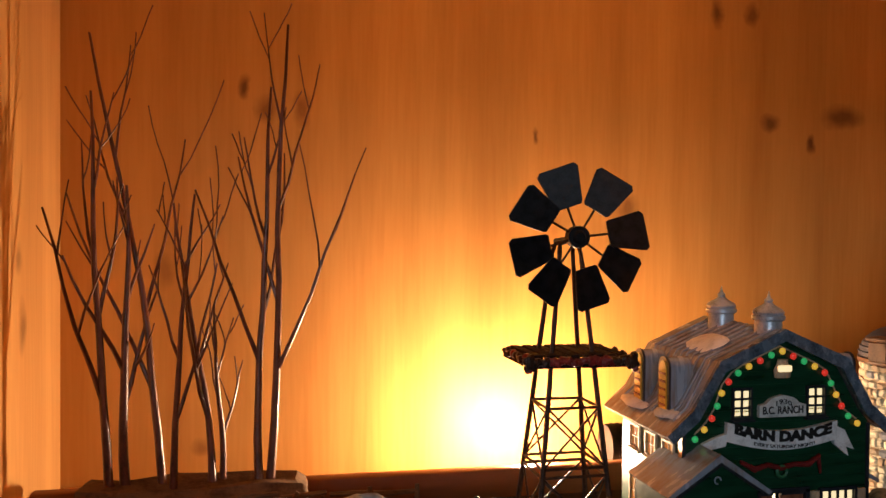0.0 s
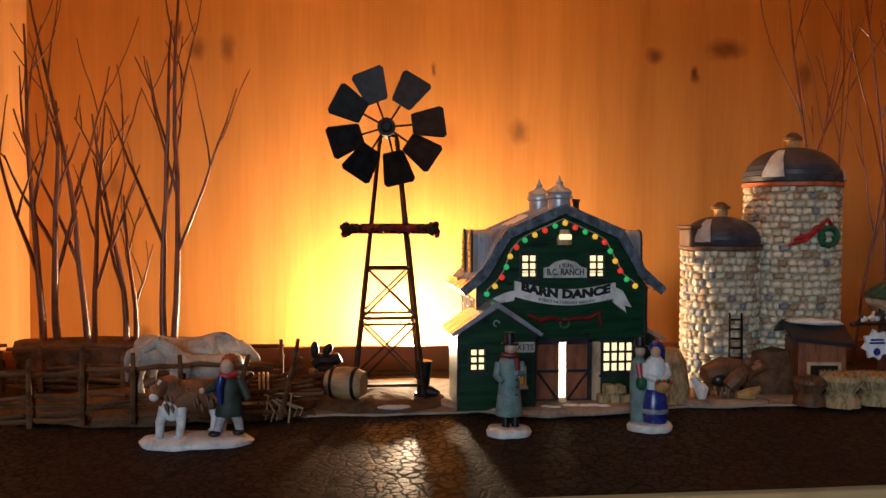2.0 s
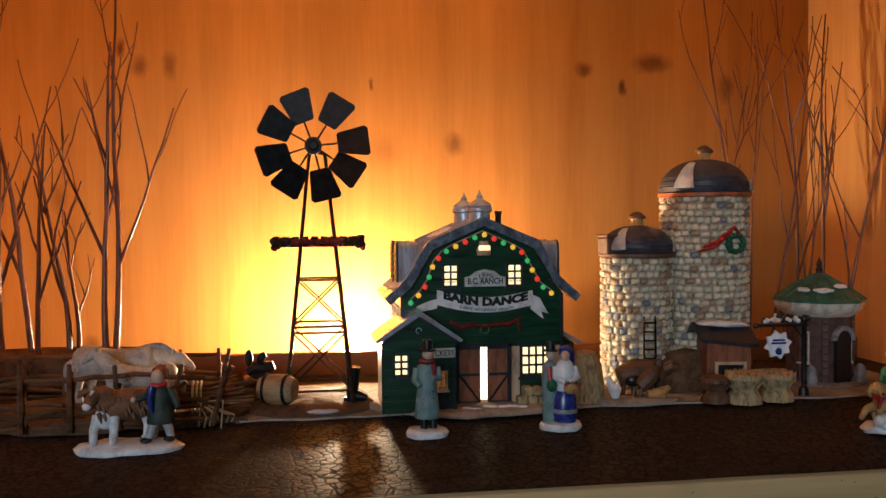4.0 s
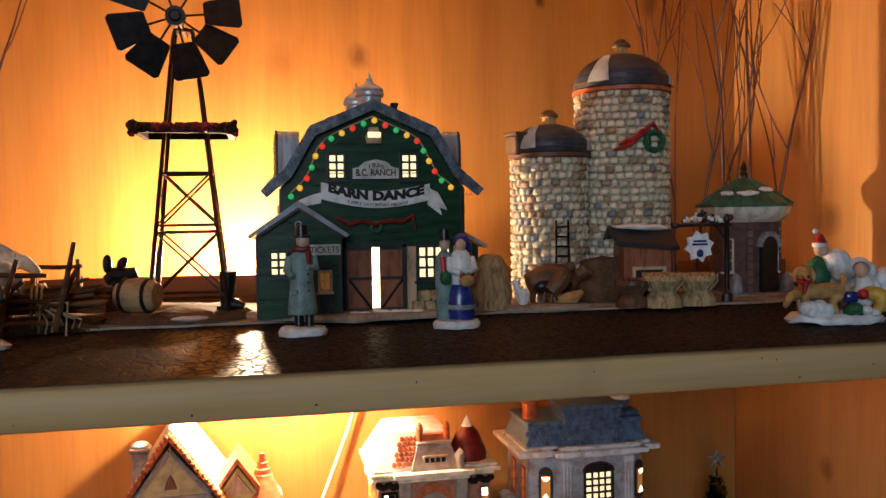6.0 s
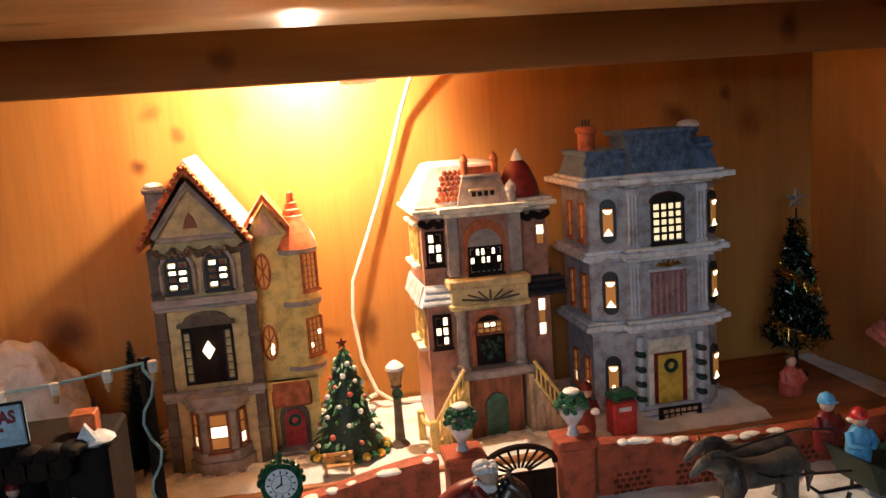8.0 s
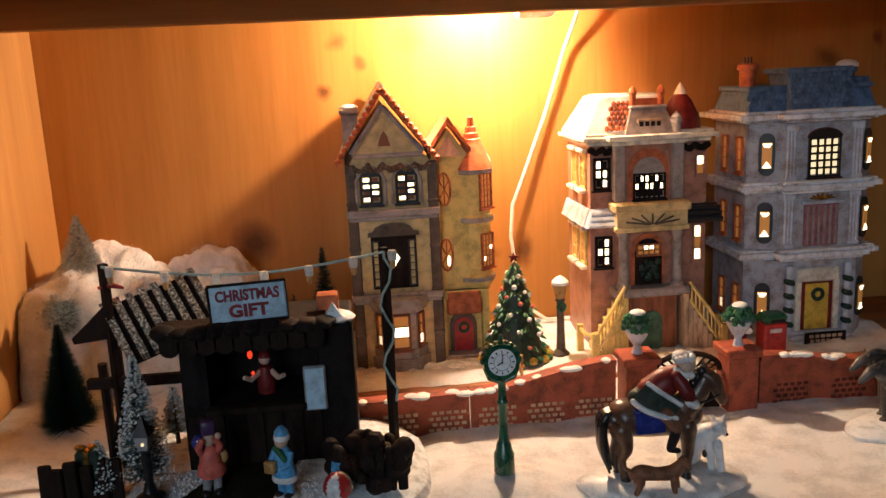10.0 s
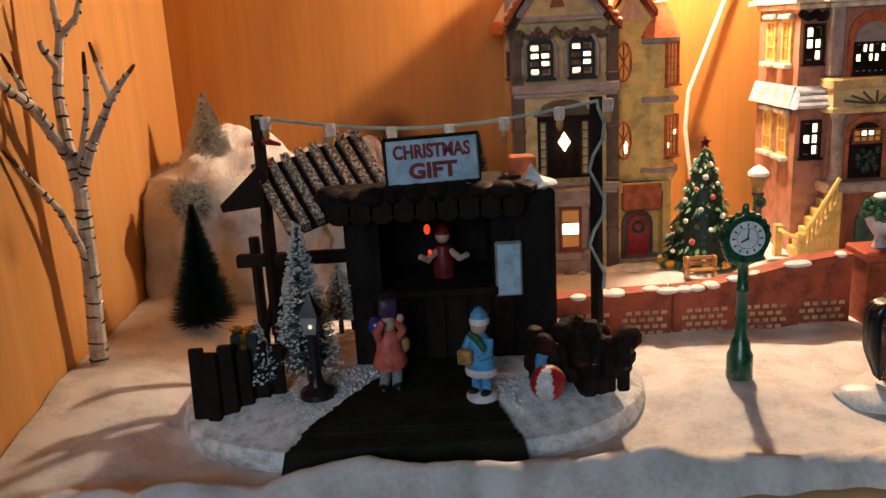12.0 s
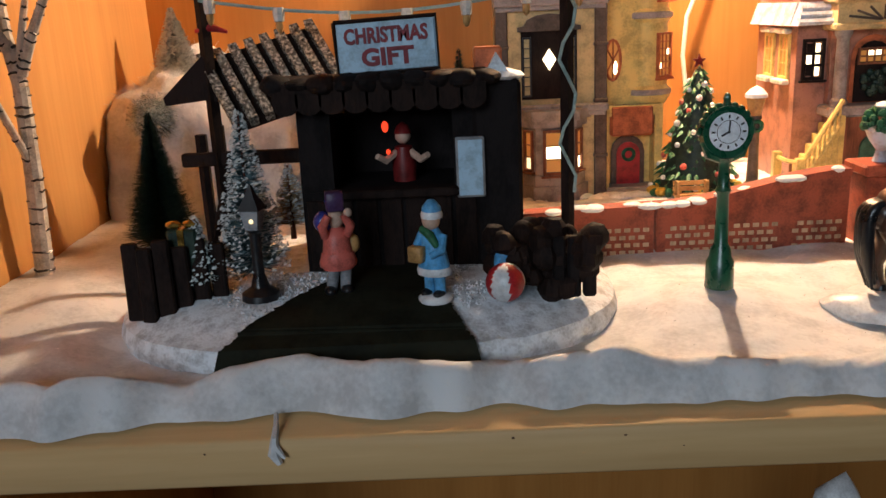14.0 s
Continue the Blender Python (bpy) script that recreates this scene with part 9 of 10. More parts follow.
# ---- gift shop scene ----
def gift_shop():
    t = thing("gift_shop", (0.045, 0.455, LZ + 0.007), 0, "dark resin Christmas gift shop with light-string posts on a snowy base", "model shop")
    T = 0.0245
    bm = bmesh.new()
    rim = lambda s, z: [(0.127 * s * math.copysign(abs(math.cos(a)) ** 0.75, math.cos(a)), 0.091 * s * math.copysign(abs(math.sin(a)) ** 0.75, math.sin(a)), z) for a in [k * math.tau / 48 for k in range(48)]]
    loft(bm, [rim(0.985, 0), rim(1.0, 0.006), rim(0.985, 0.012)], 0, False)
    rings = [rim(s, T) for s in (0.985, 0.93, 0.86, 0.75, 0.6, 0.4, 0.2)]
    slope = lambda y: T - (T - 0.011) * max(0.0, min(1.0, (-0.050 - y) / 0.042)) ** 1.4
    loft(bm, [[(x, y, 0.012 + (slope(y) - 0.012) * min(1, (1.0 - q) * 5)) for x, y, z in r] for q, r in zip((1.0, 0.93, 0.86, 0.75, 0.6, 0.4, 0.2), rings)], 0, False)
    bm.faces.new([bm.verts.new(p) for p in rim(0.2, T)])
    bmesh.ops.remove_doubles(bm, verts=bm.verts[:], dist=0.0001)
    for v in bm.verts:
        v.co.z += 0.0015 * noise.noise(v.co * 60)
    base = part("base", bm, M_frost, t, "pale glittery snow base")
    bm = bmesh.new()
    L = [(-0.014, 0.01), (-0.018, -0.012), (-0.015, -0.030), (-0.030, -0.052), (-0.048, -0.070), (-0.059, -0.0835)]
    R = [(0.040, 0.01), (0.038, -0.016), (0.036, -0.040), (0.038, -0.054), (0.046, -0.072), (0.052, -0.083)]
    n = 110
    rowa, rowb = [], []
    for k in range(n + 1):
        f = k / n * (len(L) - 1)
        i = min(len(L) - 2, int(f))
        g = f - i
        for src, dst in ((L, rowa), (R, rowb)):
            x = src[i][0] * (1 - g) + src[i + 1][0] * g + 0.0018 * noise.noise(Vector((k * 0.24, src[0][0] * 99, 0))) + 0.0016 * noise.noise(Vector((k * 0.9, src[0][0] * 99, 4)))
            y = src[i][1] * (1 - g) + src[i + 1][1] * g
            dst.append((x, y * 1.06 if y < 0 else y, slope(y * 1.06) * (1.0 if y > -0.075 else 0.92) + 0.0024))
    rowa.append((-0.062, -0.0945, 0.003))
    rowb.append((0.055, -0.0945, 0.003))
    va, vb = [bm.verts.new(p) for p in rowa], [bm.verts.new(p) for p in rowb]
    for k in range(n + 1):
        bm.faces.new((va[k], va[k + 1], vb[k + 1], vb[k]))
    part("path", bm, M_road, base, "dark trodden path to the counter")
    bm = bmesh.new()
    gr = random.Random(77)
    inside = lambda x, y: any(abs(y - a[1]) < 0.0012 and a[0] + 0.0004 < x < b[0] - 0.0004 for a, b in zip(rowa, rowb))
    for k in range(5200):
        a, q = gr.uniform(math.pi * 0.98, math.tau * 1.01), 0.97 * math.sqrt(gr.random())
        x, y = 0.127 * q * math.cos(a), 0.091 * q * math.sin(a)
        if y > -0.012 or inside(x, y):
            continue
        g = gr.uniform(0.00025, 0.0007)
        z = 0.012 + (slope(y) - 0.012) * min(1, (1.0 - q) * 5) + 0.0015 * noise.noise(Vector((x, y, T)) * 60)
        m4 = pose(x, y, z, gr.uniform(0, 90), gr.uniform(0, 90), gr.uniform(0, 360))
        vs = [bm.verts.new(m4 @ Vector(p)) for p in ((-g, -g, -g), (g, -g, g), (-g, g, g), (g, g, -g))]
        for f in ((0, 1, 2), (0, 3, 1), (0, 2, 3), (1, 3, 2)):
            bm.faces.new([vs[w] for w in f])
    tagged(part("snow_grain", bm, M_grain, base, "coarse glittering snow grains", smooth=False), kind="stuff")
    # shop body around the serving opening
    Z = lambda z: z - (LZ + 0.007)
    bm = bmesh.new()
    box(bm, -0.031, 0.079, -0.012, 0.045, T, Z(0.991))
    part("lower_wall", bm, M_giftwall, t, "charcoal timber counter wall")
    bm = bmesh.new()
    box(bm, -0.031, -0.014, -0.012, 0.045, Z(0.991), Z(1.030))
    lump(bm, 0.0008, 90)
    part("side_post", bm, M_giftwall, t)
    bm = bmesh.new()
    box(bm, 0.046, 0.056, -0.012, 0.045, Z(0.991), Z(1.030))
    part("side_post", bm, M_giftwall, t)
    bm = bmesh.new()
    box(bm, -0.031, 0.056, -0.012, 0.045, Z(1.030), Z(1.044))
    lump(bm, 0.0008, 90)
    part("lintel", bm, M_giftwall, t)
    bm = bmesh.new()
    box(bm, -0.014, 0.046, 0.040, 0.045, Z(0.991), Z(1.030))
    part("back_wall", bm, M_giftwall, t)
    for k in range(9):
        bm = bmesh.new()
        x = -0.033 + 0.0112 * k
        prism(bm, [(x - 0.0062, Z(1.042)), (x - 0.0062, Z(1.036))] + [(x + 0.0062 * -math.cos(q * math.pi / 6), Z(1.036) - 0.005 * math.sin(q * math.pi / 6)) for q in range(1, 6)] + [(x + 0.0062, Z(1.036)), (x + 0.0062, Z(1.042))], -0.024, -0.008)
        sc = part("awning_scallop", bm, M_giftbrown, t, "dark awning scallop")
    bm = bmesh.new()
    loft(bm, [[(-0.041, -0.0245, Z(1.0415)), (0.063, -0.0245, Z(1.0415)), (0.063, 0.0, Z(1.0425)), (-0.041, 0.0, Z(1.0425))], [(-0.041, -0.0245, Z(1.046)), (0.063, -0.0245, Z(1.046)), (0.063, 0.0, Z(1.048)), (-0.041, 0.0, Z(1.048))]])
    lump(bm, 0.0012, 90)
    part("awning", bm, M_giftbrown, t, "dark shop awning")
    ar = random.Random(6)
    for k in range(10):
        bm = bmesh.new()
        x = -0.038 + 0.0112 * k
        ball(bm, (x, -0.0170 + ar.uniform(-.002, .002), Z(1.0450)), (0.0078, 0.0105, 0.0042 + ar.uniform(-.0008, .0014)), 0, 12, 8)
        lump(bm, 0.0012, 140, k)
        part("awning_lump", bm, M_giftwall, t)
    bm = bmesh.new()
    box(bm, 0.056, 0.080, -0.014, 0.045, T, Z(1.043), 0, 0.002)
    part("chimney_block", bm, M_giftwall, t, "dark side tower")
    bm = bmesh.new()
    ball(bm, (0.068, -0.002, Z(1.0445)), (0.015, 0.014, 0.004), 0, 12, 6)
    prism(bm, [(0.063, Z(1.045)), (0.075, Z(1.045)), (0.069, Z(1.056))], -0.012, -0.006)
    lump(bm, 0.0015, 120)
    part("tower_snow", bm, M_frost, t)
    bm = bmesh.new()
    box(bm, 0.058, 0.072, 0.0, 0.014, Z(1.043), Z(1.058), 0, 0.0008)
    part("chimney", bm, M_terra, t)
    bm = bmesh.new()
    box(bm, -0.016, 0.048, -0.020, -0.010, Z(0.988), Z(0.9925), 0, 0.0008)
    part("counter", bm, M_giftbrown, t, "dark plank counter")
    for k in range(7):
        bm = bmesh.new()
        box(bm, -0.029 + 0.0125 * k, -0.0185 + 0.0125 * k, -0.0135, -0.0115, T + 0.001, Z(0.987), 0, 0.0004)
        part("plank", bm, M_giftbrown, t)
    bm = bmesh.new()
    box(bm, 0.0470, 0.0612, -0.0180, -0.0148, Z(0.9865), Z(1.0165), 0, 0.0008)
    mb = part("menu_frame", bm, M_grey, t)
    bm = bmesh.new()
    box(bm, 0.0482, 0.0600, -0.0187, -0.0178, Z(0.9878), Z(1.0152))
    part("menu_board", bm, M_signblue, mb, "blank pale blue notice board")
    bm = bmesh.new()
    box(bm, -0.0255, 0.0255, -0.0025, 0.0025, -0.0130, 0.0130, 0, 0.0014)
    sign = part("shop_sign", bm, M_signblue, t, "pale blue sign with red lettering")
    sign.matrix_local = pose(0.0165, -0.014, Z(1.0615), 0, -2, 0) @ Matrix.Scale(0.95, 4)
    letters("lettering", "CHRISTMAS", 0.0102, (0, -0.0026, 0.0052), sign, M_inkred, 0.042, bold=0.0004)
    letters("lettering", "GIFT", 0.0115, (0, -0.0026, -0.0055), sign, M_inkred, 0.0265, bold=0.0005)
    bm = bmesh.new()
    tube(bm, [(-0.0255, -0.002, 0.013), (0.0255, -0.002, 0.013), (0.0255, -0.002, -0.013), (-0.0255, -0.002, -0.013), (-0.0255, -0.002, 0.013)], 0.0011, 5)
    part("sign_rim", bm, M_giftbrown, sign)
    # seller inside, a plain shape, and the red lantern
    bm = bmesh.new()
    lathe(bm, [(0.006, 0), (0.0065, 0.012), (0.0045, 0.020), (0, 0.021)], (0.020, 0.012, Z(0.989)), 14)
    ball(bm, (0.020, 0.011, Z(1.0145)), 0.0042, 1)
    for s in (-1, 1):
        tube(bm, [(0.020 + s * 0.004, 0.010, Z(1.006)), (0.020 + s * 0.009, 0.004, Z(1.003)), (0.020 + s * 0.013, 0.0, Z(1.006))], [0.002, 0.002, 0.0016], 7, 1)
    lathe(bm, [(0.0046, 0.0), (0.003, 0.004), (0, 0.006)], (0.020, 0.011, Z(1.016)), 12, 2)
    part("seller_figure", bm, [M_darkred, M_skin, M_darkred], t)
    bm = bmesh.new()
    ball(bm, (0.0115, 0.004, Z(1.0205)), (0.0018, 0.0018, 0.0030), 0, 8, 6)
    ball(bm, (0.0125, 0.004, Z(1.0075)), (0.0012, 0.0012, 0.0014), 0, 8, 6)
    part("red_lantern", bm, M_redlamp, t, "small glowing red lantern")
    # open shelter with the ribbed glitter roof
    bm = bmesh.new()
    for x, y in ((-0.085, 0.010), (-0.085, 0.045), (-0.036, 0.045)):
        tube(bm, [(x, y, T), (x, y, Z(1.020))], 0.0032, 6)
    box(bm, -0.095, -0.030, 0.004, 0.010, Z(1.004), Z(1.011), 0, 0.0008)
    tube(bm, [(-0.085, 0.010, T + 0.012), (-0.070, 0.008, Z(1.004))], 0.0026, 6)
    part("shelter_frame", bm, M_giftbrown, t, "dark post-and-beam shelter frame")
    bm = bmesh.new()
    prism(bm, [(-0.100, Z(1.040)), (-0.078, Z(1.060)), (-0.066, Z(1.041)), (-0.066, Z(1.036)), (-0.078, Z(1.038)), (-0.099, Z(1.036))], 0.004, 0.010)
    part("shelter_gable", bm, M_giftbrown, t)
    p0, p1 = Vector((-0.080, 0.012, Z(1.057))), Vector((-0.028, 0.036, Z(1.071)))
    down = Vector((0.019, -0.018, -0.032))
    bm = bmesh.new()
    loft(bm, [[p0, p1, p1 + Vector((0, 0, -0.003)), p0 + Vector((0, 0, -0.003))], [p0 + down, p1 + down, p1 + down + Vector((0, 0, -0.003)), p0 + down + Vector((0, 0, -0.003))]])
    roof = part("shelter_roof", bm, M_giftbrown, t, "dark sloping shelter roof")
    for k in range(8):
        f = k / 7
        a = p0.lerp(p1, f) + Vector((0, -0.001, 0.002))
        b = a + down * 1.05
        bm = bmesh.new()
        wv = (p1 - p0).normalized() * 0.0023
        nv = Vector((0, -0.0016, 0.0022))
        loft(bm, [[a - wv - nv, a + wv - nv, a + wv + nv, a - wv + nv], [b - wv - nv, b + wv - nv, b + wv + nv, b - wv + nv]])
        part("roof_rib", bm, M_glitter, roof, "snow-glittered roof rib")
    bm = bmesh.new()
    tube(bm, [(-0.080, 0.006, Z(1.072)), (-0.072, 0.006, Z(1.0735)), (-0.064, 0.006, Z(1.071))], [0.001, 0.0022, 0.0008], 7)
    part("red_bird", bm, M_red, t)
    # posts and light string
    pl, pr = Vector((-0.0755, 0.006, 0)), Vector((0.1035, -0.004, 0))
    for p, zt in ((pl, Z(1.0875)), (pr, Z(1.0885))):
        bm = bmesh.new()
        tube(bm, [(p.x, p.y, T - 0.002), (p.x, p.y, zt)], 0.0034, 4)
        part("light_post", bm, M_giftbrown, t, "dark square light post")
    pts = []
    for k in range(13):
        f = k / 12
        pts.append(pl.lerp(pr, f) + Vector((0, -0.004, Z(1.0875) - 0.0095 * math.sin(f * math.pi) - 0.001)))
    bm = bmesh.new()
    tube(bm, pts, 0.0009, 6)
    tube(bm, [pr + Vector((0, -0.004, Z(1.0870)))] + [pr + Vector((0.0042 * math.sin(k * 1.25), -0.0044 * abs(math.cos(k * 1.25)) - 0.001, Z(1.083) - 0.0082 * k)) for k in range(13)], 0.0009, 6)
    part("light_wire", bm, M_wiregreen, t, "grey-green light string wire")
    for k in range(7):
        f = (0.03, 0.22, 0.40, 0.57, 0.73, 0.89, 1.03)[k]
        p = pl.lerp(pr, f) + Vector((0, -0.005, Z(1.0875) - 0.0095 * math.sin(min(1, f) * math.pi) - 0.002))
        bm = bmesh.new()
        lathe(bm, [(0.0026, 0.002), (0.0030, 0.0), (0.0026, -0.0045), (0.0020, -0.0048)], p, 8)
        s = part("lamp_socket", bm, M_clear, t)
        bm = bmesh.new()
        lathe(bm, [(0.0018, -0.0046), (0.0019, -0.0075), (0.0012, -0.0095), (0, -0.0105)], p, 8)
        part("bulb", bm, M_tan, s)
    # planters, hedges and rail
    for k, (x, y, h) in enumerate(((-0.1065, -0.052, 0.030), (-0.099, -0.055, 0.028), (-0.0915, -0.053, 0.031), (-0.084, -0.050, 0.027), (-0.0765, -0.046, 0.029), (-0.069, -0.042, 0.026))):
        bm = bmesh.new()
        box(bm, x - 0.0039, x + 0.0039, y - 0.002, y + 0.002, T - 0.008, T + h, 0, 0.0008)
        lump(bm, 0.001, 200)
        part("picket", bm, M_giftbrown, t, "low dark fence picket")
    bm = bmesh.new()
    box(bm, -0.090, -0.076, -0.048, -0.036, T, T + 0.034, 0, 0.001)
    gb = part("gift_box", bm, M_needle, t, "dark green gift box with a gold bow")
    bm = bmesh.new()
    box(bm, -0.0845, -0.0815, -0.0486, -0.0355, T, T + 0.0345)
    for s in (-1, 1):
        ball(bm, (-0.083 + s * 0.004, -0.044, T + 0.036), (0.004, 0.002, 0.002), 0, 8, 5)
    part("bow", bm, M_gold, gb)
    bm = bmesh.new()
    rg = random.Random(17)
    for k in range(46):
        ball(bm, (0.062 + rg.uniform(0, .046), -0.050 + rg.uniform(-.012, .012), T + rg.uniform(0, .028)), rg.uniform(.004, .0075), 0, 7, 5)
    lump(bm, 0.001, 200)
    part("dark_bush", bm, M_giftbrown, t, "dark brown leafless bush")
    for x in (0.092, 0.099, 0.106):
        bm = bmesh.new()
        box(bm, x - 0.003, x + 0.003, -0.060, -0.055, T - 0.003, T + 0.026, 0, 0.001)
        part("stump_post", bm, M_giftwall, t)
    return t


gift_shop()
BT = LZ + 0.007 + 0.0245
bottlebrush((-0.0095, 0.425, BT), 0.019, 0.088, 2000, [M_needlegrey, M_needlelight], "frosted blue-green bottle-brush tree beside the shop", seed=6)
bottlebrush((-0.032, 0.415, BT), 0.0115, 0.040, 700, [M_needlegrey, M_needlelight], "small frosted bottle-brush tree in the shop yard", seed=7, tilt=6)
bottlebrush((0.006, 0.452, BT + 0.016), 0.012, 0.040, 600, [M_straw, M_needlelight], "small golden bottle-brush tree beside the shop", seed=8)

bm = bmesh.new()
ball(bm, (0, 0, 0.0095), 0.0088, 0, 36, 18, (24, 18, 0))
for f in bm.faces:
    c = f.calc_center_median() - Vector((0, 0, 0.0095))
    f.material_index = int((math.atan2(c.y, c.x) + 0.35 + math.pi) / (math.tau / 6)) % 2
bt = bmesh.new()
lathe(bt, [(0.0045, 0), (0.0050, 0.004), (0.0046, 0.016), (0.0040, 0.022), (0.0022, 0.027), (0, 0.028)], (0, 0, 0), 14)
one("blue_toy", bt, M_skyblue, (0.1120, 0.400, BT - 0.002), 0, "small sky-blue toy standing behind the striped ball", "toy")
one("beach_ball", bm, [M_red, M_white], (0.1115, 0.384, BT), 0, "red and white striped ball on the snow base", "ball")


def yard_lamp():
    t = thing("yard_lamp", (-0.0035, 0.408, BT - 0.001), 0, "black yard lantern with a dim glass", "lamp")
    bm = bmesh.new()
    lathe(bm, [(0.0095, 0), (0.009, 0.003), (0.0045, 0.006), (0.0028, 0.012), (0.0026, 0.032), (0.0042, 0.034)], (0, 0, 0), 12)
    part("post", bm, M_black, t)
    bm = bmesh.new()
    lathe(bm, [(0.0042, 0.034), (0.0062, 0.043), (0.005, 0.044)], (0, 0, 0), 4, 0, 0.6)
    part("glass", bm, M_grey, t)
    bm = bmesh.new()
    ball(bm, (0, -0.004, 0.0385), 0.0011, 0, 6, 5)
    part("flame", bm, M_lit, t)
    bm = bmesh.new()
    lathe(bm, [(0.0072, 0.0435), (0.003, 0.050), (0.0012, 0.054), (0, 0.056)], (0, 0, 0), 4, 0, 0.6)
    part("cap", bm, M_black, t)


yard_lamp()
bm = bmesh.new()
for s in (-1, 1):
    tube(bm, [(s * 0.004, 0, 0.002), (s * 0.003 + 0.002, 0, 0.018)], [0.003, 0.0035], 8, 0)
    ball(bm, (s * 0.0045, -0.002, 0.003), (0.0034, 0.0055, 0.003), 1)
lathe(bm, [(0.0085, 0.015), (0.0082, 0.024), (0.0070, 0.033), (0.004, 0.038), (0, 0.039)], (0.001, 0, 0), 16, 2, 0, 0.85)
ball(bm, (0.001, 0, 0.0425), (0.005, 0.005, 0.0055), 3)
ball(bm, (-0.0055, 0, 0.0415), (0.0052, 0.005, 0.006), 4)
for s in (-1, 1):
    tube(bm, [(0.001 + s * 0.006, -0.002, 0.034), (0.001 + s * 0.0075, -0.007, 0.040), (0.001 + s * 0.004, -0.007, 0.046)], [0.0026, 0.0026, 0.002], 8, 2)
box(bm, -0.0035, 0.0060, -0.006, 0.002, 0.0475, 0.0580, 5, 0.0008)
tube(bm, [(-0.0040, -0.002, 0.0528), (0.0064, -0.002, 0.0528)], 0.0007, 5, 4)
ball(bm, (0.0075, -0.007, 0.0470), (0.0024, 0.0022, 0.0026), 3, 8, 6)
ball(bm, (0.0092, 0.002, 0.0275), (0.0046, 0.0036, 0.0056), 6)
lathe(bm, [(0.0100, 0.0165), (0.0104, 0.0185), (0.0088, 0.0240)], (0.001, 0, 0), 18, 2, 0, 0.8)
one("parcel_carrier_figurine", bm, [M_grey, M_black, M_coral, M_skin, M_blue, M_plum, M_tan], (0.034, 0.406, BT), 12, "figurine in a coral coat lifting a wrapped parcel", "figurine", sharp=60, scale=0.86)
bm = bmesh.new()
lathe(bm, [(0.0085, 0), (0.009, 0.002), (0.007, 0.004)], (0, 0, 0), 16, 0)
for s in (-1, 1):
    tube(bm, [(s * 0.0032, 0, 0.003), (s * 0.0028, 0, 0.016)], [0.0028, 0.003], 8, 1)
    ball(bm, (s * 0.0036, -0.002, 0.0046), (0.0028, 0.0044, 0.0022), 2)
lathe(bm, [(0.0085, 0.015), (0.0088, 0.017), (0.0068, 0.026), (0.006, 0.034), (0.003, 0.0385), (0, 0.039)], (0, 0, 0), 16, 1, 0, 0.85)
lathe(bm, [(0.0089, 0.0145), (0.0094, 0.0165), (0.0087, 0.0185)], (0, 0, 0), 16, 3, 0, 0.85)
ball(bm, (0, -0.001, 0.0425), (0.0046, 0.0046, 0.0052), 4)
lathe(bm, [(0.0052, 0.0445), (0.0048, 0.049), (0.002, 0.0525), (0, 0.053)], (0, 0, 0), 14, 1)
lathe(bm, [(0.0054, 0.0435), (0.0056, 0.0455), (0.005, 0.047)], (0, 0, 0), 14, 3)
tube(bm, [(-0.004, -0.003, 0.038), (0.002, -0.0055, 0.036), (0.005, -0.004, 0.030)], [0.0022, 0.0024, 0.0018], 7, 5)
box(bm, -0.009, -0.001, -0.0105, -0.005, 0.022, 0.030, 6, 0.0006)
for s in (-1, 1):
    tube(bm, [(s * 0.006, 0, 0.035), (s * 0.0075, -0.004, 0.028), (s * 0.003, -0.008, 0.026)], [0.0024, 0.0024, 0.0018], 7, 1)
one("girl_figurine", bm, [M_white, M_skyblue, M_black, M_white, M_skin, M_leaf, M_tan], (0.0800, 0.394, BT - 0.001), -32, "figurine of a skating girl in a sky-blue coat", "figurine", sharp=60, scale=0.90)


# ---- rider, wolf and dog on a snow base ----
def merged(bm, other, m):
    me = bpy.data.meshes.new("tmp")
    other.to_mesh(me)
    other.free()
    me.transform(m)
    bm.from_mesh(me)
    bpy.data.meshes.remove(me)


bm = bmesh.new()
lathe(bm, [(0.054, 0), (0.055, 0.003), (0.050, 0.0065), (0.02, 0.0075), (0, 0.008)], (0, 0, 0), 36, 0, 0, 0.5)
lump(bm, 0.0025, 60, 8)
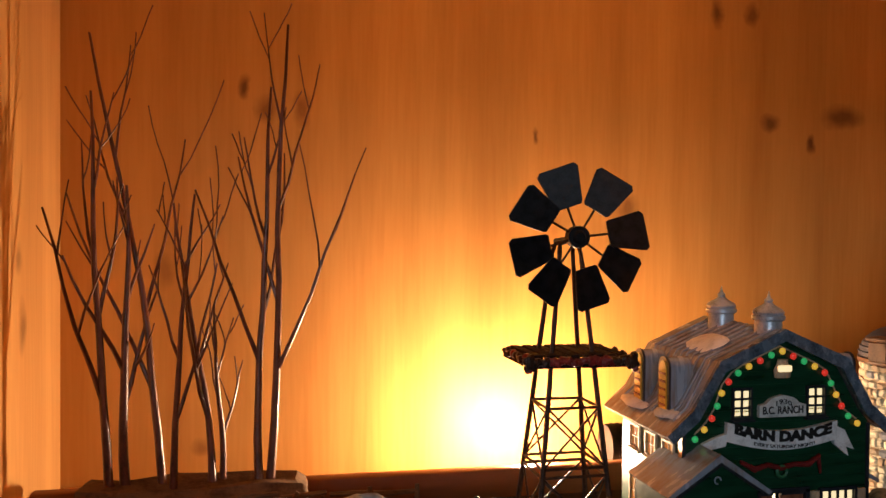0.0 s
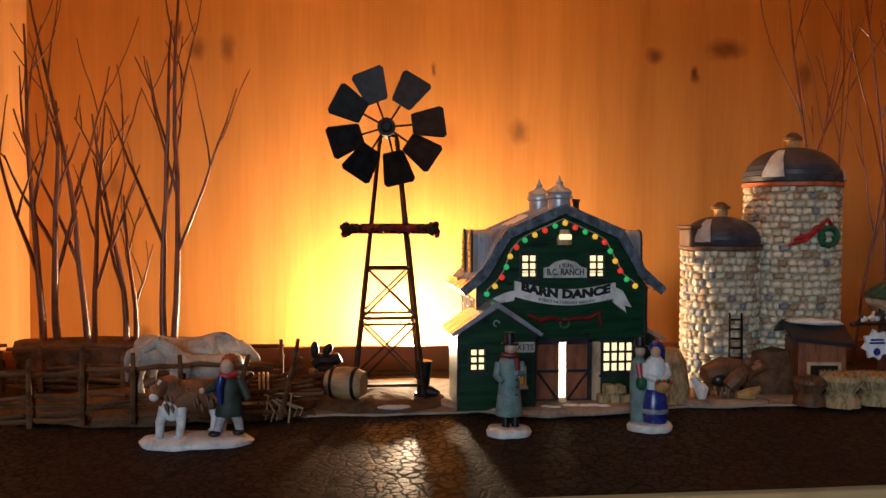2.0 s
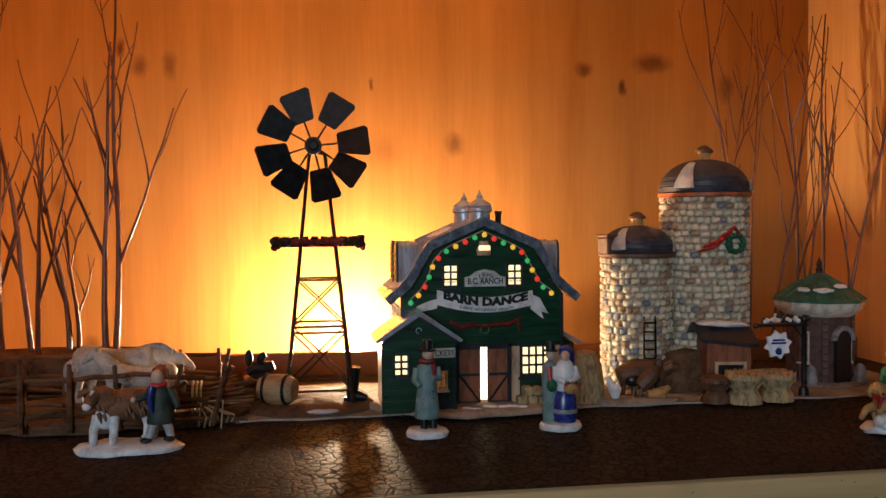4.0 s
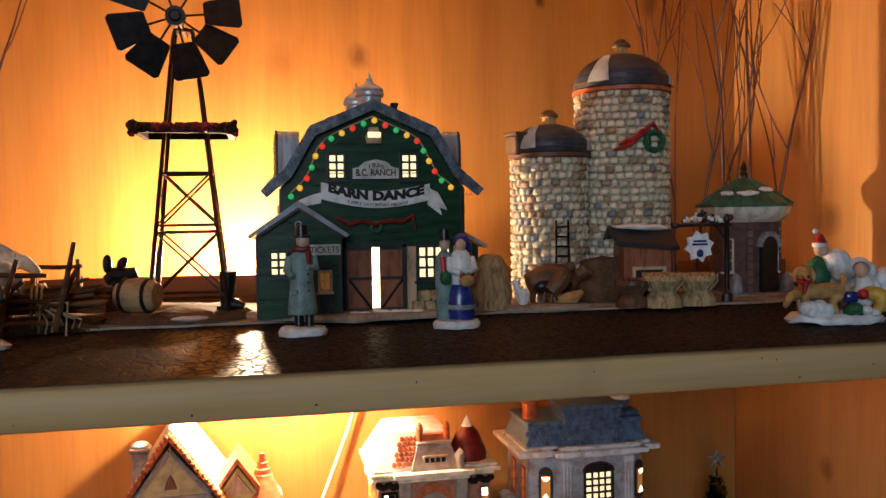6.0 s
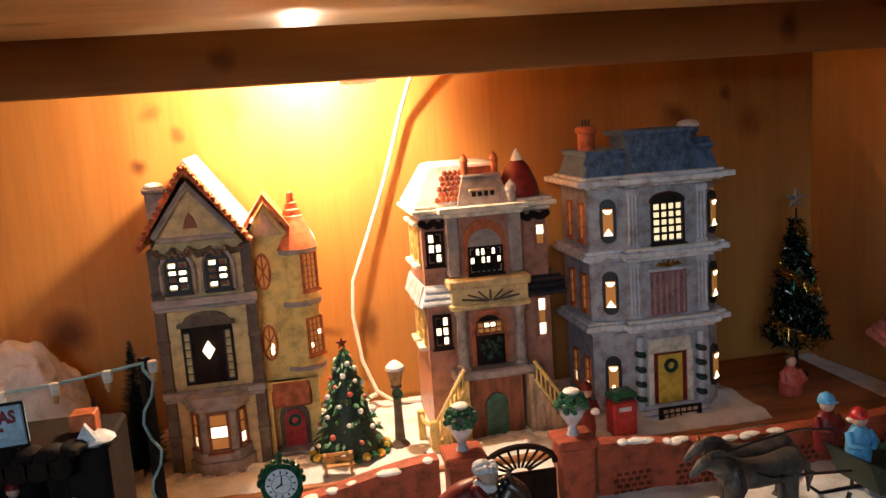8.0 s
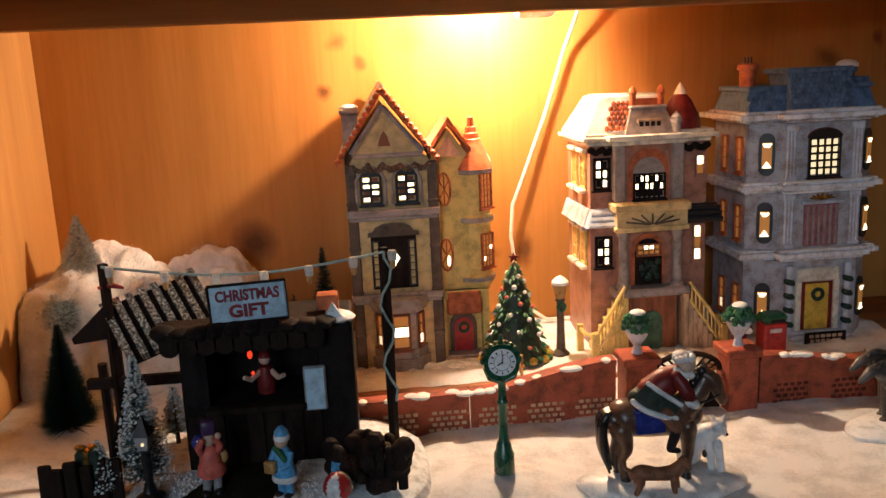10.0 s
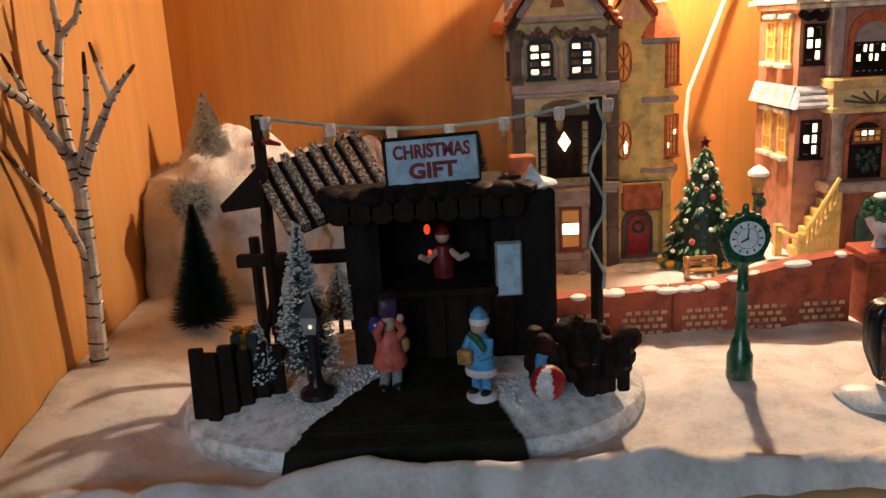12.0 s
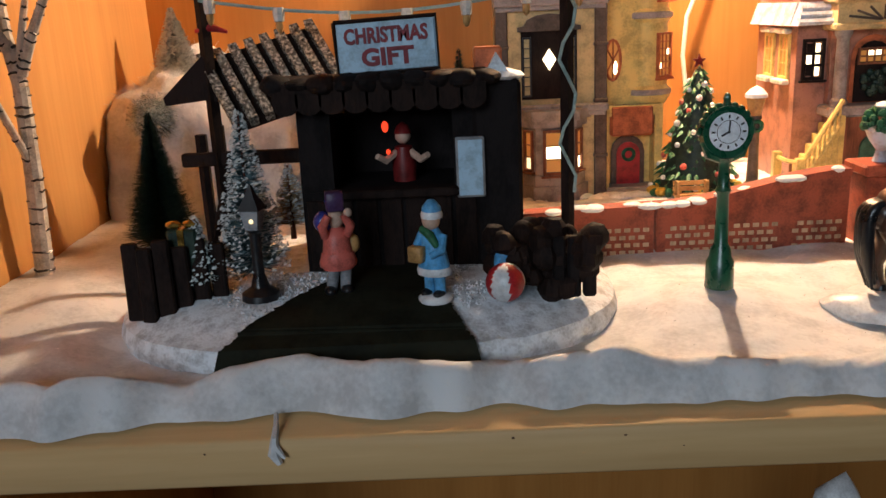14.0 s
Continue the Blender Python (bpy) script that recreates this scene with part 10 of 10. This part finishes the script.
# bay horse
limb(bm, [(-0.031, 0, 0.047), (-0.026, 0, 0.048), (-0.008, 0, 0.046), (0.008, 0, 0.047), (0.018, 0, 0.047)], [0.008, 0.0122, 0.0112, 0.0118, 0.0075], 16, 1)
limb(bm, [(0.012, 0, 0.052), (0.021, 0, 0.062), (0.0265, 0, 0.072)], [0.0105, 0.0078, 0.0056], 14, 1)
limb(bm, [(0.0255, 0, 0.0745), (0.0310, -0.002, 0.0700), (0.0355, -0.003, 0.0600), (0.0365, -0.003, 0.0570)], [0.0050, 0.0052, 0.0036, 0.0030], 12, 1)
for q in (-1, 1):
    limb(bm, [(0.0265, q * 0.0025, 0.077), (0.0260, q * 0.0036, 0.0825)], [0.0018, 0.0006], 8, 1)
    limb(bm, [(-0.028, q * 0.0058, 0.042), (-0.026 - q * 0.001, q * 0.0060, 0.030), (-0.029 - q * 0.001, q * 0.0060, 0.021), (-0.0265 - q * 0.001, q * 0.0060, 0.009)], [0.0075, 0.0045, 0.0030, 0.0028], 10, 1)
    limb(bm, [(0.014, q * 0.0056, 0.042), (0.0165 + q * 0.002, q * 0.0058, 0.027), (0.0160 + q * 0.002, q * 0.0058, 0.018), (0.0150 + q * 0.002, q * 0.0058, 0.009)], [0.0062, 0.0040, 0.0030, 0.0028], 10, 1)
    for x in (-0.026 - q * 0.001, 0.0155 + q * 0.002):
        lathe(bm, [(0.0038, 0.0065), (0.0032, 0.0100), (0.0028, 0.0115)], (x, q * 0.0060, 0), 10, 2)
for k in range(7):
    limb(bm, [(-0.032, 0.001 * (k - 3), 0.053), (-0.0385 - 0.0006 * (k % 3), 0.0012 * (k - 3), 0.048), (-0.0390 + 0.001 * (k % 2), 0.0013 * (k - 3), 0.030), (-0.0350 + 0.0014 * (k % 3), 0.0010 * (k - 3), 0.012 + 0.002 * (k % 3))], [0.0018, 0.0030, 0.0030, 0.0008], 8, 2)
for k in range(9):
    f = k / 8
    ball(bm, (0.013 + 0.0105 * f, -0.002 + 0.003 * (k % 2), 0.0615 + 0.0155 * f), (0.0034, 0.0036, 0.0036), 2, 8, 6)
limb(bm, [(0.0345, -0.0060, 0.0625), (0.0250, -0.0095, 0.0600), (0.0150, -0.0110, 0.0580)], 0.0007, 6, 2)
# blanket and rider
loft(bm, [[(-0.021, y, 0.0575 - abs(y) * 0.15), (-0.003, y, 0.0570 - abs(y) * 0.15), (-0.002, y * 1.06, 0.0425), (-0.020, y * 1.06, 0.0415)] for y in (-0.0128, -0.006, 0.006, 0.0128)], 3)
limb(bm, [(-0.016, 0, 0.0600), (-0.010, 0, 0.0610), (-0.003, 0, 0.0600)], [0.0070, 0.0098, 0.0088], 16, 5)
loft(bm, [[(-0.0225, -0.011, 0.0640), (-0.0215, -0.0150, 0.0610), (0.0020, -0.0162, 0.0510), (0.0060, -0.0120, 0.0540)], [(-0.0125, -0.0085, 0.0740), (-0.0110, -0.0115, 0.0725), (0.0060, -0.0125, 0.0600), (0.0085, -0.0085, 0.0620)]], 5)
limb(bm, [(-0.008, 0, 0.0635), (0.001, 0, 0.0700), (0.009, -0.001, 0.0760)], [0.0098, 0.0095, 0.0065], 16, 4)
limb(bm, [(-0.0225, -0.0125, 0.0635), (-0.016, -0.0150, 0.0585), (-0.006, -0.0162, 0.0545), (0.0035, -0.0160, 0.0522)], 0.0019, 9, 6)
limb(bm, [(-0.0122, -0.0100, 0.0735), (-0.006, -0.0122, 0.0690), (0.002, -0.0130, 0.0635), (0.0075, -0.0125, 0.0595)], 0.0016, 9, 6)
limb(bm, [(0.0065, -0.0065, 0.0755), (0.0110, -0.0110, 0.0680), (0.0145, -0.0120, 0.0600)], [0.0044, 0.0042, 0.0034], 12, 4)
limb(bm, [(0.0132, -0.0122, 0.0615), (0.0158, -0.0118, 0.0595)], 0.0036, 10, 6)
ball(bm, (0.0175, -0.0115, 0.0580), 0.0024, 7, 10, 6)
ball(bm, (0.0140, -0.0020, 0.0820), (0.0058, 0.0056, 0.0062), 7, 16, 10)
ball(bm, (0.0168, -0.0062, 0.0805), (0.0012, 0.0012, 0.0012), 7, 8, 6)
for k in range(12):
    a = k * math.tau / 12
    ball(bm, (0.0125 + 0.0052 * math.cos(a), -0.0010 + 0.0048 * math.sin(a), 0.0862 + 0.0010 * math.sin(3 * a)), 0.0024, 6, 8, 6)
ball(bm, (0.0112, 0.0005, 0.0868), (0.0052, 0.0050, 0.0038), 6, 14, 8)
limb(bm, [(0.0070, -0.0045, 0.0790), (0.0105, -0.0072, 0.0765), (0.0155, -0.0066, 0.0762)], 0.0025, 9, 6)
limb(bm, [(-0.0025, -0.0125, 0.0545), (0.0030, -0.0150, 0.0480), (0.0045, -0.0150, 0.0440)], [0.0048, 0.0042, 0.0036], 12, 9)
limb(bm, [(0.0040, -0.0150, 0.0430), (0.0015, -0.0150, 0.0350), (0.0005, -0.0152, 0.0325)], [0.0036, 0.0030, 0.0026], 10, 8)
limb(bm, [(0.0005, -0.0152, 0.0320), (0.0050, -0.0160, 0.0308)], [0.0026, 0.0018], 9, 8)
# brown hound in front
limb(bm, [(-0.0235, -0.020, 0.0185), (-0.0185, -0.020, 0.0195), (-0.0080, -0.020, 0.0180), (0.0010, -0.020, 0.0185)], [0.0040, 0.0050, 0.0042, 0.0048], 12, 9)
limb(bm, [(0.0010, -0.0205, 0.0200), (0.0050, -0.0215, 0.0245), (0.0060, -0.0220, 0.0265)], [0.0040, 0.0032, 0.0034], 10, 9)
limb(bm, [(0.0060, -0.0225, 0.0262), (0.0085, -0.0250, 0.0245)], [0.0028, 0.0016], 9, 9)
for q in (-1, 1):
    ball(bm, (0.0055 + q * 0.0012, -0.0218 + q * 0.0026, 0.0265), (0.0014, 0.0010, 0.0028), 9, 8, 6)
    limb(bm, [(-0.0215, -0.020 + q * 0.0026, 0.0160), (-0.0190 + q * 0.0016, -0.020 + q * 0.003, 0.0120), (-0.0210 + q * 0.0016, -0.020 + q * 0.003, 0.0070)], [0.0034, 0.0021, 0.0017], 8, 9)
    limb(bm, [(0.0010, -0.020 + q * 0.0026, 0.0160), (0.0024 + q * 0.0016, -0.020 + q * 0.003, 0.0110), (0.0030 + q * 0.0016, -0.020 + q * 0.003, 0.0070)], [0.0030, 0.0020, 0.0017], 8, 9)
limb(bm, [(-0.0245, -0.020, 0.0200), (-0.0290, -0.020, 0.0230), (-0.0305, -0.020, 0.0270)], [0.0018, 0.0014, 0.0006], 8, 9)
# white wolf sitting behind
limb(bm, [(0.0220, 0.016, 0.0130), (0.0240, 0.014, 0.0220), (0.0320, 0.009, 0.0300), (0.0360, 0.006, 0.0330)], [0.0085, 0.0085, 0.0066, 0.0050], 14, 0)
ball(bm, (0.0375, 0.004, 0.0365), (0.0052, 0.0050, 0.0048), 0)
limb(bm, [(0.0385, 0.001, 0.0355), (0.0395, -0.003, 0.0340)], [0.0026, 0.0017], 9, 0)
ball(bm, (0.0398, -0.0046, 0.0344), 0.0010, 2, 6, 5)
for q in (-1, 1):
    limb(bm, [(0.0375 + q * 0.0030, 0.005, 0.0395), (0.0380 + q * 0.0038, 0.005, 0.0435)], [0.0017, 0.0005], 7, 0)
    limb(bm, [(0.0340 + q * 0.0024, 0.005 - q * 0.002, 0.0250), (0.0355 + q * 0.0024, 0.003 - q * 0.002, 0.0140), (0.0360 + q * 0.0024, 0.002 - q * 0.002, 0.0070)], [0.0034, 0.0026, 0.0024], 9, 0)
ball(bm, (0.0300, 0.006, 0.0170), (0.0024, 0.002, 0.0030), 2, 8, 6)
one("santa_rider_figurine", bm, [M_white, M_horse, M_black, M_blue, M_darkred, M_jacket, M_white, M_skin, M_black, M_calf], (0.318, 0.402, LZ + 0.0125), -4, "figurine of a red-coated rider on a bay horse with dogs", "figurine", sharp=60)

bm = bmesh.new()
lathe(bm, [(0.050, 0), (0.051, 0.003), (0.045, 0.006), (0, 0.007)], (0, 0, 0), 32, 0, 0, 0.5)
lump(bm, 0.002, 60, 9)
for dy in (-0.010, 0.012):
    b2 = bmesh.new()
    beast(b2, 0.060, 0.050, 0.0100, 0.0032, 1, 0.4, True, 0.8, None, 1)
    merged(bm, b2, pose(0.002 + dy * 0.4, dy, 0.005, 0, 0, 180))
tube(bm, [(-0.030, -0.013, 0.052), (0.0, -0.021, 0.040), (0.03, -0.018, 0.036), (0.065, -0.014, 0.030)], 0.0010, 6, 2)
tube(bm, [(-0.034, -0.010, 0.056), (-0.005, -0.012, 0.062), (0.03, -0.006, 0.062), (0.066, 0.0, 0.054)], 0.0008, 6, 2)
tube(bm, [(-0.022, -0.020, 0.048), (-0.020, -0.022, 0.036), (-0.018, -0.014, 0.026)], 0.0016, 6, 2)
one("carriage_horses_figurine", bm, [M_white, M_greyhorse, M_black], (0.520, 0.447, LZ + 0.0125), 4, "figurine of two harnessed dark grey horses", "figurine", sharp=60)


def sleigh():
    t = thing("sleigh", (0.640, 0.452, LZ + 0.012), 4, "dark green sleigh with scrolled runners", "sleigh")
    bm = bmesh.new()
    loft(bm, [[(-0.040, s * 0.020, 0.014), (0.038, s * 0.020, 0.014), (0.045, s * 0.022, 0.042), (0.02, s * 0.022, 0.030), (-0.030, s * 0.022, 0.028), (-0.050, s * 0.022, 0.038)] for s in (-1, 1)])
    part("body", bm, M_needle, t)
    for s in (-1, 1):
        bm = bmesh.new()
        tube(bm, [(-0.062, s * 0.018, 0.020), (-0.066, s * 0.018, 0.010), (-0.056, s * 0.018, 0.002), (0.04, s * 0.018, 0.002), (0.052, s * 0.018, 0.006)], 0.0016, 6)
        for x in (-0.03, 0.02):
            tube(bm, [(x, s * 0.018, 0.002), (x, s * 0.018, 0.015)], 0.0013, 5)
        part("runner", bm, M_black, t)
    bm = bmesh.new()
    rg = random.Random(4)
    for k in range(60):
        ball(bm, (0.018 + rg.uniform(-.02, .024), rg.uniform(-.014, .014), 0.034 + rg.uniform(0, .018)), rg.uniform(.003, .006), 0, 6, 4)
    part("fir_load", bm, M_needle, t, "load of dark fir boughs")


sleigh()


def child(place, coat, hat, label, turn=0):
    bm = bmesh.new()
    lathe(bm, [(0.0078, 0), (0.0092, 0.010), (0.0086, 0.022), (0.005, 0.029), (0, 0.030)], (0, 0, 0), 16, 0, 0, 0.85)
    for s in (-1, 1):
        tube(bm, [(s * 0.0075, 0, 0.025), (s * 0.0095, -0.005, 0.018), (s * 0.004, -0.010, 0.017)], [0.0028, 0.0028, 0.002], 8, 0)
    ball(bm, (0, -0.001, 0.0345), (0.0052, 0.0052, 0.0058), 1)
    lathe(bm, [(0.006, 0.0355), (0.006, 0.0375), (0.0045, 0.041), (0, 0.0435)], (0, 0, 0), 14, 2)
    box(bm, -0.004, 0.004, -0.0085, -0.004, 0.0365, 0.0375, 2, 0.0004)
    return one("child_figurine", bm, [coat, M_skin, hat], place, turn, label, "figurine", "child figurines", sharp=60)


child((0.5955, 0.478, LZ + 0.040), M_darkred, M_skyblue, "seated child figurine in dark red with a blue cap")
child((0.604, 0.455, LZ + 0.036), M_skyblue, M_red, "seated child figurine in blue with a red cap")
bm = bmesh.new()
lathe(bm, [(0.006, 0), (0.0075, 0.012), (0.006, 0.026), (0.0065, 0.032), (0.003, 0.037), (0, 0.038)], (0, 0, 0), 14, 0, 0, 0.85)
ball(bm, (0, -0.001, 0.0415), (0.0045, 0.0045, 0.005), 1)
lathe(bm, [(0.0056, 0.044), (0.0052, 0.047), (0.002, 0.050), (0, 0.0505)], (0, 0, 0), 12, 0)
for s in (-1, 1):
    tube(bm, [(s * 0.0062, 0, 0.033), (s * 0.008, -0.005, 0.026), (s * 0.004, -0.009, 0.026)], [0.0026, 0.0026, 0.002], 8, 0)
ball(bm, (0.004, -0.009, 0.027), (0.004, 0.003, 0.003), 2)
one("postman_figurine", bm, [M_darkred, M_skin, M_white], (0.4625, 0.603, HZ), 0, "figurine in a dark red coat by the mailbox", "figurine", sharp=60)
bm = bmesh.new()
lathe(bm, [(0.010, 0), (0.011, 0.012), (0.008, 0.022), (0.004, 0.027), (0, 0.028)], (0, 0, 0), 14, 0, 0, 0.85)
ball(bm, (0, -0.001, 0.0315), (0.0048, 0.0048, 0.0052), 1)
ball(bm, (0, 0.001, 0.034), (0.0052, 0.005, 0.004), 2)
for s in (-1, 1):
    tube(bm, [(s * 0.008, 0, 0.022), (s * 0.011, -0.006, 0.014), (s * 0.004, -0.010, 0.012)], [0.003, 0.003, 0.002], 8, 0)
one("bench_sitter_figurine", bm, [M_coral, M_skin, M_brown], (0.672, 0.640, HZ), 0, "figurine in a rust-coloured coat under the tinsel tree", "figurine", sharp=60)


# ---- pavilion ----
def pavilion():
    t = thing("pavilion", (0.750, 0.555, LZ + 0.011), 0, "mint garden pavilion with a mauve shingled roof", "pavilion")
    t.scale = (0.82, 0.82, 1.0)
    for k in range(6):
        a = k * math.tau / 6 + 0.2
        if math.cos(a) > 0.75:
            continue
        bm = bmesh.new()
        lathe(bm, [(0.004, 0), (0.0035, 0.004), (0.0024, 0.008), (0.0022, 0.03), (0.0034, 0.034), (0.0022, 0.038), (0.0024, 0.06)], (0.040 * math.cos(a), 0.040 * math.sin(a), 0.008), 10)
        part("column", bm, M_aqua, t, "mint turned column")
        a2 = (k + 1) * math.tau / 6 + 0.2
        bm = bmesh.new()
        p, q = Vector((0.040 * math.cos(a), 0.040 * math.sin(a), 0.068)), Vector((0.040 * math.cos(a2), 0.040 * math.sin(a2), 0.068))
        if max(p.x, q.x) < 0.033:
            tube(bm, [p + Vector((0, 0, -.018))] + [p.lerp(q, f) + Vector((0, 0, -.018 + .018 * math.sin(f * math.pi))) for f in (.15, .3, .5, .7, .85)] + [q + Vector((0, 0, -.018))], 0.0016, 6)
            part("arch_rail", bm, M_aqua, t)
            bm = bmesh.new()
            tube(bm, [p.lerp(q, f) + Vector((0, 0, -.040)) for f in (0, 1)], 0.0016, 6)
            tube(bm, [p.lerp(q, f) + Vector((0, 0, -.055)) for f in (0, 1)], 0.0014, 6)
            for j in range(1, 7):
                tube(bm, [p.lerp(q, j / 7) + Vector((0, 0, -.055)), p.lerp(q, j / 7) + Vector((0, 0, -.040))], 0.0009, 5)
            part("balustrade", bm, M_yellow, t, "ochre balustrade")
        else:
            bm.free()
    bm = bmesh.new()
    lathe(bm, [(0.045, 0), (0.046, 0.006), (0.043, 0.009)], (-0.008, 0, 0), 6, 0, 0.2)
    part("floor", bm, M_aqua, t)
    bm = bmesh.new()
    lathe(bm, [(0.043, 0.066), (0.047, 0.069), (0.048, 0.0735), (0.044, 0.0745)], (-0.012, 0, 0), 6, 0, 0.2)
    part("eave", bm, M_yellow, t, "ochre scalloped eave")
    bm = bmesh.new()
    prof = []
    for k in range(7):
        f = k / 7
        r = 0.0475 * (1 - f) ** 0.8 + 0.008
        prof += [(r, 0.0735 + 0.030 * f), (r * 0.97, 0.0735 + 0.030 * f + 0.0040)]
    lathe(bm, prof, (-0.012, 0, 0), 6, 0, 0.2)
    part("roof", bm, M_mauve, t, "mauve shingled roof")
    bm = bmesh.new()
    lathe(bm, [(0.010, 0.102), (0.010, 0.110), (0.014, 0.111), (0.0125, 0.114), (0.007, 0.122), (0.002, 0.128), (0.0026, 0.130), (0, 0.133)], (-0.012, 0, 0), 8)
    part("cupola", bm, M_mauve, t)
    bm = bmesh.new()
    ball(bm, (-0.036, -0.022, 0.088), (0.0085, 0.007, 0.0105), 0, 12, 8, (30, -30, 0))
    part("roof_snow", bm, M_snowcap, t, "round patch of snow")
    bm = bmesh.new()
    lathe(bm, [(0.009, 0.008), (0.009, 0.04), (0.006, 0.05), (0, 0.052)], (-0.006, 0.008, 0), 14)
    part("white_urn", bm, M_white, t)


pavilion()
bm = bmesh.new()
rg = random.Random(51)
for k in range(70):
    ball(bm, (rg.uniform(-.05, .03), rg.uniform(-.01, .01), rg.uniform(0.002, .018)), rg.uniform(.004, .007), 0, 6, 4)
lump(bm, 0.001, 200)
one("low_hedge", bm, M_needle, (0.735, 0.508, LZ + 0.010), 0, "dark green low hedge in front of the pavilion", "hedge")

# ---- cable of the hidden bulb, and the ornament in the dark below ----
bm = bmesh.new()
tube(bm, [(0.362, 0.745, 1.262), (0.346, 0.757, 1.215), (0.325, 0.758, 1.150), (0.303, 0.755, 1.095), (0.289, 0.752, 1.062), (0.286, 0.750, 1.030), (0.291, 0.748, 0.985), (0.302, 0.742, 0.955), (0.318, 0.735, 0.944), (0.345, 0.738, 0.941)], 0.0019, 9)
tube(bm, [(0.302, 0.742, 0.952), (0.27, 0.735, 0.943), (0.245, 0.738, 0.944), (0.238, 0.745, 0.952)], 0.0022, 9)
one("lamp_cable", bm, M_wire, (0, 0, 0), 0, "white lamp cable hanging down the pine wall", "cable", sharp=60)


def socket(place, hang, label, material):
    """A round lamp holder lying along x on a foot that stands on, or hangs from, a board."""
    t = thing("lamp_holder", place, 0, label, "lamp holder")
    bm = bmesh.new()
    lathe(bm, [(0.0105, 0), (0.0175, 0.001), (0.0182, 0.004), (0.0182, 0.030), (0.0165, 0.034), (0.010, 0.038), (0.006, 0.046)], (0, 0, 0), 24)
    bm.transform(pose(0, 0, 0, 0, 90, 0))
    part("holder", bm, material, t)
    bm = bmesh.new()
    box(bm, 0.010, 0.026, -0.010, 0.010, min(0.012, hang), max(-0.012, hang), 0, 0.001)
    part("foot", bm, material, t)
    bm = bmesh.new()
    for x in (0.008, 0.014, 0.020):
        lathe(bm, [(0.0180, -0.0008), (0.0188, -0.0008), (0.0188, 0.0008), (0.0180, 0.0008)], (0, 0, x), 24)
    bm.transform(pose(0, 0, 0, 0, 90, 0))
    part("grip_ring", bm, material, t)
    return t


socket((0.286, 0.692, 1.2600), 0.0190, "white plastic lamp holder fixed under the shelf board", M_wire)
# this second holder is unseen, added to block the upper bulb's light rightwards
socket((0.296, 0.699, 1.3300), -0.0314, "unseen dark lamp holder added behind the barn to shade the wall on the right", M_giftbrown)
bm = bmesh.new()
lathe(bm, [(0.030, 0), (0.034, 0.03), (0.022, 0.07), (0.026, 0.11), (0.018, 0.15), (0.014, 0.19), (0, 0.205)], (0, 0, 0), 18, 0)
lump(bm, 0.005, 60)
for k in range(5):
    ball(bm, (0.012 * math.cos(k), -0.020, 0.16 + 0.008 * math.sin(k * 2)), (0.006, 0.004, 0.008), 1, 8, 6)
one("ceramic_angel", bm, [M_white, M_leaf], (0.326, 0.50, 0.58), 0, "white ceramic figure with green leaves in the dark", "figurine", sharp=60)
